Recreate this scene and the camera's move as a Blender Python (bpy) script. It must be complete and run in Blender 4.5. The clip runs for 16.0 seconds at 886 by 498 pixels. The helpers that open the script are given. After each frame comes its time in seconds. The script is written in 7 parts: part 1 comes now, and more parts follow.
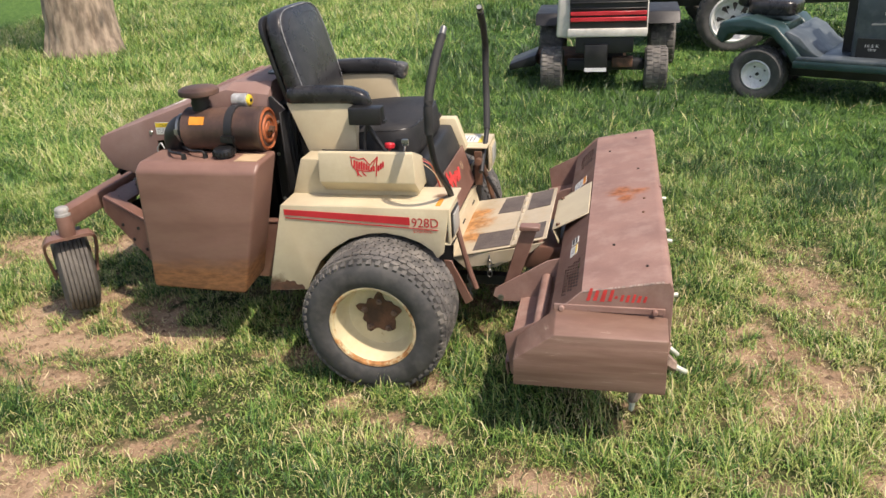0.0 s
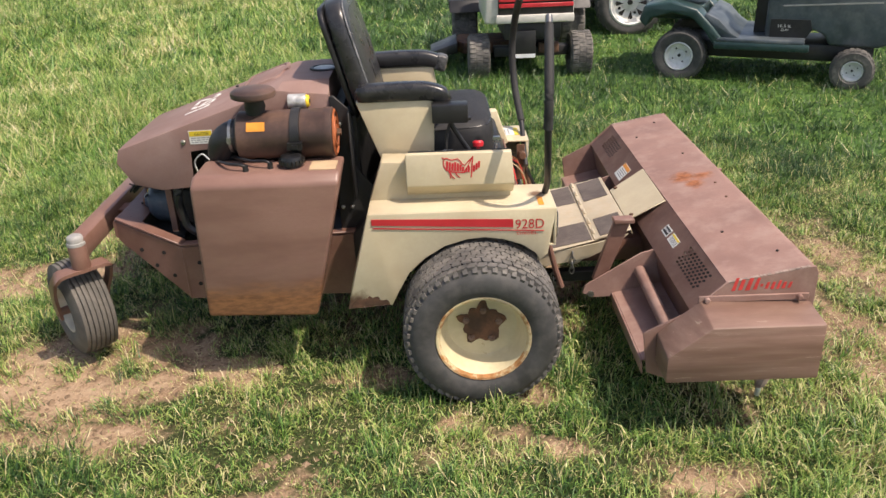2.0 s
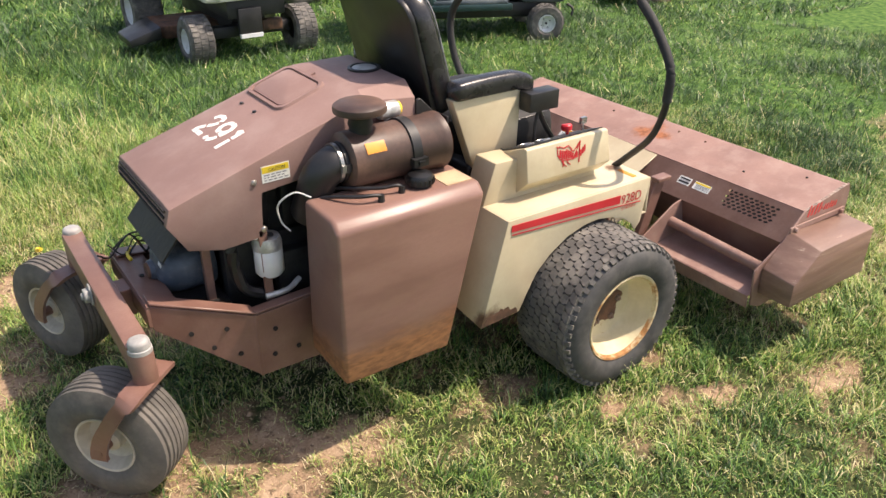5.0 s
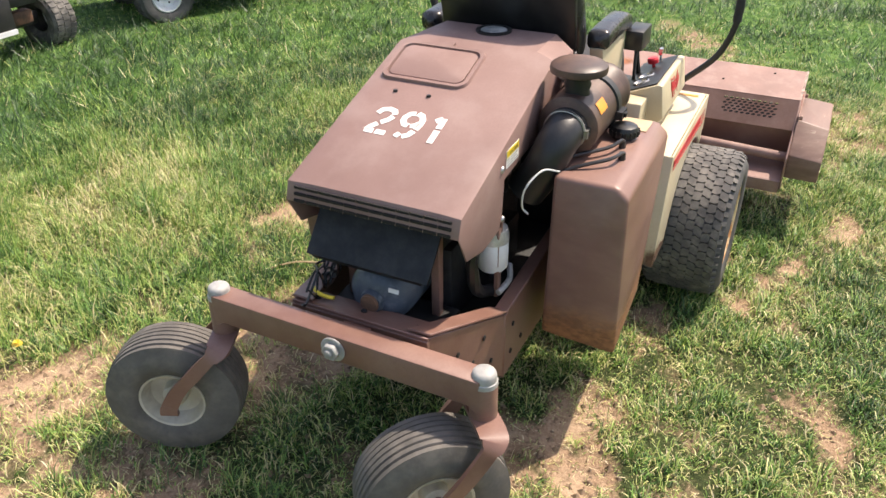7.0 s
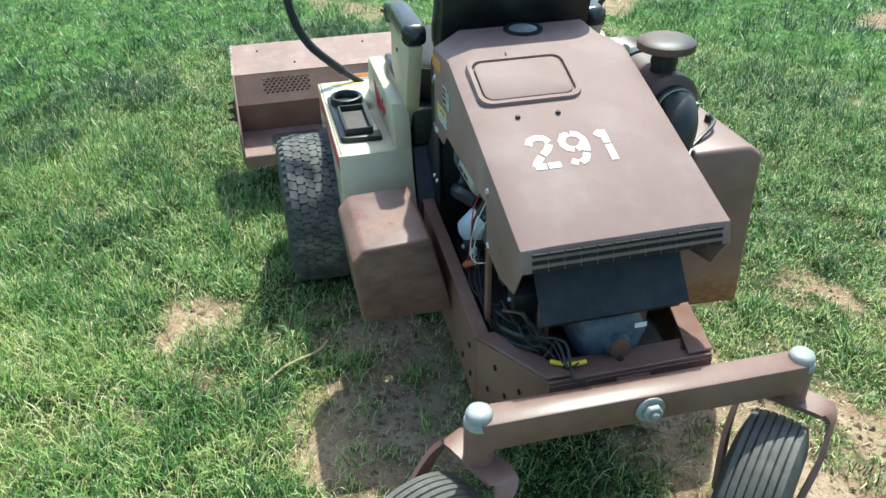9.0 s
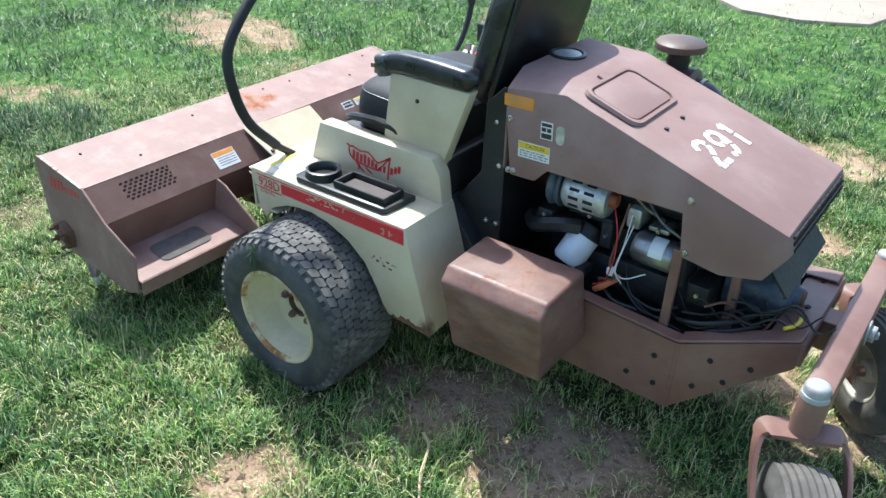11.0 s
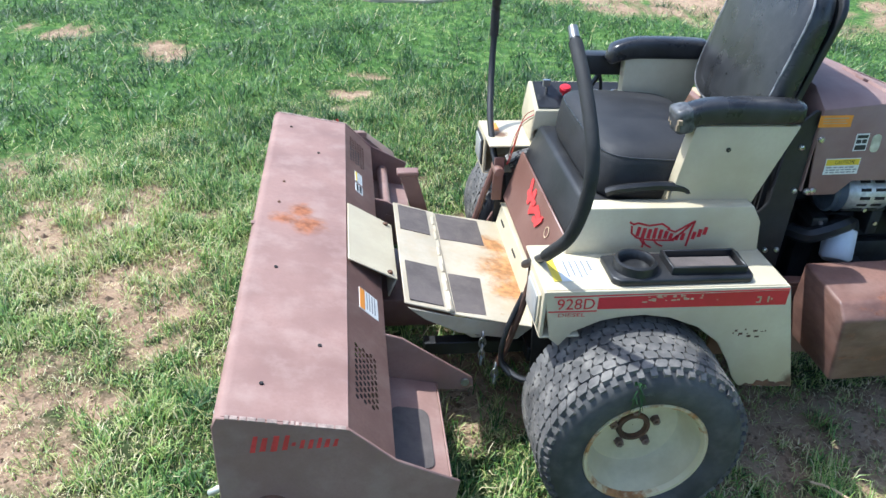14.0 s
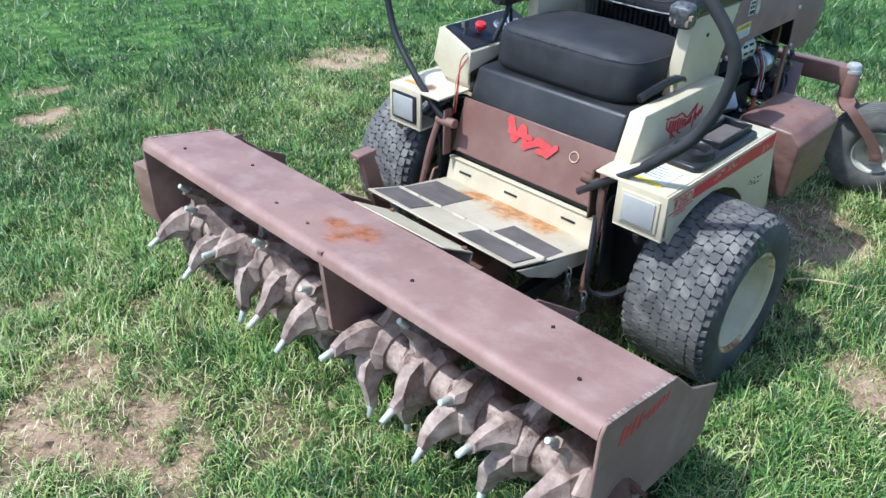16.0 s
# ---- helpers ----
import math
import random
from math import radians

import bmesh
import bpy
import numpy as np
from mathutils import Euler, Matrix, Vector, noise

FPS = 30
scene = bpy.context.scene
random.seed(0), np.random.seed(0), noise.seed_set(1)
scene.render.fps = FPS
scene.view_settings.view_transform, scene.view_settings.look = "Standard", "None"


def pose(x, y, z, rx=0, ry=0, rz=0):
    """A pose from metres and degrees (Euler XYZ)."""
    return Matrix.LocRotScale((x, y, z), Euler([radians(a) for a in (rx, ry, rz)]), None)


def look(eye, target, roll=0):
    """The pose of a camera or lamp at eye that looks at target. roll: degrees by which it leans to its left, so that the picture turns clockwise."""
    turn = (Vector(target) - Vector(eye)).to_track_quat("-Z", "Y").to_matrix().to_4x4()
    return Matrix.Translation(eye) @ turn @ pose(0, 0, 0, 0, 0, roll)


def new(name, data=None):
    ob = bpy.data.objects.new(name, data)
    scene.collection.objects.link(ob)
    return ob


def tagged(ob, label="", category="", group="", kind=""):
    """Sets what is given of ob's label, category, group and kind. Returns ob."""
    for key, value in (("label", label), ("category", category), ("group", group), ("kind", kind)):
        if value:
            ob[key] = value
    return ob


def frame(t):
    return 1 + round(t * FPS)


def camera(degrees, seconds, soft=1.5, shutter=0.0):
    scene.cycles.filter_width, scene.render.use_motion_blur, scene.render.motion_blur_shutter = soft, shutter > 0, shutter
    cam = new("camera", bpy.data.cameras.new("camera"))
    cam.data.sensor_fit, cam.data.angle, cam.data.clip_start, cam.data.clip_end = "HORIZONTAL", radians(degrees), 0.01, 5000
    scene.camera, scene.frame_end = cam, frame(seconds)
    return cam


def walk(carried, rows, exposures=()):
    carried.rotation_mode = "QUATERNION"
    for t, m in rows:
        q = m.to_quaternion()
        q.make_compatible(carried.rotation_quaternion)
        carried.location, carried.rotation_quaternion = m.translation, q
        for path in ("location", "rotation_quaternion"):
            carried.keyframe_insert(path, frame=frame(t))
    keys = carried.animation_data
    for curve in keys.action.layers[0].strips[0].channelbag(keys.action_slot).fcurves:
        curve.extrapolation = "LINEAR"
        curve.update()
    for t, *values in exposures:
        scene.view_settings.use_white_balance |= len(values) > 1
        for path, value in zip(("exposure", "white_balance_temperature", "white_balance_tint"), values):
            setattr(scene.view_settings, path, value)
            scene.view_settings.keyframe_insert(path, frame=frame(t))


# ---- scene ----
cam = camera(59.2, 16.0)
PATH = [
    (0, (0.865, -3.055, 1.629), (0.448, -1.274, 0.821), -3.1),
    (0.5, (0.663, -3.009, 1.635), (0.341, -1.21, 0.821), -3.3),
    (1, (0.453, -2.967, 1.644), (0.216, -1.16, 0.821), -2.7),
    (1.5, (0.186, -2.956, 1.635), (0.065, -1.144, 0.797), -2.5),
    (2, (-0.069, -2.966, 1.647), (-0.08, -1.157, 0.795), -2.3),
    (2.5, (-0.29, -2.901, 1.644), (-0.194, -1.09, 0.8), -2.9),
    (3, (-0.536, -2.814, 1.666), (-0.286, -1.014, 0.832), -2.7),
    (3.5, (-0.864, -2.716, 1.667), (-0.441, -0.957, 0.815), -1.9),
    (6, (-2.273, -1.617, 1.715), (-0.965, -0.47, 0.728), 0.0),
    (6.5, (-2.536, -1.261, 1.682), (-1.121, -0.27, 0.675), -0.8),
    (7, (-2.695, -0.877, 1.677), (-1.159, -0.123, 0.641), -0.3),
    (7.5, (-2.736, -0.441, 1.682), (-1.11, 0.052, 0.628), 0.4),
    (8, (-2.804, -0.019, 1.667), (-1.125, 0.186, 0.6), 1.1),
    (8.5, (-2.717, 0.37, 1.659), (-1.051, 0.271, 0.557), 0.8),
    (9, (-2.546, 0.731, 1.704), (-0.918, 0.354, 0.606), -1.1),
    (11.5, (-1.214, 2.12, 1.685), (-0.381, 0.607, 0.677), 1.2),
    (12, (-0.824, 2.15, 1.684), (-0.175, 0.542, 0.687), 0.4),
    (12.5, (-0.394, 2.214, 1.678), (0.007, 0.524, 0.687), 1.5),
    (13, (-0.024, 2.161, 1.642), (0.143, 0.444, 0.631), 1.8),
    (13.5, (0.35, 2.077, 1.658), (0.296, 0.361, 0.631), 1.8),
    (14, (0.774, 2.091, 1.654), (0.538, 0.381, 0.644), 2.9),
    (14.5, (1.095, 1.958, 1.609), (0.616, 0.304, 0.591), 3.2),
    (15, (1.437, 1.751, 1.593), (0.712, 0.203, 0.555), 2.9),
    (15.5, (1.803, 1.606, 1.597), (0.845, 0.191, 0.558), 2.7),
    (16, (2.007, 1.37, 1.574), (0.787, 0.197, 0.508), 1.3),
]
walk(cam, [(t, look(eye, target, roll)) for t, eye, target, roll in PATH], [(0,.56,7300,16),(3.5,.72,7400,17),(6.0,1.04,7500,18),(6.5,1.07,7500,18),(7.1,1.10,7250,14),(7.6,1.10,6650,4),(9.0,1.12,5850,-8),(11.5,1.26,5750,7),(12.5,1.28,5720,9),(14.5,.99,5480,6),(16,.83,5250,6)])

# ---- world, sun, light ----
world = bpy.data.worlds.new("sky")
scene.world = world
world.use_nodes = True
wn, wl = world.node_tree.nodes, world.node_tree.links
wn.clear()
sky = wn.new("ShaderNodeTexSky")
sky.sky_type, sky.sun_disc = "NISHITA", False
SUN_DIR = Vector((0.52, -0.30, 1.0)).normalized()
sky.sun_elevation = math.asin(SUN_DIR.z)
sky.sun_rotation = math.atan2(SUN_DIR.x, SUN_DIR.y)
sky.air_density, sky.dust_density = 1.0, 2.0
wb = wn.new("ShaderNodeBackground")
wb.inputs["Strength"].default_value = 0.130
wo = wn.new("ShaderNodeOutputWorld")
wl.new(sky.outputs[0], wb.inputs[0])
wl.new(wb.outputs[0], wo.inputs[0])
sun_data = bpy.data.lights.new("sun", "SUN")
sun_data.energy, sun_data.angle, sun_data.color = 3.2, radians(0.8), (1.0, 0.95, 0.87)
sun = new("sun", sun_data)
sun.matrix_world = look(SUN_DIR * 30, (0, 0, 0))


# ---- mesh helpers ----
def bevel(bm, w, seg=2, angle=30):
    bm.edges.ensure_lookup_table()
    es = [e for e in bm.edges if len(e.link_faces) == 2 and e.calc_face_angle(0) > radians(angle)]
    if es:
        bmesh.ops.bevel(bm, geom=es, offset=w, segments=seg, profile=0.5, affect="EDGES", clamp_overlap=True)
    return bm


def box(bm, lo, hi, m=None):
    t = Matrix.Translation([(a + b) / 2 for a, b in zip(lo, hi)]) @ Matrix.Diagonal([abs(b - a) for a, b in zip(lo, hi)] + [1])
    bmesh.ops.create_cube(bm, size=1, matrix=(m @ t) if m else t)
    return bm


def hull_quads(bm, a, b):
    """A closed solid between two loops of the same length."""
    va, vb = [bm.verts.new(p) for p in a], [bm.verts.new(p) for p in b]
    n = len(va)
    fs = [bm.faces.new(va[::-1]), bm.faces.new(vb)]
    for i in range(n):
        fs.append(bm.faces.new((va[i], va[(i + 1) % n], vb[(i + 1) % n], vb[i])))
    bmesh.ops.recalc_face_normals(bm, faces=fs)
    return bm


def prism(bm, pts, axis, a, b):
    """A flat outline drawn through from a to b along an axis; the outline's pair are the other two axes in order."""
    def p3(p, v):
        return {"x": (v, p[0], p[1]), "y": (p[0], v, p[1]), "z": (p[0], p[1], v)}[axis]
    return hull_quads(bm, [p3(p, a) for p in pts], [p3(p, b) for p in pts])


def sheet(bm, pts, th):
    """A plate of thickness th under a flat loop of 3D points."""
    ps = [Vector(p) for p in pts]
    n = Vector((0, 0, 0))
    for i in range(len(ps)):
        n += ps[i].cross(ps[(i + 1) % len(ps)])
    n.normalize()
    return hull_quads(bm, ps, [p - n * th for p in ps])


def frame_on(axis):
    d = Vector(axis).normalized()
    return d.to_track_quat("Z", "Y").to_matrix()


def cyl(bm, p0, p1, r0, r1=None, seg=20):
    p0, p1 = Vector(p0), Vector(p1)
    m = frame_on(p1 - p0)
    r1 = r0 if r1 is None else r1
    ring = [Vector((math.cos(2 * math.pi * k / seg), math.sin(2 * math.pi * k / seg), 0)) for k in range(seg)]
    return hull_quads(bm, [p0 + m @ (v * r0) for v in ring], [p1 + m @ (v * r1) for v in ring])


def lathe(bm, prof, origin, axis, seg=48):
    """A ring of (radius, height) points turned round an axis."""
    m, o = frame_on(axis), Vector(origin)
    rings = []
    for k in range(seg):
        a = 2 * math.pi * k / seg
        rings.append([bm.verts.new(o + m @ Vector((r * math.cos(a), r * math.sin(a), h))) for r, h in prof])
    for k in range(seg):
        p, q = rings[k], rings[(k + 1) % seg]
        for i in range(len(prof) - 1):
            bm.faces.new((p[i], q[i], q[i + 1], p[i + 1]))
    return bm


def curve_pts(pts, n=6):
    ps = [Vector(p) for p in pts]
    ps = [ps[0] * 2 - ps[1]] + ps + [ps[-1] * 2 - ps[-2]]
    out = []
    for i in range(1, len(ps) - 2):
        a, b, c, d = ps[i - 1:i + 3]
        for k in range(n):
            t = k / n
            out.append(0.5 * (2 * b + (c - a) * t + (2 * a - 5 * b + 4 * c - d) * t * t + (3 * b - a - 3 * c + d) * t ** 3))
    return out + [ps[-2]]


def tube(bm, pts, r, seg=8, n=6, r1=None):
    ps = curve_pts(pts, n)
    rings = []
    up = Vector((0.13, 0.31, 0.94))
    for i, p in enumerate(ps):
        d = (ps[min(i + 1, len(ps) - 1)] - ps[max(i - 1, 0)]).normalized()
        s = d.cross(up).normalized()
        u = s.cross(d)
        rr = r if r1 is None else r + (r1 - r) * i / (len(ps) - 1)
        rings.append([bm.verts.new(p + (s * math.cos(2 * math.pi * k / seg) + u * math.sin(2 * math.pi * k / seg)) * rr) for k in range(seg)])
    for p, q in zip(rings, rings[1:]):
        for k in range(seg):
            bm.faces.new((p[k], p[(k + 1) % seg], q[(k + 1) % seg], q[k]))
    bm.faces.new(rings[0][::-1])
    bm.faces.new(rings[-1])
    return bm


def thing(name, at, label, category, group="", kind=""):
    ob = new(name)
    ob.empty_display_size = 0.1
    ob.location = at
    return tagged(ob, label, category, group, kind)


def part(name, bm, mat, parent, label="", smooth=40):
    """Links a bmesh, drawn in world places, as one mesh under a thing or a part."""
    top = parent
    while top is not None and top.parent is not None:
        top = top.parent
    if top is not None:
        bmesh.ops.translate(bm, verts=bm.verts, vec=-top.location)
    bmesh.ops.recalc_face_normals(bm, faces=bm.faces)
    for f in bm.faces:
        f.smooth = True
    for e in bm.edges:
        if len(e.link_faces) == 2 and e.calc_face_angle(0) > radians(smooth):
            e.smooth = False
    me = bpy.data.meshes.new(name)
    bm.to_mesh(me)
    bm.free()
    for m in (mat if isinstance(mat, (list, tuple)) else [mat]):
        me.materials.append(m)
    ob = new(name, me)
    ob.parent = parent
    return tagged(ob, label)


def lettering(name, body, m, width, height, mat, parent, depth=0.0012, label="", bold=0.0):
    """Words in the built-in font, as a mesh fitted to width by height in the x and y of the pose m, from its origin."""
    cu = bpy.data.curves.new("words", "FONT")
    cu.body, cu.size, cu.resolution_u, cu.extrude, cu.offset = body, 1.0, 3, 0.0, bold
    ob = new("words", cu)
    dg = bpy.context.evaluated_depsgraph_get()
    me = bpy.data.meshes.new_from_object(ob.evaluated_get(dg))
    bm = bmesh.new()
    bm.from_mesh(me)
    bpy.data.objects.remove(ob)
    bpy.data.curves.remove(cu)
    bpy.data.meshes.remove(me)
    xs, ys = [v.co.x for v in bm.verts], [v.co.y for v in bm.verts]
    x0, y0, sx, sy = min(xs), min(ys), width / (max(xs) - min(xs)), height / (max(ys) - min(ys))
    for v in bm.verts:
        v.co = m @ Vector(((v.co.x - x0) * sx, (v.co.y - y0) * sy, depth))
    return part(name, bm, mat, parent, label)


def basis(origin, right, up):
    r, u = Vector(right).normalized(), Vector(up).normalized()
    n = r.cross(u).normalized()
    u = n.cross(r)
    return Matrix.Translation(origin) @ Matrix((r, u, n)).transposed().to_4x4()


def bars(bm, m, rects, th=0.0012):
    """Thin raised bars on the plane of the pose m: rows of x, y, width, height."""
    for x, y, w, h in rects:
        box(bm, (x, y, 0), (x + w, y + h, th), m)
    return bm


# ---- materials ----
def surface(name, col, rough=0.5, metal=0.0, var=0.25, big=4.0, fine=70.0, bump=0.15, col2=None, rust=0.0, rust_col=(0.22, 0.09, 0.035), rust_scale=9.0,
            spots=(), low=None, spec=0.5, coat=0.0, grain=(1, 1, 1), by_object=0.0, dust_or_sheen=0.0, dust_or_sheen_col=(0.30, 0.24, 0.17)):
    m = bpy.data.materials.new(name)
    m.use_nodes = True
    ns, ls = m.node_tree.nodes, m.node_tree.links
    bsdf = ns["Principled BSDF"]
    bsdf.inputs["Roughness"].default_value = rough
    bsdf.inputs["Metallic"].default_value = metal
    bsdf.inputs["Specular IOR Level"].default_value = spec
    bsdf.inputs["Coat Weight"].default_value = coat
    tc = ns.new("ShaderNodeTexCoord")
    mp = ns.new("ShaderNodeMapping")
    mp.inputs["Scale"].default_value = grain
    ls.new(tc.outputs["Object"], mp.inputs[0])

    def noise_tex(scale, detail=4.0, rough_n=0.6):
        n = ns.new("ShaderNodeTexNoise")
        n.inputs["Scale"].default_value, n.inputs["Detail"].default_value, n.inputs["Roughness"].default_value = scale, detail, rough_n
        ls.new(mp.outputs[0], n.inputs["Vector"])
        return n.outputs["Fac"]

    def ramp(src, a, b, inv=False):
        r = ns.new("ShaderNodeMapRange")
        r.interpolation_type = "SMOOTHSTEP"
        r.inputs["From Min"].default_value, r.inputs["From Max"].default_value = a, b
        if inv:
            r.inputs["To Min"].default_value, r.inputs["To Max"].default_value = 1, 0
        ls.new(src, r.inputs["Value"])
        return r.outputs[0]

    def mix(fac, a, b):
        x = ns.new("ShaderNodeMix")
        x.data_type = "RGBA"
        ls.new(fac, x.inputs[0])
        for s, v in ((x.inputs[6], a), (x.inputs[7], b)):
            if isinstance(v, tuple):
                s.default_value = (*v, 1)
            else:
                ls.new(v, s)
        return x.outputs[2]

    def math_n(op, a, b):
        x = ns.new("ShaderNodeMath")
        x.operation = op
        for s, v in zip(x.inputs, (a, b)):
            if isinstance(v, (int, float)):
                s.default_value = v
            else:
                ls.new(v, s)
        return x.outputs[0]

    b_n, f_n = noise_tex(big), noise_tex(fine, 3)
    c2 = col2 or tuple(min(1, c * (1 + var) + 0.02 * var) for c in col)
    out = mix(ramp(b_n, 0.3, 0.7), tuple(c * (1 - var) for c in col), c2)
    out = mix(math_n("MULTIPLY", ramp(f_n, 0.35, 0.75), 0.35), out, tuple(c * (1 - 0.7 * var) for c in col))
    if by_object:
        oi = ns.new("ShaderNodeObjectInfo")
        out = mix(math_n("MULTIPLY", oi.outputs["Random"], by_object), out, tuple(c * 0.45 for c in col))
    if dust_or_sheen:
        out = mix(math_n("MULTIPLY", ramp(noise_tex(big * 2.7, 6), 0.42, 0.72), dust_or_sheen), out, dust_or_sheen_col)
    masks = []
    if rust:
        masks.append(ramp(noise_tex(rust_scale, 8, 0.7), 0.78 - 0.28 * rust, 0.84 - 0.22 * rust))
    sep = ns.new("ShaderNodeSeparateXYZ")
    ls.new(tc.outputs["Object"], sep.inputs[0])
    for x, y, z, r in spots:
        d = ns.new("ShaderNodeVectorMath")
        d.operation = "DISTANCE"
        ls.new(tc.outputs["Object"], d.inputs[0])
        d.inputs[1].default_value = (x, y, z)
        near = math_n("ADD", math_n("DIVIDE", d.outputs["Value"], r), math_n("MULTIPLY", noise_tex(15.0, 8, 0.72), 1.5))
        masks.append(ramp(near, 1.0, 1.65, True))
    if low:
        z0, z1, amt = low
        zz = math_n("ADD", sep.outputs[2], math_n("MULTIPLY", noise_tex(11.0, 6), z1 - z0))
        masks.append(math_n("MULTIPLY", ramp(zz, z0, z1, True), amt))
    rough_out = None
    for k in masks:
        out = mix(k, out, mix(ramp(noise_tex(38.0, 5), 0.35, 0.65), tuple(c * 0.72 for c in rust_col), tuple(min(1, c * 1.28) for c in rust_col)))
        rough_out = k if rough_out is None else math_n("MAXIMUM", rough_out, k)
    ls.new(out, bsdf.inputs["Base Color"])
    rv = math_n("ADD", math_n("MULTIPLY", ramp(b_n, 0.3, 0.7), 0.14), rough - 0.07)
    if rough_out is not None:
        rv = math_n("MAXIMUM", rv, math_n("MULTIPLY", rough_out, 0.85))
    ls.new(rv, bsdf.inputs["Roughness"])
    if bump:
        bp = ns.new("ShaderNodeBump")
        bp.inputs["Strength"].default_value, bp.inputs["Distance"].default_value = bump, 0.003
        hh = f_n if rough_out is None else math_n("ADD", f_n, rough_out)
        ls.new(hh, bp.inputs["Height"])
        ls.new(bp.outputs[0], bsdf.inputs["Normal"])
    return m


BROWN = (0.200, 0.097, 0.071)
brown = surface("brown_paint", BROWN, 0.42, 0, 0.2, 3.5, 120, 0.12, col2=(0.245, 0.137, 0.107), dust_or_sheen=0.35, dust_or_sheen_col=(0.27, 0.17, 0.13), rust=0.12)
tank_brown = surface("tank_brown_paint", (0.240, 0.130, 0.102), 0.40, 0, 0.2, 3.5, 120, 0.12, col2=(0.275, 0.158, 0.124), dust_or_sheen=0.4, dust_or_sheen_col=(0.26, 0.16, 0.12),
                     rust_col=(0.26, 0.115, 0.045), low=(0.37, 0.47, 0.9), rust=0.14, grain=(0.6, 1, 2.0))
# Hood: the pale mottled layer paints the sky's sheen into the colour.
hood_brown = surface("hood_brown_paint", (0.255, 0.152, 0.130), 0.66, 0, 0.14, 2.0, 160, 0.06, spec=0.4, col2=(0.290, 0.182, 0.158), dust_or_sheen=0.5, dust_or_sheen_col=(0.36, 0.255, 0.225))
till_brown = surface("aerator_brown_paint", (0.268, 0.152, 0.122), 0.60, 0, 0.16, 4.0, 120, 0.14, spec=0.4, col2=(0.320, 0.192, 0.157), dust_or_sheen=0.55, dust_or_sheen_col=(0.385, 0.265, 0.220),
                     rust_col=(0.27, 0.10, 0.045), spots=((0.10, 0.02, 0.535, 0.085), (0.12, -0.07, 0.535, 0.06), (0.17, 0.0, 0.55, 0.06)), rust=0.14)
scratched_brown = surface("scratched_brown_paint", (0.20, 0.112, 0.082), 0.5, 0, 0.2, 5, 120, 0.12, col2=(0.26, 0.155, 0.12), rust=0.55, rust_col=(0.38, 0.29, 0.22), rust_scale=20, dust_or_sheen=0.3, dust_or_sheen_col=(0.30, 0.21, 0.16), grain=(0.35, 1, 4.5))
box_brown = surface("worn_brown_paint", (0.17, 0.085, 0.065), 0.47, 0, 0.3, 5, 90, 0.15, col2=(0.25, 0.135, 0.10), rust=0.7, rust_col=(0.2, 0.085, 0.05), rust_scale=6, dust_or_sheen=0.3, dust_or_sheen_col=(0.3, 0.2, 0.17), grain=(1, 1, 2.5))
cream = surface("cream_paint", (0.545, 0.455, 0.302), 0.42, 0, 0.07, 5, 90, 0.06, col2=(0.60, 0.53, 0.365), rust=0.16, rust_col=(0.24, 0.14, 0.06), dust_or_sheen=0.22, dust_or_sheen_col=(0.46, 0.36, 0.23))
cream_worn = surface("rusty_cream_paint", (0.45, 0.385, 0.27), 0.5, 0, 0.1, 7, 90, 0.12, col2=(0.53, 0.46, 0.345), rust=0.42, rust_col=(0.40, 0.195, 0.07),
                     spots=((0.83, 0.03, 0.34, 0.15), (0.84, 0.14, 0.36, 0.11), (0.85, -0.12, 0.36, 0.09)), dust_or_sheen=0.35, dust_or_sheen_col=(0.45, 0.32, 0.18))
body_cream = surface("body_cream_paint", (0.56, 0.468, 0.312), 0.4, 0, 0.07, 5, 90, 0.06, col2=(0.61, 0.54, 0.375), rust_col=(0.15, 0.085, 0.05), rust=0.1,
                     spots=((0.165, -0.535, 0.305, 0.062), (0.13, -0.535, 0.30, 0.050), (0.13, 0.545, 0.300, 0.055), (0.80, -0.40, 0.64, 0.04), (0.60, 0.41, 0.612, 0.07)), dust_or_sheen=0.2, dust_or_sheen_col=(0.48, 0.38, 0.25))
rim_cream = surface("rim_cream_paint", (0.62, 0.54, 0.34), 0.45, 0, 0.1, 9, 60, 0.1, col2=(0.70, 0.62, 0.42), rust=0.42, rust_col=(0.30, 0.14, 0.05), rust_scale=14)
lip_cream = surface("rust_chipped_cream_paint", (0.66, 0.56, 0.34), 0.5, 0, 0.15, 9, 60, 0.15, rust=1.2, rust_col=(0.36, 0.17, 0.06), rust_scale=9)
caster_cream = surface("chalky_cream_paint", (0.50, 0.45, 0.35), 0.6, 0, 0.15, 12, 60, 0.1, col2=(0.60, 0.55, 0.45), rust=0.35, rust_col=(0.22, 0.13, 0.08), dust_or_sheen=0.4, dust_or_sheen_col=(0.36, 0.30, 0.22))
nut_rust = surface("pale_rusty_nut", (0.20, 0.12, 0.09), 0.6, 0.3, 0.3, 30, 120, 0.3, col2=(0.30, 0.21, 0.17))
rusty = surface("rusty_steel", (0.10, 0.055, 0.035), 0.8, 0.1, 0.4, 14, 120, 0.4, col2=(0.19, 0.095, 0.055))
cleaner_brown = surface("heat_worn_brown_paint", (0.075, 0.045, 0.036), 0.5, 0, 0.4, 6, 90, 0.15, col2=(0.15, 0.085, 0.062), rust=0.55, rust_col=(0.05, 0.03, 0.02), rust_scale=7)
orange_rust = surface("orange_rusty_paint", (0.36, 0.10, 0.035), 0.6, 0, 0.3, 20, 90, 0.2, rust=0.3)
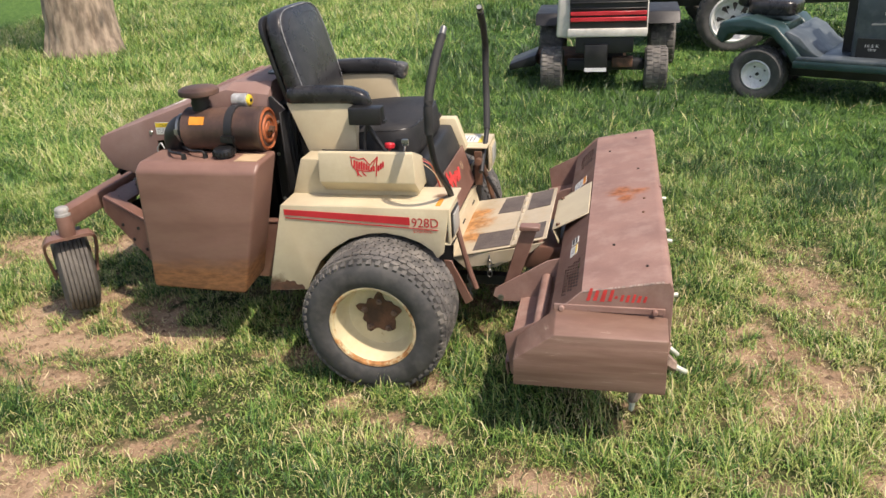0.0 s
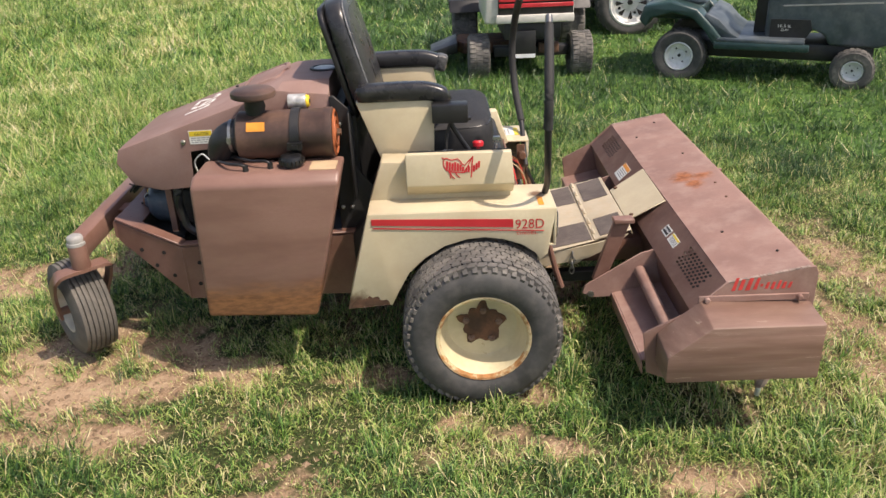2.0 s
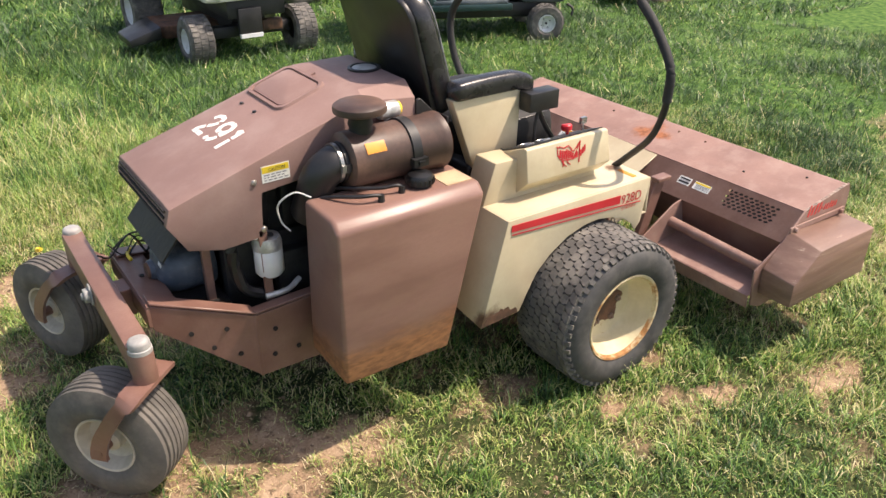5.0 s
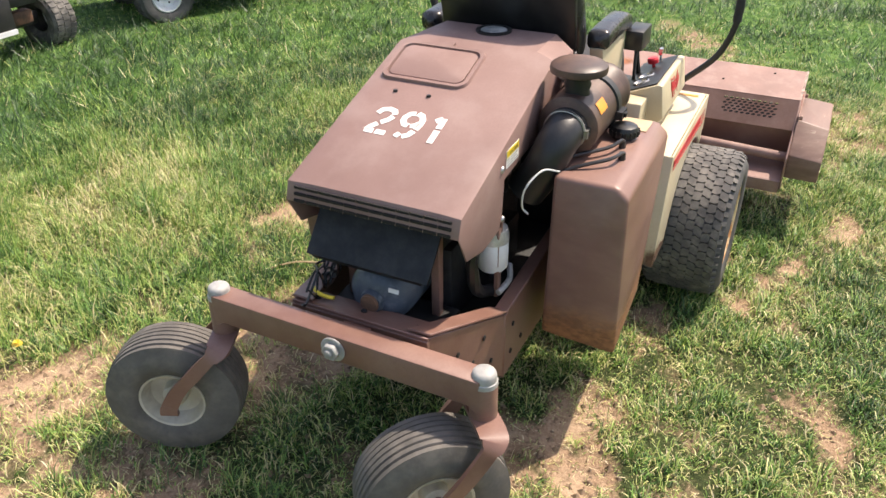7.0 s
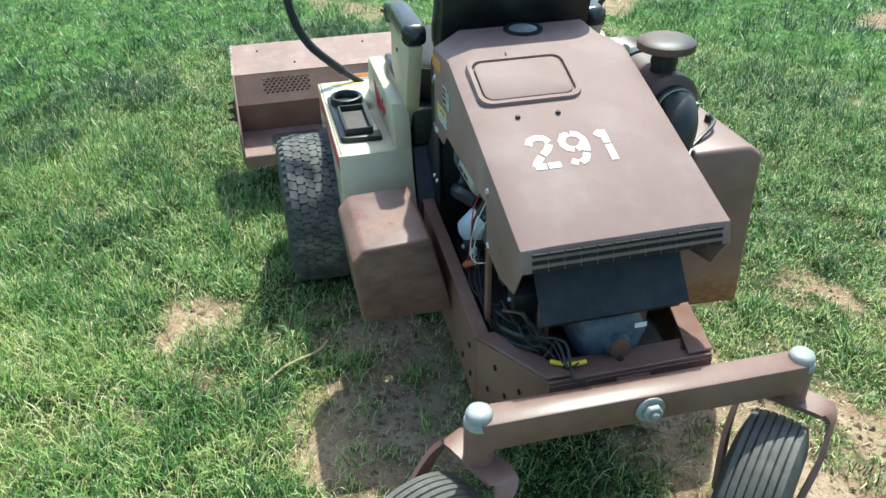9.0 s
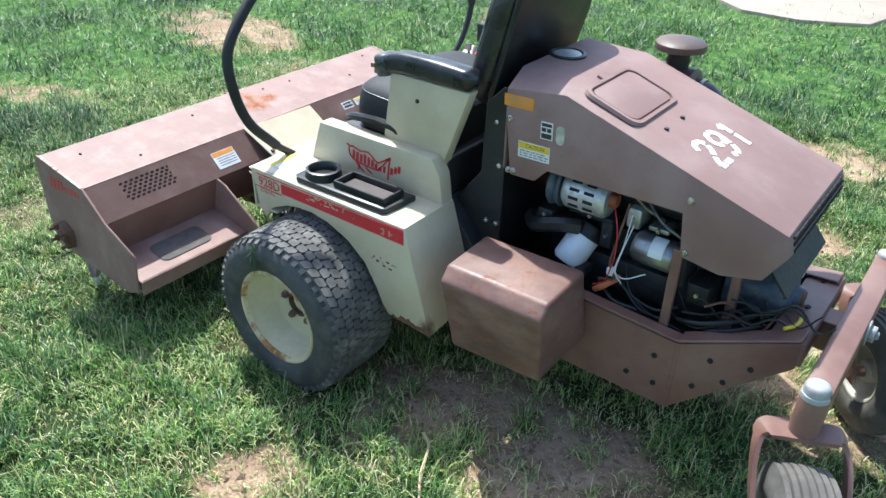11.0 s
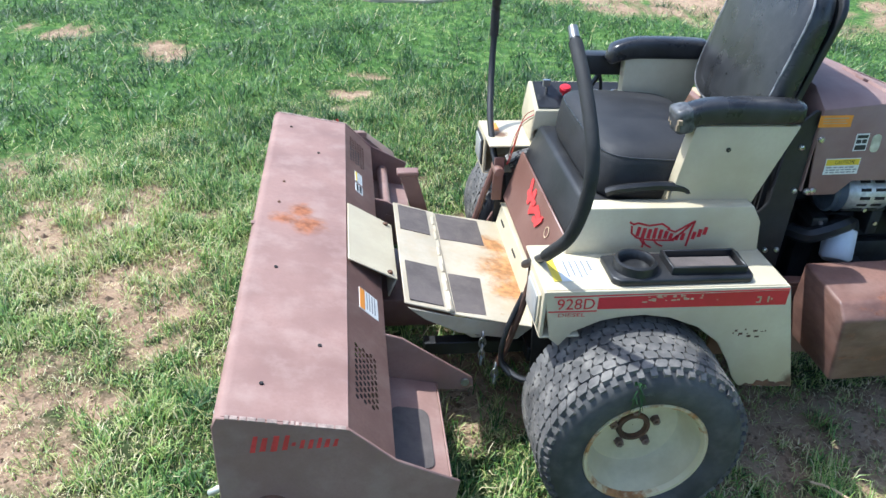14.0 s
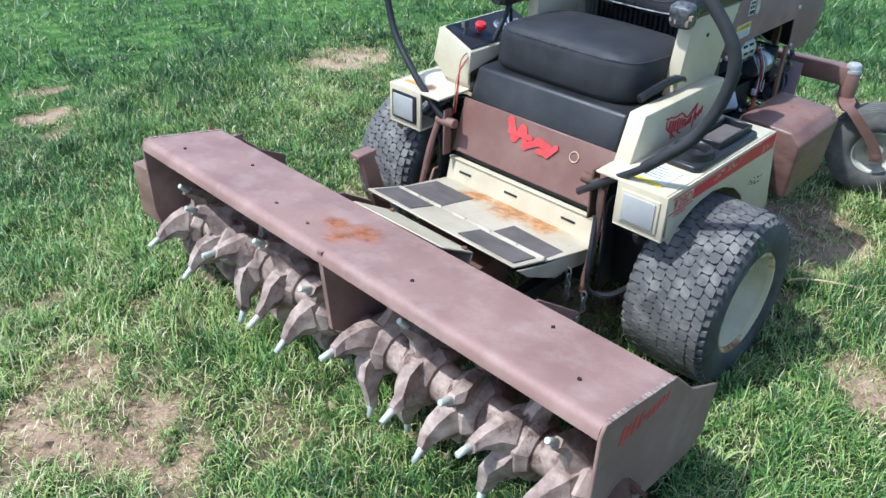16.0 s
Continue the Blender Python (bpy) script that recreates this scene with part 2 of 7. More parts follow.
tread_rubber = surface("dusty_tread_rubber", (0.098, 0.093, 0.087), 0.8, 0, 0.3, 6, 90, 0.25, dust_or_sheen=0.75, dust_or_sheen_col=(0.25, 0.23, 0.20), spec=0.35)
side_rubber = surface("sidewall_rubber", (0.058, 0.058, 0.057), 0.70, 0, 0.3, 7, 70, 0.15, dust_or_sheen=0.5, dust_or_sheen_col=(0.125, 0.118, 0.108), spec=0.4)
caster_rubber = surface("grey_ribbed_rubber", (0.115, 0.105, 0.093), 0.75, 0, 0.25, 8, 80, 0.2, dust_or_sheen=0.35, dust_or_sheen_col=(0.24, 0.21, 0.175), spec=0.3)
vinyl = surface("black_vinyl", (0.020, 0.020, 0.022), 0.30, 0, 0.3, 9, 160, 0.12, spec=0.5, dust_or_sheen=0.3, dust_or_sheen_col=(0.075, 0.073, 0.072), rust=0.10, rust_col=(0.16, 0.16, 0.17), rust_scale=26)
seat_cloth = surface("black_seat_vinyl", (0.020, 0.020, 0.022), 0.62, 0, 0.25, 9, 220, 0.3, spec=0.35, dust_or_sheen=0.25, dust_or_sheen_col=(0.05, 0.048, 0.045))
black_paint = surface("black_painted_steel", (0.012, 0.012, 0.013), 0.5, 0, 0.35, 6, 80, 0.15, dust_or_sheen=0.3, dust_or_sheen_col=(0.04, 0.037, 0.033))
black_plastic = surface("black_plastic", (0.011, 0.011, 0.012), 0.4, 0, 0.3, 9, 120, 0.1, dust_or_sheen=0.2, dust_or_sheen_col=(0.04, 0.04, 0.038))
foam = surface("black_foam_grip", (0.02, 0.02, 0.02), 0.75, 0, 0.3, 20, 200, 0.4)
engine_dark = surface("oily_engine_metal", (0.014, 0.015, 0.017), 0.55, 0.2, 0.5, 12, 60, 0.4, dust_or_sheen=0.35, dust_or_sheen_col=(0.05, 0.045, 0.04))
steel = surface("bright_steel", (0.55, 0.54, 0.52), 0.3, 0.9, 0.2, 20, 100, 0.1, rust=0.1)
rod_steel = surface("bare_lever_steel", (0.30, 0.30, 0.29), 0.35, 0.8, 0.3, 20, 100, 0.1, rust=0.2)
galv = surface("galvanised_cap", (0.34, 0.335, 0.32), 0.6, 0.1, 0.25, 25, 90, 0.2, dust_or_sheen=0.4, dust_or_sheen_col=(0.38, 0.36, 0.32))
alu = surface("cast_aluminium", (0.58, 0.58, 0.56), 0.42, 0.5, 0.3, 22, 80, 0.2, dust_or_sheen=0.3, dust_or_sheen_col=(0.2, 0.18, 0.15))
white_paint = surface("white_painted_metal", (0.74, 0.75, 0.76), 0.4, 0, 0.08, 9, 90, 0.04, dust_or_sheen=0.15, dust_or_sheen_col=(0.5, 0.47, 0.42))
blue_steel = surface("dusty_blue_steel", (0.050, 0.068, 0.092), 0.42, 0.1, 0.3, 10, 70, 0.2, dust_or_sheen=0.5, dust_or_sheen_col=(0.19, 0.20, 0.22))
red = surface("red_decal", (0.55, 0.028, 0.035), 0.5, 0, 0.12, 8, 120, 0.03)
red_spray = surface("faded_red_paint", (0.60, 0.050, 0.045), 0.6, 0, 0.2, 25, 120, 0.03)
red_plastic = surface("red_plastic", (0.6, 0.02, 0.03), 0.35, 0, 0.05, 8, 90, 0)
white_decal = surface("white_stencil_paint", (0.80, 0.77, 0.72), 0.6, 0, 0.08, 20, 120, 0.03, rust=0.16, rust_col=(0.24, 0.14, 0.11), rust_scale=40)
paper = surface("white_label", (0.72, 0.72, 0.68), 0.5, 0, 0.06, 15, 90, 0.02)
yellow = surface("yellow_label", (0.75, 0.55, 0.04), 0.5, 0, 0.1, 15, 90, 0.02)
orange = surface("orange_label", (0.72, 0.27, 0.03), 0.5, 0, 0.12, 15, 90, 0.02, rust=0.15, rust_col=(0.5, 0.4, 0.3))
ink = surface("black_ink", (0.03, 0.03, 0.03), 0.6, 0, 0.1, 15, 90, 0)
grey_ink = surface("grey_ink", (0.25, 0.25, 0.25), 0.6, 0, 0.1, 15, 90, 0)
grip_pad = surface("grey_grit_pad", (0.105, 0.086, 0.078), 0.85, 0, 0.25, 8, 300, 0.5, dust_or_sheen=0.4, dust_or_sheen_col=(0.17, 0.14, 0.12))
tan_label = surface("faded_tan_label", (0.50, 0.36, 0.22), 0.55, 0, 0.15, 12, 90, 0.03)
lens = surface("dusty_headlight_lens", (0.36, 0.35, 0.32), 0.35, 0, 0.12, 8, 60, 0.1, coat=0.25)
tine_metal = surface("earth_caked_tine_steel", (0.30, 0.195, 0.155), 0.8, 0.0, 0.45, 16, 55, 0.7, col2=(0.49, 0.37, 0.305), rust=0.85, rust_col=(0.12, 0.055, 0.038), rust_scale=11)
tip_metal = surface("worn_tine_tip_steel", (0.56, 0.58, 0.50), 0.5, 0.35, 0.25, 20, 60, 0.2, rust=0.1)
chip_steel = surface("bare_chipped_steel", (0.36, 0.27, 0.22), 0.6, 0.2, 0.4, 40, 120, 0.3, rust=0.5, rust_col=(0.20, 0.09, 0.05), rust_scale=60)
hole_black = surface("dark_bolt_hole", (0.012, 0.010, 0.010), 0.8, 0, 0.1, 9, 60, 0)
tractor_green = surface("dark_green_paint", (0.018, 0.050, 0.050), 0.35, 0, 0.2, 5, 60, 0.05, dust_or_sheen=0.35, dust_or_sheen_col=(0.08, 0.1, 0.1))
hood_slate = surface("dusty_slate_paint", (0.062, 0.080, 0.092), 0.38, 0, 0.25, 4, 60, 0.06, dust_or_sheen=0.6, dust_or_sheen_col=(0.15, 0.165, 0.17))
tractor_white = surface("off_white_tractor_paint", (0.62, 0.60, 0.55), 0.4, 0, 0.1, 6, 60, 0.05, dust_or_sheen=0.4, dust_or_sheen_col=(0.4, 0.38, 0.32))
tractor_red = surface("tractor_red_stripe", (0.55, 0.03, 0.04), 0.4, 0, 0.12, 6, 60, 0.04)
grey_plastic = surface("grey_footwell_plastic", (0.28, 0.27, 0.25), 0.6, 0, 0.2, 6, 60, 0.1, dust_or_sheen=0.4)
wheel_white = surface("white_wheel_paint", (0.70, 0.71, 0.70), 0.4, 0, 0.1, 9, 60, 0.05, dust_or_sheen=0.2)
bucket_steel = surface("worn_bucket_steel", (0.16, 0.105, 0.08), 0.55, 0.2, 0.3, 5, 60, 0.2, col2=(0.26, 0.19, 0.15), rust=0.2)
bucket_edge = surface("worn_cutting_edge", (0.5, 0.46, 0.4), 0.5, 0.4, 0.3, 12, 60, 0.2)
bark = surface("tree_bark", (0.27, 0.20, 0.145), 0.9, 0, 0.5, 9, 26, 1.0, col2=(0.47, 0.37, 0.28), grain=(1, 1, 0.3), rust=0.5, rust_col=(0.10, 0.07, 0.05), rust_scale=12)
clod_soil = surface("clod_soil", (0.20, 0.13, 0.08), 0.95, 0, 0.4, 20, 90, 0.4, col2=(0.36, 0.25, 0.16))
torn_foam = surface("torn_tan_foam", (0.26, 0.20, 0.13), 0.9, 0, 0.3, 30, 120, 0.4, rust=0.3, rust_col=(0.08, 0.07, 0.06))
pale_piping = surface("scuffed_grey_piping", (0.16, 0.16, 0.165), 0.4, 0, 0.5, 30, 120, 0.1, col2=(0.34, 0.34, 0.35))
tape_grey = surface("worn_grey_tape", (0.035, 0.035, 0.037), 0.45, 0.1, 0.5, 60, 120, 0.3, col2=(0.17, 0.17, 0.17))
concrete = surface("pale_concrete", (0.40, 0.325, 0.25), 0.8, 0, 0.12, 2, 60, 0.2)


# ---- riding mower ----
mower = thing("riding_mower", (-0.55, 0, 0), "weathered brown and cream zero-turn mower with a black seat", "mower")


def drive_wheel(side):
    """side -1: the mower's right. A turf tyre on a deep dished cream rim."""
    c = Vector((0.042, side * 0.595, 0.248 if side < 0 else 0.234))
    ax = (0, side, 0)
    R, hw = 0.268, 0.138
    tyre = bmesh.new()
    prof = [(0.158, -hw + 0.012), (0.19, -hw - 0.002), (0.228, -hw - 0.004), (0.252, -hw + 0.012), (0.2635, -hw + 0.035), (R, -0.05), (R + 0.001, 0), (R, 0.05),
            (0.2635, hw - 0.035), (0.252, hw - 0.012), (0.228, hw + 0.004), (0.19, hw + 0.002), (0.170, hw - 0.004), (0.158, hw - 0.014)]
    lathe(tyre, prof, c, ax, 72)
    wheel = part("drive_wheel", tyre, side_rubber, mower, "wide black turf tyre on a cream steel rim")
    tread = bmesh.new()
    m = frame_on(ax)
    cols, rows = 8, 50
    rng = random.Random(5)

    def at(a, h, r):
        return c + m @ Vector((r * math.cos(a), r * math.sin(a), h))

    for j in range(cols):
        h0 = -hw + 0.022 + (2 * hw - 0.044) * (j + 0.5) / cols
        wj = (2 * hw - 0.044) / cols * 0.5
        drop = 0.0035 if j in (0, cols - 1) else 0
        for i in range(rows):
            a0 = 2 * math.pi * (i + 0.5 * (j % 2)) / rows
            da = math.pi / rows * 0.99
            r = R + 0.006 - drop + rng.uniform(-0.0007, 0.0007)
            sk = 0.35 if j % 2 else -0.35
            loop = [(-1, -0.78), (-0.25, -1.0), (1, -0.62), (1, 0.78), (0.25, 1.0), (-1, 0.62)]
            top = [at(a0 + da * (v + sk * u * 0.5), h0 + wj * u * 0.985, r) for u, v in loop]
            bot = [at(a0 + da * 1.1 * (v + sk * u * 0.5), h0 + wj * u * 1.02, R - 0.006 - drop * 1.5) for u, v in loop]
            hull_quads(tread, bot, top)
    for i in range(rows):
        for s in (-1, 1):
            a0 = 2 * math.pi * (i + 0.25) / rows
            da = math.pi / rows * 0.5
            loop = [(a0 - da, 0.030, 0.266), (a0 + da, 0.030, 0.266), (a0 + da, 0.010, 0.256), (a0 - da, 0.010, 0.256)]
            hull_quads(tread, [at(a, s * (hw - h), r - 0.012) for a, h, r in loop], [at(a, s * (hw - h + 0.003), r + 0.001) for a, h, r in loop])
    tagged(part("tread", tread, tread_rubber, wheel, "dusty worn turf tread blocks", 30), kind="stuff")
    rim = bmesh.new()
    o = hw - 0.016
    lip = lathe(bmesh.new(), [(0.158, o - 0.008), (0.164, o + 0.004), (0.160, o + 0.010), (0.153, o + 0.008), (0.1465, o - 0.004)], c, ax, 56)
    lathe(rim, [(0.147, o - 0.004), (0.143, o - 0.03), (0.136, o - 0.045), (0.132, o - 0.075),
                (0.120, o - 0.092), (0.088, o - 0.098), (0.060, o - 0.094), (0.040, o - 0.098), (0.001, o - 0.098)], c, ax, 56)
    lathe(rim, [(0.160, -o + 0.006), (0.164, -o - 0.004), (0.153, -o - 0.008), (0.14, -o + 0.03), (0.132, -o + 0.10), (0.02, -o + 0.11)], c, ax, 40)
    rim = part("rim", rim, rim_cream, wheel, "dished cream steel rim with chipped paint")
    part("rim_lip", lip, lip_cream, rim, "rust-chipped rim lip")
    plate = bmesh.new()
    hub_y = side * (o - 0.095)
    if side < 0:
        loop = []
        for k in range(40):
            a = 2 * math.pi * k / 40
            rr = 0.066 + 0.022 * max(0, math.cos(5 * (a - 0.3))) + 0.006 * math.sin(9 * a + 1)
            loop.append((c.x + rr * math.cos(a), c.z + 0.006 + rr * math.sin(a)))
        prism(plate, loop, "y", c.y + hub_y, c.y + hub_y + side * 0.006)
    else:
        lathe(plate, [(0.046, 0.0), (0.044, 0.008), (0.034, 0.010), (0.030, -0.004), (0.001, -0.006)], c + Vector((0, hub_y, 0)), (0, side, 0), 26)
    part("hub", plate, rusty, wheel, "rusty bare steel hub")
    for k in range(5):
        a = 2 * math.pi * k / 5 + 0.25
        p = c + Vector((0.060 * math.cos(a), hub_y, 0.060 * math.sin(a)))
        nut = bmesh.new()
        cyl(nut, p, p + Vector((0, side * 0.016, 0)), 0.0135, 0.0115, 6)
        cyl(nut, p + Vector((0, side * 0.015, 0)), p + Vector((0, side * 0.022, 0)), 0.006, 0.005, 8)
        part("wheel_nut", nut, nut_rust, wheel)
    return wheel


drive_wheel(-1)
left_wheel = drive_wheel(1)
tuft = bmesh.new()
rng = random.Random(11)
for k in range(44):
    b = Vector((0.098 + rng.uniform(-0.012, 0.012), 0.728 + rng.uniform(-0.012, 0.012), 0.478 - rng.uniform(0, 0.055)))
    tip = b + Vector((rng.uniform(-0.028, 0.028), rng.uniform(0.0, 0.022), rng.uniform(-0.070, 0.018)))
    s = Vector((0.0026, 0, 0))
    f = [tuft.verts.new(v) for v in (b - s, b + s, tip)]
    tuft.faces.new(f)

axle = bmesh.new()
cyl(axle, (0.042, -0.47, 0.248), (0.042, 0.47, 0.248), 0.045)
for s in (-1, 1):
    box(axle, (-0.06, s * 0.31, 0.17), (0.14, s * 0.42, 0.36))
part("axle", bevel(axle, 0.006), black_paint, mower, "black hydraulic drive axle")

# chassis frame with angled side plates and the rear flange
fr = bmesh.new()
for s, y0, y1, y2 in ((-1, -0.268, -0.272, -0.178), (1, 0.298, 0.310, 0.222)):
    def plate(xa, ya, za0, za1, xb, yb, zb0, zb1):
        sheet(fr, [(xa, ya, za1), (xb, yb, zb1), (xb, yb, zb0), (xa, ya, za0)], -0.012 * s)
    plate(-0.30, y0, 0.20, 0.46, -1.075, y1, 0.205, 0.425)
    plate(-1.075, y1, 0.205, 0.425, -1.350, y2, 0.425, 0.505)
    cyl(fr, (-1.075, y1 - s * 0.006, 0.206), (-1.075, y1 - s * 0.006, 0.427), 0.008, 0.008, 12)
    sheet(fr, [(-0.30, y0 + s * 0.003, 0.464), (-0.30, y0 - s * 0.035, 0.464), (-1.075, y1 - s * 0.035, 0.430), (-1.075, y1 + s * 0.003, 0.430)][::s], 0.008)
    sheet(fr, [(-1.075, y1 + s * 0.003, 0.430), (-1.075, y1 - s * 0.05, 0.430), (-1.350, y2 - s * 0.06, 0.509), (-1.350, y2 + s * 0.003, 0.509)][::s], 0.008)
sheet(fr, [(-1.262, -0.16, 0.482), (-1.262, 0.205, 0.482), (-1.356, 0.222, 0.507), (-1.356, -0.178, 0.507)], 0.01)
box(fr, (-1.360, -0.178, 0.435), (-1.346, 0.222, 0.497))
box(fr, (-1.40, -0.02, 0.40), (-1.35, 0.06, 0.49))
for y in (-0.10, 0.16):
    box(fr, (-1.16, y - 0.012, 0.40), (-1.135, y + 0.012, 0.70))
part("frame", bevel(fr, 0.003, 1), brown, mower, "brown welded steel rear frame")
for x, z in ((-1.159, 0.395), (-1.255, 0.395), (-1.13, 0.30), (-1.20, 0.335), (-1.02, 0.36), (-1.03, 0.27), (-0.95, 0.27)):
    for s in (-1, 1):
        yp = (-0.272 + max(0, -1.075 - x) * 0.342) if s < 0 else (0.310 - max(0, -1.075 - x) * 0.32)
        hs = bmesh.new()
        cyl(hs, (x, yp, z), (x, yp + s * 0.003, z), 0.008, 0.008, 10)
        part("bolt_hole", hs, hole_black, mower)
for y in (-0.13, 0.03, 0.17):
    hs = bmesh.new()
    cyl(hs, (-1.312, y, 0.492), (-1.312, y, 0.499), 0.008, 0.008, 10)
    part("bolt_hole", hs, hole_black, mower)

# caster beam
cb = bmesh.new()
prism(cb, [(-0.36, 0.415), (-0.33, 0.437), (0.375, 0.447), (0.405, 0.425), (0.405, 0.525), (-0.36, 0.515)], "x", -1.462, -1.398)
for y, z in ((-0.358, 0.50), (0.402, 0.512)):
    cyl(cb, (-1.428, y, 0.385), (-1.428, y, z), 0.034, 0.032, 24)
beam = part("caster_beam", bevel(cb, 0.006), brown, mower, "brown square tube crossbeam")
for y, z in ((-0.358, 0.50), (0.402, 0.512)):
    k = bmesh.new()
    lathe(k, [(0.001, 0.031), (0.019, 0.030), (0.026, 0.026), (0.029, 0.019), (0.0295, 0.005), (0.032, 0.003), (0.033, -0.008)], (-1.428, y, z), (0, 0, 1), 28)
    part("pivot_cap", k, galv, beam, "dull galvanised pivot cap")
k = bmesh.new()
cyl(k, (-1.462, 0.028, 0.482), (-1.468, 0.028, 0.482), 0.034, 0.034, 28)
cyl(k, (-1.468, 0.028, 0.482), (-1.484, 0.028, 0.482), 0.024, 0.023, 6)
cyl(k, (-1.484, 0.028, 0.482), (-1.492, 0.028, 0.482), 0.012, 0.010, 14)
part("pivot_bolt", bevel(k, 0.002, 1), galv, beam, "galvanised pivot bolt with washer")


def caster(px, py, wx, wy, n):
    """A ribbed caster tyre in a two-armed fork. n: the axle's direction."""
    n = Vector(n).normalized()
    c = Vector((wx, wy, 0.192))
    bm = bmesh.new()
    prof = [(0.084, -0.054), (0.100, -0.070), (0.125, -0.077), (0.155, -0.070)]
    ribs = 7
    for k in range(ribs):
        h = -0.062 + 0.124 * (k + 0.5) / ribs
        r = 0.190 - 1.9 * h * h
        prof += [(r - 0.006, h - 0.0085), (r, h - 0.006), (r, h + 0.006), (r - 0.006, h + 0.0085)]
    prof += [(0.155, 0.070), (0.125, 0.077), (0.100, 0.070), (0.084, 0.054)]
    lathe(bm, prof, c, n, 60)
    w = part("caster_wheel", bm, caster_rubber, mower, "grey ribbed caster tyre in a brown fork", 30)
    for s in (-1, 1):
        rim = bmesh.new()
        lathe(rim, [(0.090, 0.052), (0.094, 0.060), (0.092, 0.066), (0.086, 0.064), (0.078, 0.044), (0.072, 0.024), (0.055, 0.014), (0.037, 0.014), (0.033, 0.044), (0.018, 0.050), (0.001, 0.050)], c, n * s, 36)
        part("rim", rim, caster_cream, w, "chalky cream steel caster rim")
    fk = bmesh.new()
    d = Vector((wx - px, wy - py, 0)).normalized()
    top = Vector((px, py, 0.392))
    up = Vector((0, 0, 1))
    half = [(0.0, 0.0, 0.395), (0.070, 0.0, 0.395), (0.092, 0.05, 0.385), (0.103, 0.25, 0.355), (0.104, 0.55, 0.30), (0.098, 0.80, 0.25), (0.090, 1.0, 0.19), (0.088, 1.02, 0.165)]
    tr = (c - Vector((px, py, c.z)))
    path = [Vector((px, py, z)) - n * u + tr * v for u, v, z in half[::-1]] + [Vector((px, py, z)) + n * u + tr * v for u, v, z in half[1:]]
    path = curve_pts(path, 4)
    prev = None
    for i, p in enumerate(path):
        q = (path[min(i + 1, len(path) - 1)] - path[max(i - 1, 0)]).normalized()
        w_ = d * (0.034 if abs(i - len(path) / 2) < 9 else 0.025)
        w_ = w_ - q * q.dot(w_)
        t_ = q.cross(w_.normalized()) * 0.006
        loop = [fk.verts.new(v) for v in (p - w_ - t_, p + w_ - t_, p + w_ + t_, p - w_ + t_)]
        if prev:
            for k_ in range(4):
                fk.faces.new((prev[k_], prev[(k_ + 1) % 4], loop[(k_ + 1) % 4], loop[k_]))
        else:
            fk.faces.new(loop[::-1])
        prev = loop
    fk.faces.new(prev)
    for s in (-1, 1):
        cyl(fk, c + n * s * 0.05, c + n * s * 0.098, 0.017, 0.015, 12)
    cyl(fk, top, top + Vector((0, 0, 0.06)), 0.022, 0.022, 16)
    part("fork", fk, brown, w, "worn brown steel fork")


caster(-1.428, -0.358, -1.514, -0.262, (-0.74, -0.67, 0))
caster(-1.428, 0.402, -1.497, 0.553, (-0.90, -0.43, 0))

# fuel tank
ft = bmesh.new()
a = [(-0.928, -0.325, 0.285), (-0.928, -0.545, 0.272), (-0.922, -0.530, 0.757), (-0.915, -0.496, 0.785), (-0.915, -0.325, 0.785)]
b = [(-0.545, -0.325, 0.262), (-0.545, -0.520, 0.246), (-0.418, -0.524, 0.755), (-0.418, -0.490, 0.785), (-0.418, -0.325, 0.785)]
hull_quads(ft, a, b)
tank = part("fuel_tank", bevel(ft, 0.014, 3), tank_brown, mower, "brown steel fuel tank with a rusty lower edge")
k = bmesh.new()
lathe(k, [(0.001, 0.036), (0.020, 0.036), (0.036, 0.030), (0.042, 0.016), (0.042, 0.004), (0.030, 0.0), (0.030, -0.02)], (-0.588, -0.425, 0.792), (0, 0, 1), 26)
for i in range(18):
    t = 2 * math.pi * i / 18
    p = Vector((-0.588 + 0.042 * math.cos(t), -0.425 + 0.042 * math.sin(t), 0.797))
    cyl(k, p, p + Vector((0, 0, 0.016)), 0.003, 0.003, 6)
part("filler_cap", k, black_plastic, tank, "black ribbed filler cap")
k = bmesh.new()
box(k, (-0.525, -0.475, 0.783), (-0.435, -0.385, 0.7875))
part("tank_label", k, tan_label, tank, "faded tan label")
for pts in ([(-0.66, -0.44, 0.79), (-0.67, -0.44, 0.81), (-0.72, -0.42, 0.806), (-0.78, -0.37, 0.802), (-0.83, -0.31, 0.79), (-0.86, -0.25, 0.74)],
            [(-0.74, -0.46, 0.79), (-0.75, -0.46, 0.806), (-0.80, -0.44, 0.806), (-0.86, -0.36, 0.79), (-0.90, -0.28, 0.75)]):
    k = bmesh.new()
    tube(k, pts, 0.0055)
    cyl(k, Vector(pts[0]) - Vector((0, 0, 0.008)), Vector(pts[0]) + Vector((0, 0, 0.016)), 0.011, 0.009, 8)
    part("fuel_hose", k, black_plastic, tank, "thin black fuel hose")
k = bmesh.new()
tube(k, [(-0.895, -0.335, 0.79), (-0.93, -0.30, 0.80), (-0.97, -0.27, 0.76), (-0.96, -0.26, 0.70), (-0.94, -0.27, 0.67)], 0.0028, 6)
part("loose_wire", k, paper, tank, "thin loose white wire")

# left side box
bb = bmesh.new()
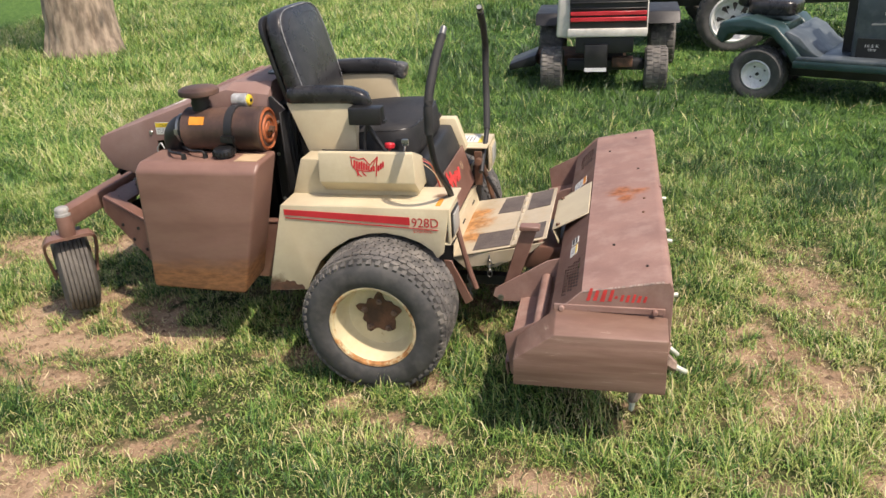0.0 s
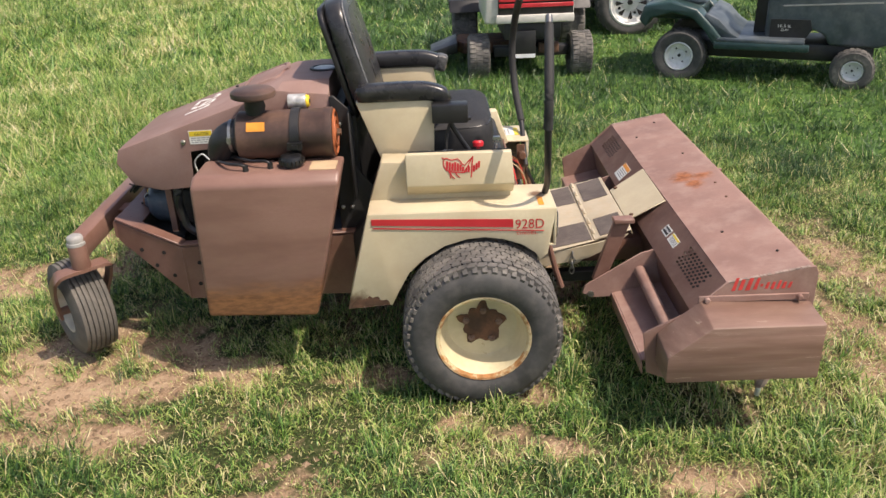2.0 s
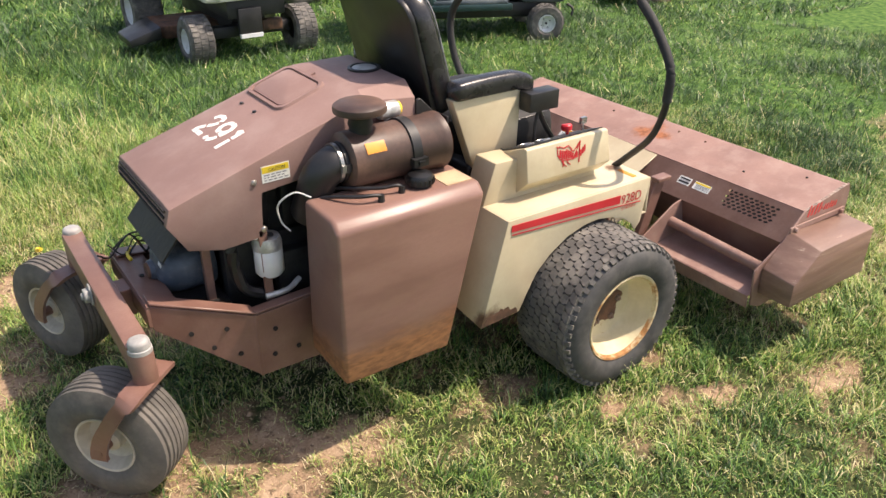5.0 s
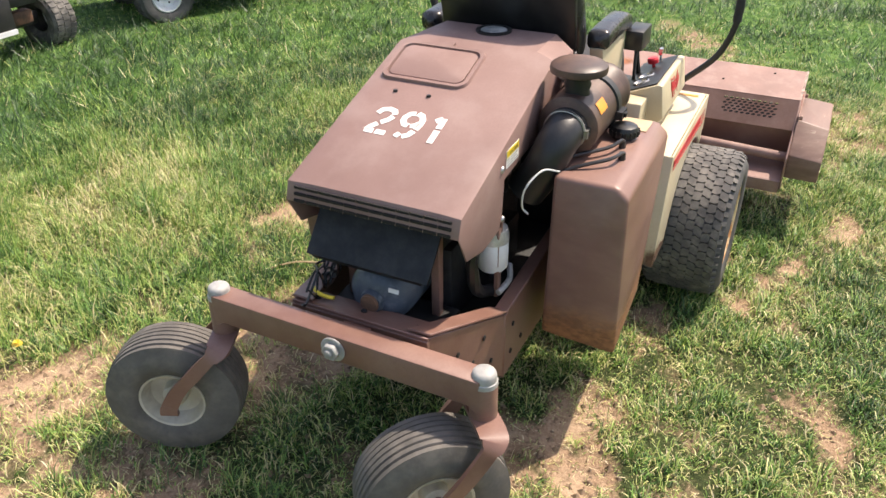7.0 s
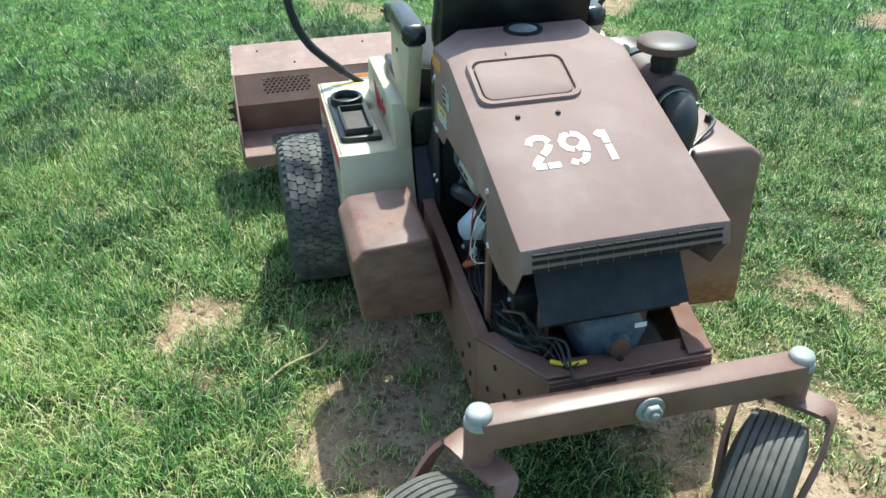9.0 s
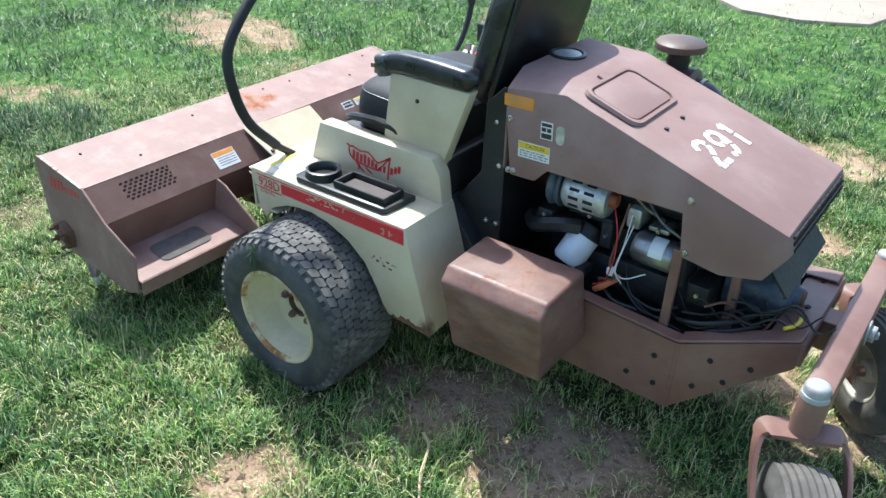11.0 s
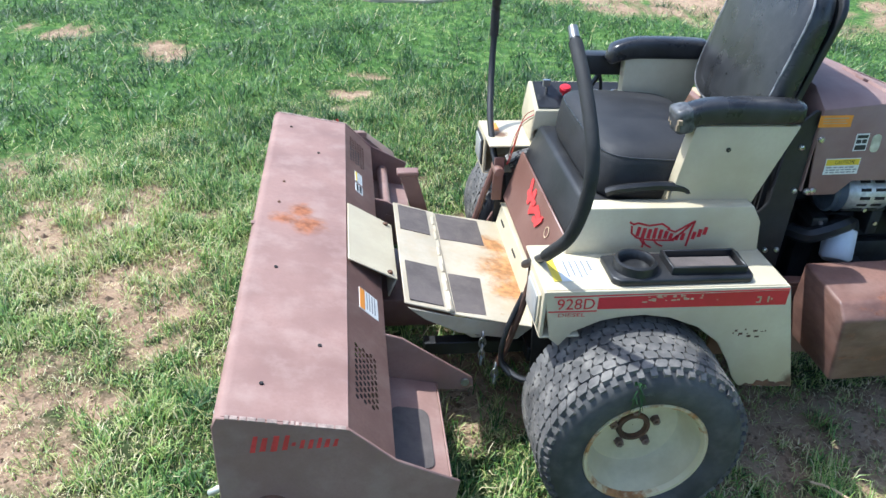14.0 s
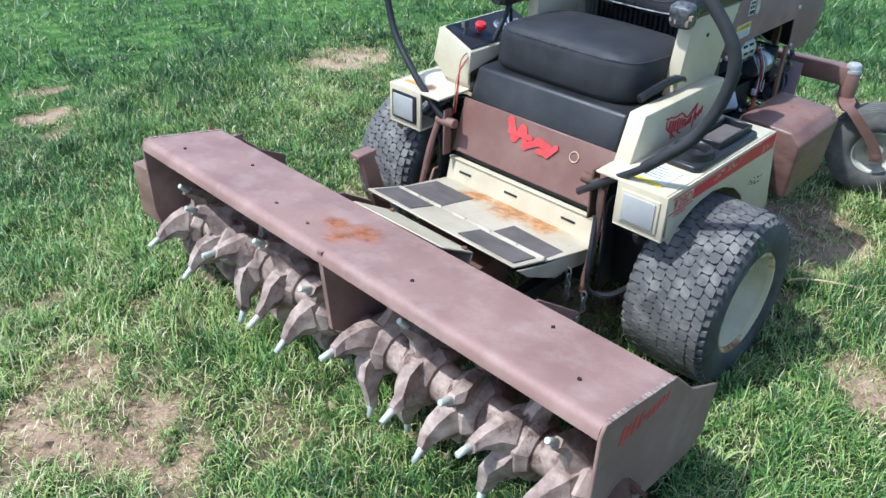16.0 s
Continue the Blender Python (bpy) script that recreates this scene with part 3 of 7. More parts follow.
hull_quads(bb, [(-0.808, 0.300, 0.315), (-0.808, 0.562, 0.318), (-0.808, 0.580, 0.525), (-0.808, 0.545, 0.562), (-0.808, 0.360, 0.572)],
           [(-0.522, 0.300, 0.305), (-0.522, 0.562, 0.306), (-0.486, 0.580, 0.520), (-0.486, 0.545, 0.557), (-0.486, 0.360, 0.566)])
part("battery_box", bevel(bb, 0.010, 3), box_brown, mower, "worn brown steel box with scuffed paint")

# hood: flat plateau, chamfered shoulders, long slope down to a louvred rear lip
HL, HR = 0.268, -0.221
RS = 0.34
top = [(-0.470, HR, 0.978), (-0.470, -0.165, 1.022), (-0.470, 0.195, 1.022), (-0.470, HL, 0.978)]
knee = [(-0.650, HR, 0.998), (-0.640, -0.165, 1.016), (-0.640, 0.195, 1.016), (-0.650, HL, 0.998)]
rear = [(-1.260, HR, 0.800), (-1.260, -0.165, 0.803), (-1.260, 0.195, 0.803), (-1.260, HL, 0.800)]
hd = bmesh.new()
grid = [[hd.verts.new(p) for p in row] for row in (top, knee, rear)]
for lo, hi in zip(grid, grid[1:]):
    for i in range(3):
        hd.faces.new((lo[i], lo[i + 1], hi[i + 1], hi[i]))
lips = []
for col, y, s in ((0, HR, -1), (3, HL, 1)):
    outline = [(-1.275, 0.750), (-1.225, 0.665), (-1.125, 0.640)]
    outline += [(-1.02, 0.655), (-1.005, 0.775), (-0.615, 0.772), (-0.575, 0.730), (-0.495, 0.728), (-0.472, 0.90)] if s > 0 else [(-1.005, 0.648), (-0.995, 0.785), (-0.86, 0.80), (-0.47, 0.83)]
    vs = [hd.verts.new((x, y, z)) for x, z in outline]
    lips.append(vs[0])
    hd.faces.new([grid[0][col], grid[1][col], grid[2][col]] + vs)
hd.faces.new(grid[2] + [lips[1], lips[0]])
fa, fb = hd.verts.new((-0.470, HL, 0.74)), hd.verts.new((-0.470, HR, 0.74))
hd.faces.new(grid[0] + [fa, fb])
bmesh.ops.recalc_face_normals(hd, faces=hd.faces)
bmesh.ops.solidify(hd, geom=hd.faces[:], thickness=0.006)
hood = part("hood", bevel(hd, 0.0025, 2), hood_brown, mower, "brown sheet steel engine hood with a long rear slope", 24)


def on_hood(x, y, lift=0.0):
    return Vector((x, y, 0.803 + (x + 1.260) * 0.3435 + lift))


slope = Vector((1, 0, 0.3435)).normalized()
hm = basis(on_hood(-1.053, 0.163, 0.0005), (0, -1, 0), slope)
STENCIL = [[(0.004, 0.078), (0.012, 0.094), (0.030, 0.101), (0.048, 0.096), (0.055, 0.082)], [(0.054, 0.074), (0.046, 0.058), (0.030, 0.044)], [(0.024, 0.038), (0.010, 0.022), (0.003, 0.008)], [(0.000, 0.007), (0.026, 0.007)], [(0.032, 0.007), (0.062, 0.007)],
           [(0.110, 0.100), (0.096, 0.096), (0.087, 0.080), (0.088, 0.066), (0.097, 0.053), (0.109, 0.050)], [(0.116, 0.101), (0.131, 0.096), (0.140, 0.080), (0.141, 0.060), (0.137, 0.040)], [(0.116, 0.050), (0.128, 0.054), (0.137, 0.066)],
           [(0.135, 0.033), (0.126, 0.014), (0.112, 0.006)], [(0.105, 0.006), (0.090, 0.013)], [(0.176, 0.084), (0.192, 0.099)], [(0.195, 0.100), (0.195, 0.058)], [(0.195, 0.051), (0.195, 0.001)]]
num = bmesh.new()
for st_ in STENCIL:
    vs = []
    for i, p in enumerate(st_):
        a, b = Vector(st_[max(0, i - 1)]), Vector(st_[min(len(st_) - 1, i + 1)])
        d = (b - a).normalized()
        nn = Vector((-d.y, d.x)) * 0.0088
        vs.append((Vector(p) + nn, Vector(p) - nn))
    lp = [v[0] for v in vs] + [v[1] for v in vs[::-1]]
    hull_quads(num, [hm @ Vector((q.x, q.y, 0)) for q in lp], [hm @ Vector((q.x, q.y, 0.0010)) for q in lp])
part("stencilled_number", num, white_decal, hood, "worn white stencilled number")
# raised access panel with rounded corners and its dark rim
pm = basis(on_hood(-0.757, 0.100, 0), (0, -1, 0), slope)


def round_rect(w, h, r, n=6, notch=False):
    pts = []
    for cx, cy, a0 in ((w - r, h - r, 0), (-w + r, h - r, 90), (-w + r, -h + r, 180), (w - r, -h + r, 270)):
        pts += [(cx + r * math.cos(radians(a0 + 90 * k / n)), cy + r * math.sin(radians(a0 + 90 * k / n))) for k in range(n + 1)]
    return pts


def raised(bm, m, outer, inner, z0, z1):
    va0 = [bm.verts.new(m @ Vector((x, y, z0))) for x, y in outer]
    va1 = [bm.verts.new(m @ Vector((x * 0.975, y * 0.97, z1))) for x, y in outer]
    vb1 = [bm.verts.new(m @ Vector((x, y, z1))) for x, y in inner]
    vb0 = [bm.verts.new(m @ Vector((x * 0.985, y * 0.98, z0))) for x, y in inner]
    n = len(va0)
    for p, q in ((va0, va1), (va1, vb1), (vb1, vb0)):
        for i in range(n):
            bm.faces.new((p[i], p[(i + 1) % n], q[(i + 1) % n], q[i]))


k = bmesh.new()
raised(k, pm, round_rect(0.136, 0.090, 0.034), round_rect(0.122, 0.077, 0.028), -0.001, 0.008)
box(k, (-0.018, 0.088, -0.001), (0.022, 0.106, 0.007), pm)
part("access_rim", k, hood_brown, hood, "raised rim round the access panel")
k = bmesh.new()
prism(k, round_rect(0.116, 0.071, 0.026), "z", 0.0005, 0.006)
bmesh.ops.transform(k, matrix=pm, verts=k.verts)
part("access_panel", bevel(k, 0.002, 2), hood_brown, hood, "brown access panel")
for y in (0.155, 0.052):
    k = bmesh.new()
    cyl(k, on_hood(-0.886, y, 0), on_hood(-0.886, y, 0.005), 0.007, 0.006, 12)
    part("hood_screw", k, black_paint, hood)
# latch recess in the top edge
k = bmesh.new()
lathe(k, [(0.050, 0.004), (0.055, 0.003), (0.055, -0.004), (0.044, -0.006), (0.040, 0.002), (0.046, 0.005), (0.050, 0.004)], (-0.510, 0.020, 1.022), (0, 0, 1), 28)
part("latch_ring", k, black_plastic, hood, "black oval latch ring")
k = bmesh.new()
lathe(k, [(0.040, 0.002), (0.036, 0.004), (0.001, 0.005)], (-0.510, 0.020, 1.022), (0, 0, 1), 24)
part("latch_button", k, alu, hood, "pale round latch button")
# louvre slots across the rear lip
for row in range(3):
    z = 0.752 + 0.017 * row
    x = -1.2785 + (z - 0.735) * 0.2
    for i in range(12):
        y = HR + 0.022 + i * (HL - HR - 0.044) / 12
        k = bmesh.new()
        box(k, (x - 0.0015, y, z), (x + 0.004, y + 0.034, z + 0.007))
        part("louvre_slot", k, hole_black, hood)


def caution(parent, m, w, h, head=yellow):
    """A warning label with a coloured head, its word and rows of fine print, drawn from the lower left of the pose m."""
    k = bmesh.new()
    box(k, (0, 0, 0), (w, h, 0.0010), m)
    lab = part("warning_label", k, paper, parent, "white warning label with a yellow head")
    k = bmesh.new()
    box(k, (0.002, h * 0.58, 0), (w - 0.002, h - 0.002, 0.0017), m)
    part("label_head", k, head, lab)
    k = bmesh.new()
    r = random.Random(3)
    for i in range(3):
        y = h * (0.10 + 0.155 * i)
        x = 0.006
        while x < w - 0.014:
            l = r.uniform(0.006, 0.018)
            box(k, (x, y, 0), (min(x + l, w - 0.005), y + h * 0.07, 0.0016), m)
            x += l + 0.004
    part("fine_print", k, grey_ink, lab)
    return lab


lr = basis((-0.990, HR - 0.0005, 0.814), (1, 0, 0.02), (0, 0, 1))
cl = caution(hood, lr, 0.086, 0.050)
lettering("caution_word", "CAUTION", lr @ Matrix.Translation((0.022, 0.032, 0.001)), 0.050, 0.011, ink, cl)
ll = basis((-0.519, HL + 0.0005, 0.792), (-1, 0, 0.03), (0, 0, 1))
cl = caution(hood, ll, 0.100, 0.047)
lettering("caution_word", "CAUTION", ll @ Matrix.Translation((0.026, 0.031, 0.001)), 0.056, 0.011, ink, cl)
k = bmesh.new()
bars(k, basis((-0.464, HL, 0.930), (-1, 0, 0.02), (0, 0, 1)), [(0, 0, 0.092, 0.033)])
ol = part("orange_label", k, orange, hood, "orange label")
k = bmesh.new()
bars(k, basis((-0.470, HL + 0.0012, 0.934), (-1, 0, 0.02), (0, 0, 1)), [(0.004, 0.02, 0.070, 0.003), (0.004, 0.013, 0.064, 0.002), (0.004, 0.006, 0.070, 0.002)], 0.0006)
part("fine_print", k, tan_label, ol)
k = bmesh.new()
bars(k, basis((-0.585, HL, 0.862), (-1, 0, 0.04), (0, 0, 1)), [(0, 0, 0.037, 0.050)])
gl = part("notice_label", k, paper, hood, "small grey notice label")
k = bmesh.new()
bars(k, basis((-0.585, HL + 0.0012, 0.862), (-1, 0, 0.04), (0, 0, 1)), [(0.003, 0.037, 0.031, 0.009), (0.003, 0.022, 0.014, 0.011), (0.020, 0.022, 0.013, 0.011), (0.003, 0.003, 0.031, 0.014)], 0.0006)
part("fine_print", k, ink, gl)
k = bmesh.new()
prism(k, [(x, y) for x, y in round_rect(0.013, 0.026, 0.012)], "z", -0.001, 0.002)
bmesh.ops.transform(k, matrix=basis((-0.645, HL, 0.885), (-1, 0, 0.04), (0, 0, 1)), verts=k.verts)
part("sight_plug", k, alu, hood, "pale oval plug")
for x, y, z in ((-0.485, HL, 0.895), (-1.02, HL, 0.815), (-0.505, HL, 0.742), (-1.015, HR, 0.822), (-1.03, HL, 0.67), (-1.0, HR, 0.672), (-0.49, HL, 0.74)):
    s = 1 if y > 0 else -1
    k = bmesh.new()
    lathe(k, [(0.001, 0.006), (0.007, 0.005), (0.010, 0.001), (0.010, -0.004)], (x, y, z), (0, s, 0), 14)
    part("hood_bolt", k, steel, hood)
for y, x in ((HR + 0.006, -1.005), (HL - 0.008, -1.012)):
    k = bmesh.new()
    prism(k, [(x - 0.012, 0.43), (x + 0.014, 0.43), (x + 0.012, 0.67), (x - 0.014, 0.67)], "y", y - 0.006, y + 0.006)
    part("hood_post", bevel(k, 0.002, 1), brown, mower, "brown hood support post")

# air cleaner
AC = Vector((0, -0.312, 0.866))
k = bmesh.new()
lathe(k, [(0.001, -0.78), (0.075, -0.782), (0.084, -0.775), (0.085, -0.48), (0.088, -0.476), (0.088, -0.452), (0.082, -0.447), (0.074, -0.452), (0.070, -0.447), (0.030, -0.445), (0.001, -0.445)], AC, (1, 0, 0), 44)
ac = part("air_cleaner", k, cleaner_brown, mower, "rusty brown and black air cleaner canister")
k = bmesh.new()
lathe(k, [(0.083, -0.4455), (0.074, -0.441), (0.070, -0.446), (0.062, -0.449), (0.056, -0.448), (0.051, -0.440), (0.044, -0.439), (0.040, -0.445), (0.030, -0.446), (0.026, -0.440), (0.001, -0.438)], AC, (1, 0, 0), 40)
part("end_cover", k, orange_rust, ac, "orange rusty end cover")
k = bmesh.new()
cyl(k, AC + Vector((-0.44, 0, 0)), AC + Vector((-0.425, 0, 0)), 0.014, 0.012, 6)
box(k, (-0.436, AC.y - 0.03, AC.z - 0.004), (-0.430, AC.y + 0.03, AC.z + 0.004))
part("wing_nut", k, rusty, ac)
k = bmesh.new()
lathe(k, [(0.085, -0.592), (0.091, -0.590), (0.091, -0.560), (0.085, -0.558)], AC, (1, 0, 0), 40)
box(k, (-0.600, AC.y - 0.105, AC.z - 0.028), (-0.550, AC.y - 0.082, AC.z - 0.004))
box(k, (-0.585, AC.y - 0.112, AC.z - 0.022), (-0.565, AC.y - 0.1, AC.z - 0.010))
part("strap", k, black_paint, ac, "black mounting strap with a clamp")
k = bmesh.new()
lathe(k, [(0.033, 0.06), (0.036, 0.075), (0.033, 0.09), (0.037, 0.102), (0.033, 0.116), (0.038, 0.128), (0.032, 0.14)], (-0.715, AC.y, AC.z), (0, 0, 1), 26)
part("intake_neck", k, black_paint, ac, "black intake neck")
k = bmesh.new()
lathe(k, [(0.032, 0.134), (0.070, 0.135), (0.077, 0.138), (0.078, 0.147), (0.076, 0.156), (0.066, 0.163), (0.030, 0.166), (0.001, 0.167)], (-0.715, AC.y, AC.z), (0, 0, 1), 36)
part("intake_cap", k, cleaner_brown, ac, "brown mushroom-shaped intake cap")
k = bmesh.new()
tube(k, [(-0.775, AC.y, AC.z), (-0.812, AC.y, AC.z - 0.003), (-0.845, AC.y + 0.012, AC.z - 0.035), (-0.858, AC.y + 0.035, AC.z - 0.095), (-0.860, AC.y + 0.08, AC.z - 0.17)], 0.055, 18, 6)
part("intake_hose", k, black_plastic, ac, "black rubber elbow hose")
for x in (-0.790, -0.806):
    k = bmesh.new()
    lathe(k, [(0.0555, -0.006), (0.059, -0.005), (0.059, 0.005), (0.0555, 0.006)], (x, AC.y, AC.z), (1, 0, 0), 26)
    box(k, (x - 0.007, AC.y - 0.066, AC.z - 0.01), (x + 0.007, AC.y - 0.055, AC.z + 0.012))
    part("hose_clamp", k, rod_steel if x < -0.8 else black_paint, ac)
k = bmesh.new()
for i in range(5):
    a0, a1 = radians(24 + i * 4.4), radians(24 + (i + 1) * 4.4)
    f = [k.verts.new(AC + Vector((x, -0.0862 * math.cos(a), 0.0862 * math.sin(a)))) for a, x in ((a0, -0.738), (a0, -0.675), (a1, -0.675), (a1, -0.738))]
    k.faces.new(f)
part("orange_label", k, orange, ac, "small orange label")
k = bmesh.new()
cyl(k, (-0.612, -0.238, 0.962), (-0.548, -0.238, 0.962), 0.026, 0.026, 24)
cyl(k, (-0.580, -0.238, 0.92), (-0.580, -0.238, 0.94), 0.012, 0.012, 12)
sol = part("solenoid", bevel(k, 0.003), alu, mower, "small grey metal cylinder with a yellow end")
k = bmesh.new()
cyl(k, (-0.549, -0.238, 0.962), (-0.538, -0.238, 0.962), 0.023, 0.020, 20)
part("end_cap", bevel(k, 0.002, 1), yellow, sol, "yellow end cap")
k = bmesh.new()
cyl(k, (-0.5385, -0.238, 0.962), (-0.5345, -0.238, 0.962), 0.008, 0.007, 12)
part("terminal", k, black_plastic, sol)

# engine in the open bay
k = bmesh.new()
box(k, (-1.10, -0.12, 0.36), (-0.60, 0.13, 0.60))
eb = part("engine_block", bevel(k, 0.01, 2), engine_dark, mower, "dark oily diesel engine block")
for nm, lo, hi in (("cylinder_head", (-1.02, -0.10, 0.598), (-0.62, 0.11, 0.80)), ("oil_gallery", (-0.98, 0.128, 0.42), (-0.66, 0.17, 0.52)), ("injection_pump", (-0.95, -0.17, 0.40), (-0.72, -0.118, 0.55))):
    k = bmesh.new()
    box(k, lo, hi)
    part(nm, bevel(k, 0.012, 2), engine_dark, eb)
for i in range(5):
    k = bmesh.new()
    box(k, (-0.98 + 0.075 * i, -0.14, 0.62), (-0.95 + 0.075 * i, -0.098, 0.78))
    part("injector", bevel(k, 0.006, 2), engine_dark, eb)
k = bmesh.new()
box(k, (-1.16, -0.21, 0.24), (-0.32, 0.23, 0.36))
# Two black filler boxes added to give the open bay its shaded dark.
box(k, (-1.10, -0.095, 0.355), (-0.55, 0.085, 0.82))
box(k, (-1.335, -0.15, 0.400), (-1.10, 0.20, 0.425))
part("engine_tray", bevel(k, 0.01), black_paint, mower, "black engine cradle with added dark filler boxes")
k = bmesh.new()
sheet(k, [(-1.18, -0.14, 0.735), (-1.18, 0.215, 0.735), (-1.285, 0.215, 0.610), (-1.285, -0.14, 0.610)], 0.006)
sheet(k, [(-1.285, 0.20, 0.611), (-1.275, 0.20, 0.595), (-1.275, -0.12, 0.595), (-1.285, -0.12, 0.611)], 0.004)
part("fan_shroud", k, engine_dark, mower, "dark blue-black sheet shroud under the hood")
k = bmesh.new()
lathe(k, [(0.001, 0.085), (0.030, 0.085), (0.034, 0.070), (0.066, 0.060), (0.086, 0.035), (0.090, 0.0), (0.088, -0.10)], (-1.205, 0.025, 0.510), (-1, 0, 0), 36)
mo = part("pump_motor", k, blue_steel, mower, "round dusty blue-grey housing")
k = bmesh.new()
cyl(k, (-1.288, 0.025, 0.510), (-1.298, 0.025, 0.510), 0.027, 0.024, 20)
part("rust_cap", k, rusty, mo, "rusty round centre cap")
k = bmesh.new()
bars(k, basis((-1.269, -0.020, 0.545), (0, -1, 0), (0.25, 0, 1)), [(0, 0, 0.030, 0.012)])
part("motor_label", k, paper, mo)


def canister(name, p0, p1, r, body, label, cap=None):
    k = bmesh.new()
    p0, p1 = Vector(p0), Vector(p1)
    d, L = (p1 - p0).normalized(), (p1 - p0).length
    lathe(k, [(0.001, 0), (r * 0.8, 0.0), (r, r * 0.25), (r, L - r * 0.3), (r * 0.85, L - r * 0.08), (0.001, L)], p0, d, 28)
    o = part(name, k, body, mower, label)
    if cap:
        k = bmesh.new()
        lathe(k, [(r * 0.5, L + 0.02), (r * 0.9, L + 0.018), (r * 1.02, L), (r * 1.02, L - 0.02)], p0, d, 24)
        part("filter_head", k, cap, o)
    return o


canister("oil_filter", (-0.985, -0.190, 0.505), (-0.985, -0.190, 0.615), 0.044, white_paint, "white oil filter", alu)
canister("fuel_filter", (-0.680, 0.222, 0.484), (-0.712, 0.160, 0.575), 0.047, white_paint, "white spin-on filter", engine_dark)
alt = canister("alternator", (-0.645, 0.190, 0.705), (-0.785, 0.190, 0.705), 0.055, alu, "silver slotted alternator")
for i in range(14):
    a = 2 * math.pi * i / 14
    for x in (-0.690, -0.735):
        p = Vector((x, 0.190 + 0.0555 * math.cos(a), 0.705 + 0.0555 * math.sin(a)))
        k = bmesh.new()
        box(k, (-0.015, -0.0045, -0.001), (0.015, 0.0045, 0.001), basis(p, (1, 0, 0), (0, -math.sin(a), math.cos(a))))
        part("cooling_slot", k, hole_black, alt)
k = bmesh.new()
lathe(k, [(0.02, 0.0), (0.062, 0.0), (0.066, 0.006), (0.056, 0.02), (0.066, 0.034), (0.060, 0.04), (0.02, 0.04)], (-0.640, 0.180, 0.705), (1, 0, 0), 30)
part("pulley", k, blue_steel, alt, "teal-grey belt pulley")
k = bmesh.new()
cyl(k, (-0.785, 0.20, 0.715), (-0.805, 0.20, 0.715), 0.022, 0.018)
part("terminal", k, orange_rust, alt)
st = canister("starter_motor", (-0.872, 0.195, 0.605), (-1.000, 0.195, 0.600), 0.045, rod_steel, "silver starter motor")
k = bmesh.new()
for i in range(6):
    a0, a1 = radians(5 + i * 14), radians(5 + (i + 1) * 14)
    f = [k.verts.new(Vector((x, 0.195 + 0.0458 * math.cos(a), 0.603 + 0.0458 * math.sin(a)))) for a, x in ((a0, -0.925), (a0, -0.965), (a1, -0.965), (a1, -0.925))]
    k.faces.new(f)
part("motor_label", k, paper, st)
k = bmesh.new()
cyl(k, (-0.80, 0.115, 0.735), (-1.00, 0.115, 0.735), 0.055, 0.055, 24)
part("muffler", bevel(k, 0.01), black_paint, mower, "black muffler")
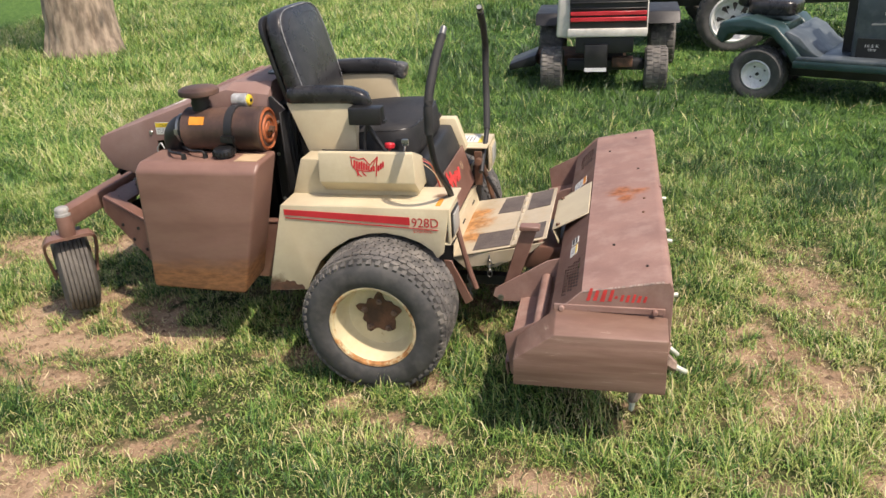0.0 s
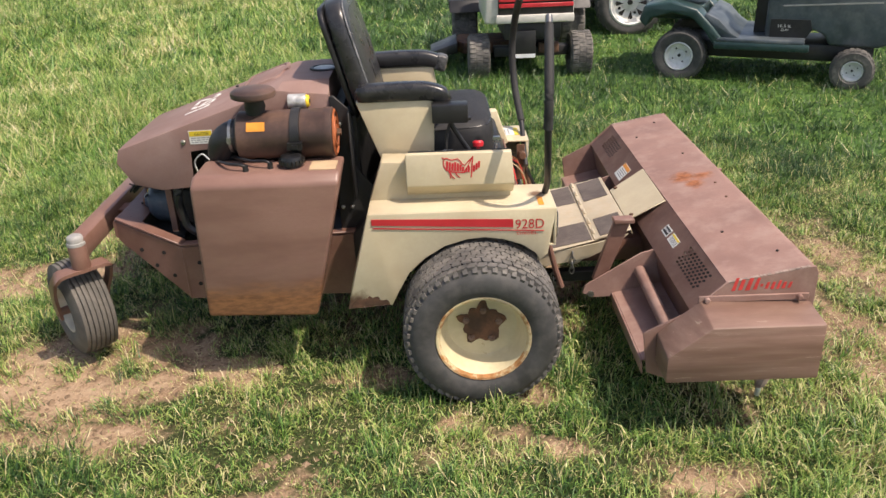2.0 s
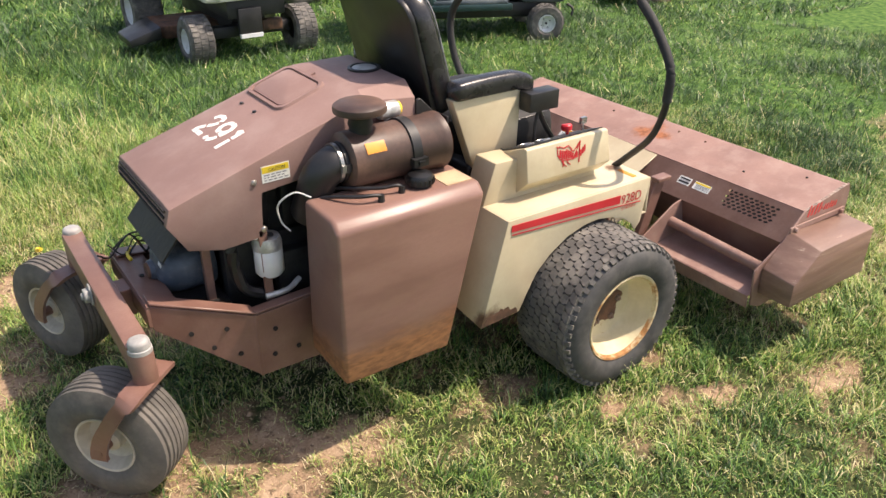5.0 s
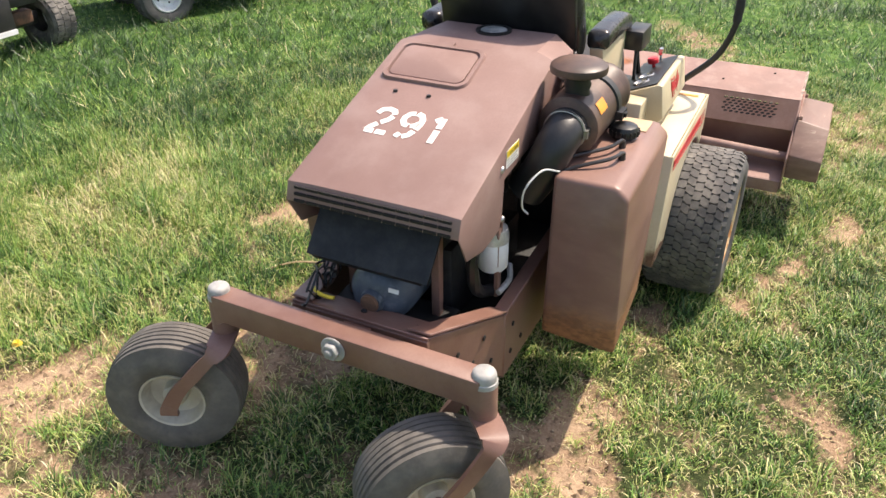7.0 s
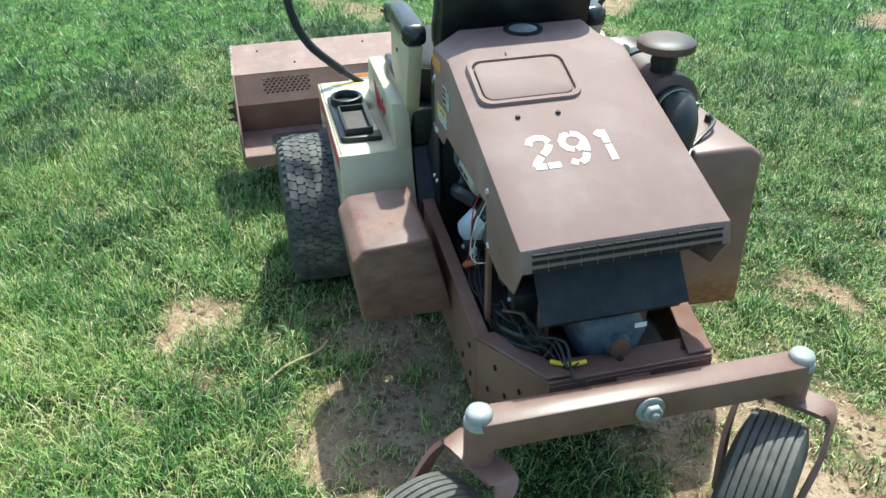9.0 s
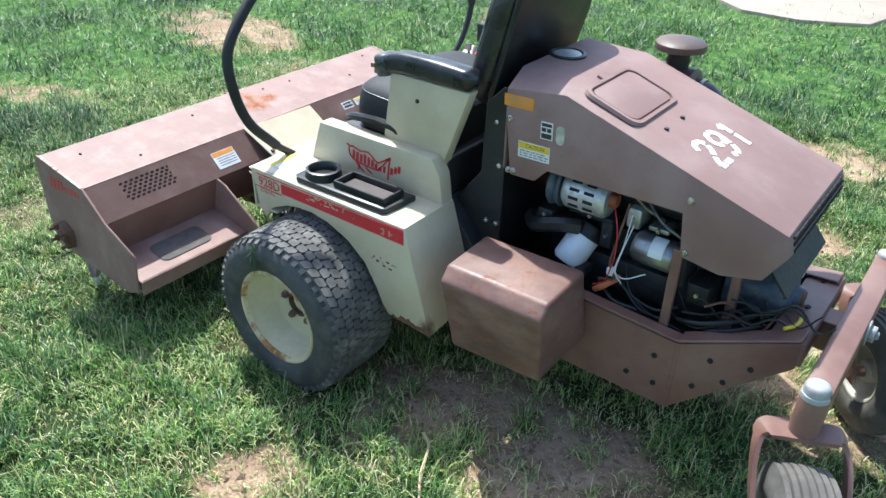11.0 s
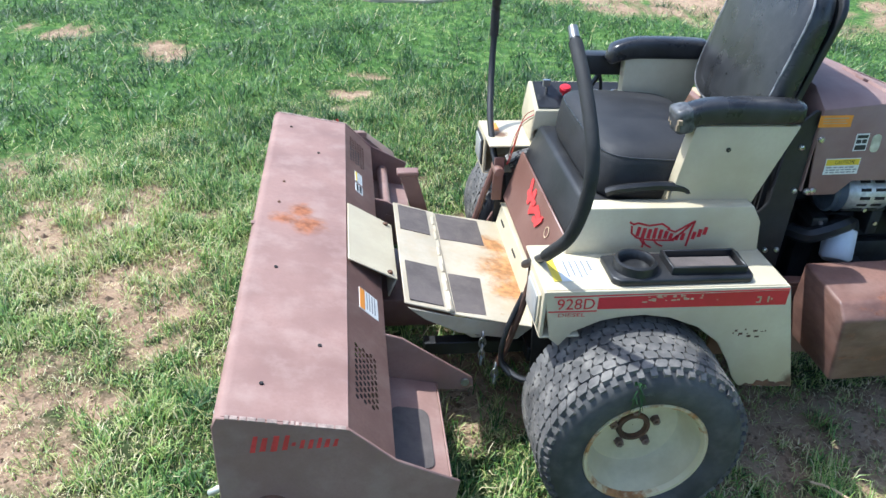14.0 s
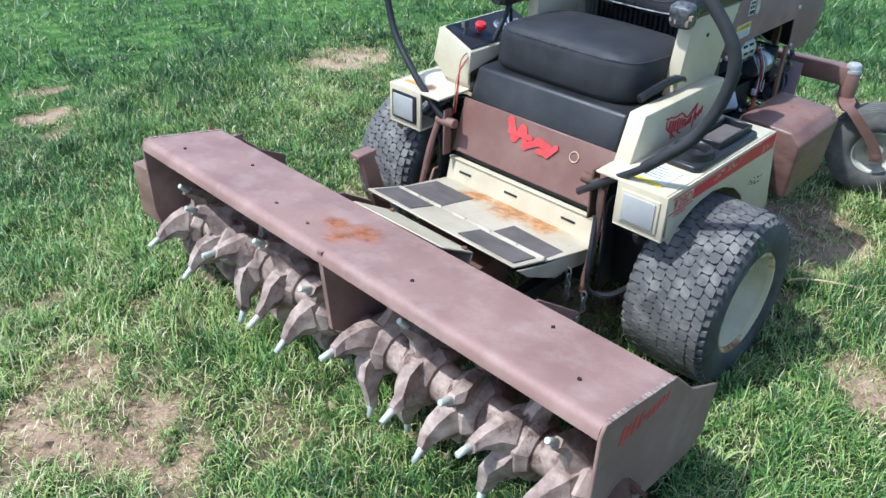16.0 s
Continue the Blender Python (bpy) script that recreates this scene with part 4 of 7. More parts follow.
for pts, r, mt, lab in (([(-0.70, 0.20, 0.60), (-0.66, 0.225, 0.605), (-0.61, 0.23, 0.590), (-0.565, 0.22, 0.572), (-0.53, 0.18, 0.57)], 0.024, black_plastic, "black coolant hose"),
                        ([(-0.84, 0.20, 0.72), (-0.84, 0.25, 0.63), (-0.83, 0.252, 0.55), (-0.85, 0.255, 0.51), (-0.80, 0.25, 0.49)], 0.0035, rusty, "red-brown wire"),
                        ([(-0.86, 0.20, 0.66), (-0.855, 0.245, 0.59), (-0.848, 0.252, 0.53), (-0.87, 0.25, 0.50)], 0.0018, paper, "thin white wire"),
                        ([(-0.86, 0.235, 0.51), (-0.82, 0.265, 0.478), (-0.80, 0.262, 0.46)], 0.009, orange_rust, "copper battery cable"),
                        ([(-0.85, 0.24, 0.50), (-0.92, 0.25, 0.47), (-0.98, 0.25, 0.46), (-1.03, 0.23, 0.48)], 0.004, black_plastic, "black cable"),
                        ([(-0.86, 0.23, 0.49), (-0.94, 0.255, 0.445), (-1.02, 0.25, 0.44)], 0.0045, black_plastic, "black cable"),
                        ([(-1.04, 0.24, 0.45), (-1.10, 0.25, 0.47), (-1.17, 0.22, 0.49), (-1.22, 0.18, 0.51)], 0.007, black_plastic, "black cable"),
                        ([(-0.80, 0.21, 0.71), (-0.835, 0.25, 0.66), (-0.842, 0.258, 0.58), (-0.825, 0.262, 0.50), (-0.79, 0.26, 0.47)], 0.0018, red, "thin red wire"),
                        ([(-0.86, 0.22, 0.70), (-0.862, 0.255, 0.62), (-0.85, 0.262, 0.545), (-0.88, 0.26, 0.525), (-0.93, 0.24, 0.55)], 0.0014, paper, "thin white wire"),
                        ([(-0.87, 0.24, 0.56), (-0.90, 0.262, 0.50), (-0.96, 0.265, 0.455), (-1.06, 0.262, 0.435)], 0.0016, engine_dark, "thin dark wire"),
                        ([(-0.80, 0.24, 0.48), (-0.86, 0.268, 0.452), (-0.93, 0.262, 0.446)], 0.005, black_plastic, "black cable"),
                        ([(-1.10, 0.20, 0.46), (-1.15, 0.22, 0.50), (-1.20, 0.19, 0.53), (-1.25, 0.17, 0.51)], 0.0016, engine_dark, "thin dark wire"),
                        ([(-1.12, 0.24, 0.45), (-1.18, 0.235, 0.475), (-1.24, 0.20, 0.50)], 0.005, engine_dark, "dark pipe"),
                        ([(-1.05, -0.14, 0.70), (-1.09, -0.17, 0.60), (-1.07, -0.18, 0.48), (-1.0, -0.2, 0.44)], 0.018, black_plastic, "black hose"),
                        ([(-0.90, -0.21, 0.47), (-0.95, -0.23, 0.455), (-1.02, -0.225, 0.45)], 0.009, alu, "pale fuel pipe")):
    k = bmesh.new()
    tube(k, pts, r, 8, 5)
    part("hose" if r > 0.015 else "cable", k, mt, mower, lab)
k = bmesh.new()
tube(k, [(-1.295, 0.196, 0.513), (-1.312, 0.172, 0.514), (-1.318, 0.145, 0.514), (-1.316, 0.118, 0.514)], 0.0055, 8, 4)
part("yellow_tag", k, yellow, mower, "yellow wire connector")
k = bmesh.new()
box(k, (-0.845, 0.24, 0.515), (-0.825, 0.26, 0.54))
part("plug", bevel(k, 0.003, 1), paper, mower, "white wire connector")

# brackets, castings and pipes in the engine bay
for lo, hi, mt in (((-0.80, 0.150, 0.640), (-0.66, 0.205, 0.655), engine_dark), ((-0.80, 0.120, 0.560), (-0.765, 0.200, 0.640), engine_dark), ((-0.87, 0.10, 0.640), (-0.83, 0.185, 0.700), alu),
                   ((-1.03, 0.12, 0.540), (-0.99, 0.23, 0.66), engine_dark), ((-0.96, 0.10, 0.660), (-0.90, 0.20, 0.675), rod_steel), ((-0.755, 0.19, 0.470), (-0.72, 0.25, 0.495), engine_dark),
                   ((-1.10, 0.10, 0.50), (-1.04, 0.22, 0.56), engine_dark), ((-0.62, 0.10, 0.60), (-0.57, 0.22, 0.63), engine_dark)):
    k = bmesh.new()
    box(k, lo, hi)
    br = part("bracket", bevel(k, 0.006, 2), mt, mower, "small engine bracket")
    k = bmesh.new()
    cyl(k, ((lo[0] + hi[0]) / 2, hi[1] - 0.002, (lo[2] + hi[2]) / 2), ((lo[0] + hi[0]) / 2, hi[1] + 0.007, (lo[2] + hi[2]) / 2), 0.007, 0.006, 6)
    part("bolt", k, steel, br)
for pts, r in (([(-0.78, 0.10, 0.79), (-0.80, 0.17, 0.77), (-0.88, 0.19, 0.72), (-0.93, 0.16, 0.68)], 0.005), ([(-0.84, 0.09, 0.80), (-0.86, 0.16, 0.76), (-0.93, 0.20, 0.70), (-1.02, 0.20, 0.66)], 0.004)):
    k = bmesh.new()
    tube(k, pts, r, 8, 5)
    part("pipe", k, rod_steel, mower, "dull steel fuel pipe")

# loose wiring along the edge of the engine bay
wr_ = random.Random(31)
for i in range(9):
    x0 = -0.98 - 0.03 * i
    pts = [(x0 - 0.045 * j + wr_.uniform(-0.015, 0.015), 0.245 - max(0, -1.075 - (x0 - 0.045 * j)) * 0.24 + wr_.uniform(-0.025, 0.012), 0.470 + 0.008 * i + wr_.uniform(-0.03, 0.05)) for j in range(5)]
    k = bmesh.new()
    tube(k, pts, wr_.choice((0.0016, 0.0022, 0.0034)), 6, 5)
    part("cable", k, (black_plastic, engine_dark, engine_dark, black_plastic, rusty)[i % 5], mower, "tangled thin cable")

# radiator and black shrouds between seat and hood
k = bmesh.new()
box(k, (-0.445, -0.215, 0.36), (-0.395, 0.245, 0.90))
rad = part("radiator", bevel(k, 0.004), black_paint, mower, "black finned radiator screen")
for i in range(22):
    y = -0.20 + i * 0.020
    k = bmesh.new()
    box(k, (-0.396, y, 0.50), (-0.383, y + 0.008, 0.89))
    part("fin", k, black_paint, rad)
k = bmesh.new()
for y in (-0.228, 0.250):
    prism(k, [(-0.47, 0.38), (-0.30, 0.38), (-0.28, 0.56), (-0.39, 0.70), (-0.40, 0.92), (-0.455, 0.975), (-0.47, 0.97)], "y", y, y + 0.010)
box(k, (-0.465, -0.225, 0.90), (-0.425, 0.252, 0.93))
part("side_shroud", bevel(k, 0.003, 1), black_paint, mower, "black steel side shroud")
k = bmesh.new()
box(k, (-0.402, -0.298, 0.600), (-0.396, -0.229, 0.925))
part("end_panel", bevel(k, 0.002, 1), black_paint, mower, "black panel closing the radiator's end")
for y, s in ((0.262, 1), (-0.230, -1)):
    for x, z in ((-0.455, 0.74), (-0.455, 0.55), (-0.42, 0.55), (-0.44, 0.87)):
        k = bmesh.new()
        lathe(k, [(0.001, 0.006), (0.007, 0.004), (0.008, -0.002)], (x, y, z), (0, s, 0), 10)
        part("shroud_bolt", k, steel, mower)

# body: floor tub
k = bmesh.new()
prism(k, [(-0.42, 0.30), (0.20, 0.30), (0.23, 0.44), (0.19, 0.60), (-0.30, 0.60), (-0.42, 0.46)], "y", -0.295, 0.310)
part("tub", bevel(k, 0.006), black_paint, mower, "black inner body")


def fender(s, yo, yi, zt, arch):
    """A cream fender: outer side plate with the wheel arch, top plate, sloping rear plate and lamp front."""
    k = bmesh.new()
    side = [(0.305, zt), (-0.335, zt), (-0.430, 0.278), (-0.270, 0.290)] + arch + [(0.278, 0.470)]
    prism(k, side, "y", yo, yo - s * 0.008)
    box(k, (-0.332, yi, zt - 0.008), (0.305, yo - s * 0.009, zt))
    sheet(k, [(-0.335, yo, zt), (-0.430, yo, 0.278), (-0.430, yi, 0.30), (-0.335, yi, zt)][::s], 0.008)
    return part("fender", bevel(k, 0.005, 2), body_cream, mower, "cream painted steel fender with scuffs and rust")


arch = [(-0.243, 0.345), (-0.203, 0.415), (-0.148, 0.468), (-0.077, 0.512), (0.0, 0.535), (0.06, 0.540), (0.125, 0.530), (0.19, 0.507), (0.235, 0.475), (0.252, 0.446)]
fR = fender(-1, -0.537, -0.300, 0.640, arch)
arch_left = [(-0.247, 0.318), (-0.222, 0.370), (-0.178, 0.440), (-0.112, 0.492), (-0.030, 0.525), (0.040, 0.536), (0.100, 0.532), (0.150, 0.522), (0.220, 0.490), (0.252, 0.446)]
fL = fender(1, 0.547, 0.315, 0.613, arch_left)


def lamp_front(s, yo, yi, zt, parent):
    ya, yb = min(yo, yi), max(yo, yi)
    k = bmesh.new()
    box(k, (0.296, ya, zt - 0.135), (0.306, yb, zt - 0.001))
    box(k, (0.20, ya, zt - 0.140), (0.306, yb, zt - 0.132))
    lamp = part("headlight", bevel(k, 0.004), cream, parent, "rectangular headlight in a cream housing")
    k = bmesh.new()
    box(k, (0.305, ya + 0.018, zt - 0.118), (0.312, yb - 0.018, zt - 0.020))
    part("bezel", bevel(k, 0.004), black_plastic if s < 0 else cream, lamp, "black headlight bezel" if s < 0 else "cream headlight bezel")
    k = bmesh.new()
    box(k, (0.310, ya + 0.028, zt - 0.109), (0.3165, yb - 0.028, zt - 0.029))
    part("lens", bevel(k, 0.003), lens, lamp, "dusty grey headlight lens")


lamp_front(-1, -0.537, -0.385, 0.640, fR)
lamp_front(1, 0.547, 0.390, 0.613, fL)


def stripe(s, y, parent, rows, nums):
    k = bmesh.new()
    for (xa, za, zb), (xc, zc, zd) in rows:
        sheet(k, [(xa, y + s * 0.0015, zb), (xc, y + s * 0.0015, zd), (xc, y + s * 0.0015, zc), (xa, y + s * 0.0015, za)][::-s], 0.0015)
    part("stripe", k, red, parent, "red decal stripe")
    x, z, w, h = nums
    lettering("model_number", "928D", basis((x, y + s * 0.0006, z), (-s, 0, 0), (0, 0, 1)), w, h, red, parent, 0.001, "red model number")
    lettering("diesel_word", "DIESEL", basis((x - s * 0.006, y + s * 0.0006, z - 0.022), (-s, 0, 0), (0, 0, 1)), w * 0.72, 0.011, red_spray, parent, 0.001, "small red lettering")


stripe(-1, -0.537, fR, [((-0.323, 0.601, 0.623), (0.158, 0.576, 0.606)), ((-0.320, 0.588, 0.592), (0.262, 0.558, 0.561))], (0.165, 0.569, 0.098, 0.035))
stripe(1, 0.547, fL, [((0.166, 0.560, 0.594), (-0.333, 0.558, 0.602)), ((0.290, 0.553, 0.556), (0.166, 0.553, 0.556)), ((0.280, 0.597, 0.600), (-0.333, 0.604, 0.607))], (0.270, 0.561, 0.096, 0.032))
k = bmesh.new()
r_ = random.Random(8)
for i in range(22):
    x, w_, h_ = 0.045 - 0.195 * r_.random(), r_.uniform(0.003, 0.013), r_.uniform(0.002, 0.007)
    z = 0.577 + r_.choice((0.000, 0.004, 0.012)) + r_.uniform(0, 0.004)
    box(k, (x, 0.5485, z), (x + w_, 0.5495, z + h_))
for x, z, w_, h_ in ((-0.262, 0.566, 0.012, 0.004), (-0.262, 0.570, 0.004, 0.014), (-0.262, 0.582, 0.012, 0.004), (-0.284, 0.568, 0.005, 0.018), (-0.292, 0.574, 0.004, 0.006)):
    box(k, (x, 0.5485, z), (x + w_, 0.5495, z + h_))
tagged(part("worn_lettering", k, tan_label, fL, "worn pale lettering in the stripe"), kind="stuff")
k = bmesh.new()
for i in range(12):
    x, z = -0.215 - i * 0.008, 0.468 + 0.010 * math.sin(i * 1.9) + r_.uniform(-0.004, 0.004)
    box(k, (x, 0.5472, z), (x + r_.uniform(0.003, 0.012), 0.5482, z + r_.uniform(0.002, 0.007)))
part("paint_chips", k, rusty, fL, "dark scratched paint chips")

# rust-eaten lower corners of the fenders
for yq, sg, par in ((-0.537, -1, fR), (0.547, 1, fL)):
    k = bmesh.new()
    rr_ = random.Random(8)
    lo_, hi_ = [], []
    for i in range(15):
        x = -0.420 + 0.0100 * i
        lo_.append((x, 0.283 + 0.004 * (x > -0.36) + rr_.uniform(0, 0.005)))
        hi_.append((x + rr_.uniform(-0.003, 0.003), 0.283 + (0.040 if sg < 0 else 0.020) * math.sin(math.pi * (i + 1) / 17) ** 0.6 + rr_.uniform(-0.006, 0.008)))
    prism(k, lo_ + hi_[::-1], "y", yq - sg * 0.001, yq + sg * 0.0012)
    part("rust_patch", k, rusty, par, "flaked dark rust patch")


def scribble(m, w, h, mat, parent, seed, label):
    """A plain emblem in strokes: a long low body, bent hind legs, feelers and short feet."""
    thin = 0.0024 if w > 0.2 else 0.0017
    pts = [([(0.0, 1.0), (0.05, 0.92), (0.10, 0.97), (0.24, 0.87), (0.40, 0.93), (0.50, 0.76)], 1), ([(0.03, 0.86), (0.04, 0.62), (0.11, 0.46), (0.24, 0.38), (0.44, 0.35), (0.58, 0.34)], 1),
           ([(0.48, 0.74), (0.58, 0.64), (0.70, 0.84), (0.80, 1.0)], 1), ([(0.80, 1.0), (0.77, 0.62), (0.75, 0.14)], 1.2), ([(0.56, 0.36), (0.66, 0.60), (0.77, 0.93)], 1),
           ([(0.20, 0.36), (0.24, 0.20), (0.31, 0.10)], 1), ([(0.16, 0.40), (0.21, 0.24), (0.20, 0.12)], 1), ([(0.34, 0.34), (0.38, 0.22), (0.45, 0.14)], 1)]
    pts += [([(x, a), (x + 0.012, b)], 2.0) for x, a, b in ((0.115, 0.52, 0.82), (0.185, 0.46, 0.78), (0.255, 0.44, 0.74), (0.325, 0.43, 0.78), (0.395, 0.42, 0.72), (0.465, 0.42, 0.66), (0.530, 0.40, 0.58), (0.61, 0.36, 0.50), (0.68, 0.36, 0.58), (0.815, 0.38, 0.62), (0.885, 0.46, 0.70), (0.95, 0.54, 0.78))]
    for p, fat in pts:
        k = bmesh.new()
        for (x0, y0), (x1, y1) in zip(p, p[1:]):
            a, b = Vector((x0 * w, y0 * h, 0)), Vector((x1 * w, y1 * h, 0))
            d = (b - a).normalized()
            nn = Vector((-d.y, d.x, 0)) * thin * fat
            q = [a - nn - d * 0.001, b - nn + d * 0.001, b + nn + d * 0.001, a + nn - d * 0.001]
            hull_quads(k, [m @ v for v in q], [m @ (v + Vector((0, 0, 0.0012))) for v in q])
        part("emblem_stroke", k, mat, parent, label)


# right console
k = bmesh.new()
prism(k, [(-0.335, 0.638), (0.160, 0.638), (0.165, 0.70), (-0.20, 0.775), (-0.288, 0.778)], "y", -0.300, -0.405)
cb_ = part("console_base", bevel(k, 0.004), cream, mower, "cream console base")
k = bmesh.new()
loop = [(-0.300, 0.764), (-0.432, 0.818), (-0.447, 0.816), (-0.462, 0.706), (-0.408, 0.656), (-0.300, 0.656)]
hull_quads(k, [(-0.200, y, z) for y, z in loop], [(0.160 if z > 0.75 else 0.170, y, z) for y, z in loop])
con = part("console", bevel(k, 0.004), cream, mower, "cream sheet steel control console")
k = bmesh.new()
sheet(k, [(-0.190, -0.428, 0.8185), (0.150, -0.428, 0.8185), (0.150, -0.308, 0.7694), (-0.190, -0.308, 0.7694)][::-1], 0.003)
part("control_panel", k, black_plastic, con, "black control panel")
for x in (-0.13, -0.06):
    k = bmesh.new()
    lathe(k, [(0.001, 0.004), (0.022, 0.004), (0.024, 0.008), (0.028, 0.006), (0.028, -0.004)], (x, -0.365, 0.7925), (0, 0.41, 1), 26)
    part("gauge", k, steel, con, "round gauge in a steel bezel")
k = bmesh.new()
lathe(k, [(0.006, -0.01), (0.006, 0.018), (0.018, 0.020), (0.020, 0.034), (0.016, 0.040), (0.001, 0.041)], (0.052, -0.365, 0.790), (0, 0.25, 1), 20)
part("red_knob", k, red_plastic, con, "red pull knob")
k = bmesh.new()
cyl(k, (0.110, -0.375, 0.790), (0.115, -0.370, 0.832), 0.005, 0.004, 8)
box(k, (0.103, -0.376, 0.824), (0.127, -0.364, 0.846))
part("key", k, steel, con, "bright ignition key")
k = bmesh.new()
tube(k, [(-0.06, -0.322, 0.765), (-0.055, -0.318, 0.84), (-0.04, -0.315, 0.895)], 0.006, 8, 4)
box(k, (-0.045, -0.325, 0.893), (0.030, -0.300, 0.903))
part("throttle_lever", k, black_paint, con, "black throttle lever")
k = bmesh.new()
bars(k, basis((-0.05, -0.415, 0.8135), (1, 0, 0), (0, 1, -0.409)), [(0.0, 0.008, 0.05, 0.010), (0.12, 0.03, 0.06, 0.006), (0.12, 0.045, 0.05, 0.004), (0.13, 0.075, 0.05, 0.008), (0.0, 0.09, 0.03, 0.006)])
part("panel_marks", k, red, con, "red panel markings")
scribble(basis((-0.075, -0.4605, 0.722), (1, 0, 0), (0, 0.136, 1)), 0.130, 0.082, red, con, 1, "red insect emblem")

# left console plate and cup tray
k = bmesh.new()
loop = [(0.215, 0.605), (0.165, 0.747), (-0.288, 0.748), (-0.318, 0.700), (-0.345, 0.50), (0.10, 0.50)]
prism(k, loop, "y", 0.312, 0.366)
cl_ = part("console_plate", bevel(k, 0.006), cream, mower, "upright cream side panel")
scribble(basis((0.046, 0.3668, 0.620), (-1, 0, 0), (0, 0, 1)), 0.222, 0.086, red, cl_, 2, "red insect emblem")
k = bmesh.new()
prism(k, [(0.128, 0.405), (-0.255, 0.393), (-0.245, 0.515), (-0.235, 0.528), (0.110, 0.532), (0.128, 0.515)], "z", 0.612, 0.632)
tr = part("cup_tray", bevel(k, 0.006), black_plastic, mower, "black moulded cup and tool tray")
k = bmesh.new()
lathe(k, [(0.040, -0.014), (0.042, 0.006), (0.047, 0.011), (0.055, 0.009), (0.058, -0.014)], (0.055, 0.468, 0.645), (0, 0, 1), 28)
part("cup_ring", k, black_plastic, tr, "raised rim of the round cup recess")
k = bmesh.new()
box(k, (-0.215, 0.430, 0.6325), (-0.042, 0.498, 0.6350))
part("tray_mat", k, grip_pad, tr, "worn grey tray mat")
k = bmesh.new()
for lo, hi in (((-0.222, 0.418), (-0.03, 0.426)), ((-0.222, 0.502), (-0.03, 0.510)), ((-0.228, 0.418), (-0.22, 0.510)), ((-0.035, 0.418), (-0.027, 0.510))):
    box(k, (*lo, 0.629), (*hi, 0.653))
part("tray_rim", bevel(k, 0.002, 1), black_plastic, tr)
k = bmesh.new()
box(k, (0.150, 0.395, 0.6135), (0.255, 0.500, 0.6148))
st_ = part("safety_label", k, paper, fL, "white and yellow safety label")
k = bmesh.new()
box(k, (0.250, 0.392, 0.6135), (0.270, 0.500, 0.6150))
part("label_edge", k, yellow, st_)
k = bmesh.new()
for i in range(5):
    box(k, (0.160 + i * 0.016, 0.405, 0.6148), (0.165 + i * 0.016, 0.405 + r_.uniform(0.05, 0.085), 0.6155))
part("fine_print", k, grey_ink, st_)
k = bmesh.new()
box(k, (0.248, -0.505, 0.6405), (0.266, -0.43, 0.6418))
part("safety_label", k, orange, fR, "thin orange label")

# seat
k = bmesh.new()
prism(k, [(0.190, 0.615), (0.150, 0.725), (-0.30, 0.725), (-0.30, 0.60), (0.17, 0.60)], "y", -0.275, 0.300)
part("seat_base", bevel(k, 0.012, 3), black_paint, mower, "scuffed black seat base")


def pillow(bm, m, sx, sy, sz, crown, p=4.0, taper=0.0, edge=1.0, shape=None):
    """A soft cushion: a superellipse pad with a crowned top. Half sizes sx, sy, sz in the pose m."""
    def sgn(v):
        return 1 if v >= 0 else -1
    rings = []
    prof = [(0.0, -1.0), (0.75, -1.0), (0.93, -0.92), (1.0, -0.6), (1.0, 0.35), (0.985, 0.62), (0.95, 0.82), (0.88, 0.93), (0.75, 0.985), (0.5, 1.0), (0.25, 1.0), (0.0, 1.0)]
    prof = shape or [(r if r in (0, 1) else 1 - (1 - r) * (edge if r > 0.8 else 1), z) for r, z in prof]
    n = 48
    for r, z in prof:
        ring = []
        for k in range(n):
            a = 2 * math.pi * k / n
            ca, sa = math.cos(a), math.sin(a)
            x = sgn(ca) * abs(ca) ** (2 / p) * sx * r
            y = sgn(sa) * abs(sa) ** (2 / p) * sy * r * (1 - taper * (x / sx))
            zz = z * sz + (crown * (1 - (x / sx) ** 2) * (1 - (y / sy) ** 2) if z > 0.3 else 0)
            ring.append(bm.verts.new(m @ Vector((x, y, zz))))
        rings.append(ring)
    for q, w in zip(rings, rings[1:]):
        for k in range(n):
            f = (q[k], q[(k + 1) % n], w[(k + 1) % n], w[k])
            bm.faces.new(f)
    bmesh.ops.remove_doubles(bm, verts=bm.verts, dist=1e-5)
    return bm


def piping(name, m, sx, sy, z, crown, parent, p=4.0, r=0.0035, mat=None):
    k = bmesh.new()
    pts = []
    for i in range(49):
        a = 2 * math.pi * i / 48
        ca, sa = math.cos(a), math.sin(a)
        x, y = math.copysign(abs(ca) ** (2 / p), ca) * sx, math.copysign(abs(sa) ** (2 / p), sa) * sy
        pts.append(m @ Vector((x, y, z)))
    tube(k, pts, r, 6, 1)
    part(name, k, mat or vinyl, parent)


k = bmesh.new()
cm = pose(-0.070, 0.010, 0.788, 0, -3, 0)
pillow(k, cm, 0.192, 0.272, 0.074, 0.020, p=5.5, shape=[(0.0, -1.0), (0.75, -1.0), (0.95, -0.95), (1.0, -0.7), (1.0, -0.1), (0.985, 0.40), (0.965, 0.66), (0.958, 0.69), (0.93, 0.80), (0.86, 0.91), (0.70, 0.98), (0.4, 1.0), (0.2, 1.0), (0.0, 1.0)])
cush = part("seat_cushion", k, seat_cloth, mower, "thick black vinyl seat cushion", 60)
piping("piping", cm, 0.1845, 0.2612, 0.0510, 0.02, cush, 5.5, 0.0026)
k = bmesh.new()
bm_ = basis((-0.385, 0.012, 1.080), (0, 1, 0), (-0.27, 0, 1))
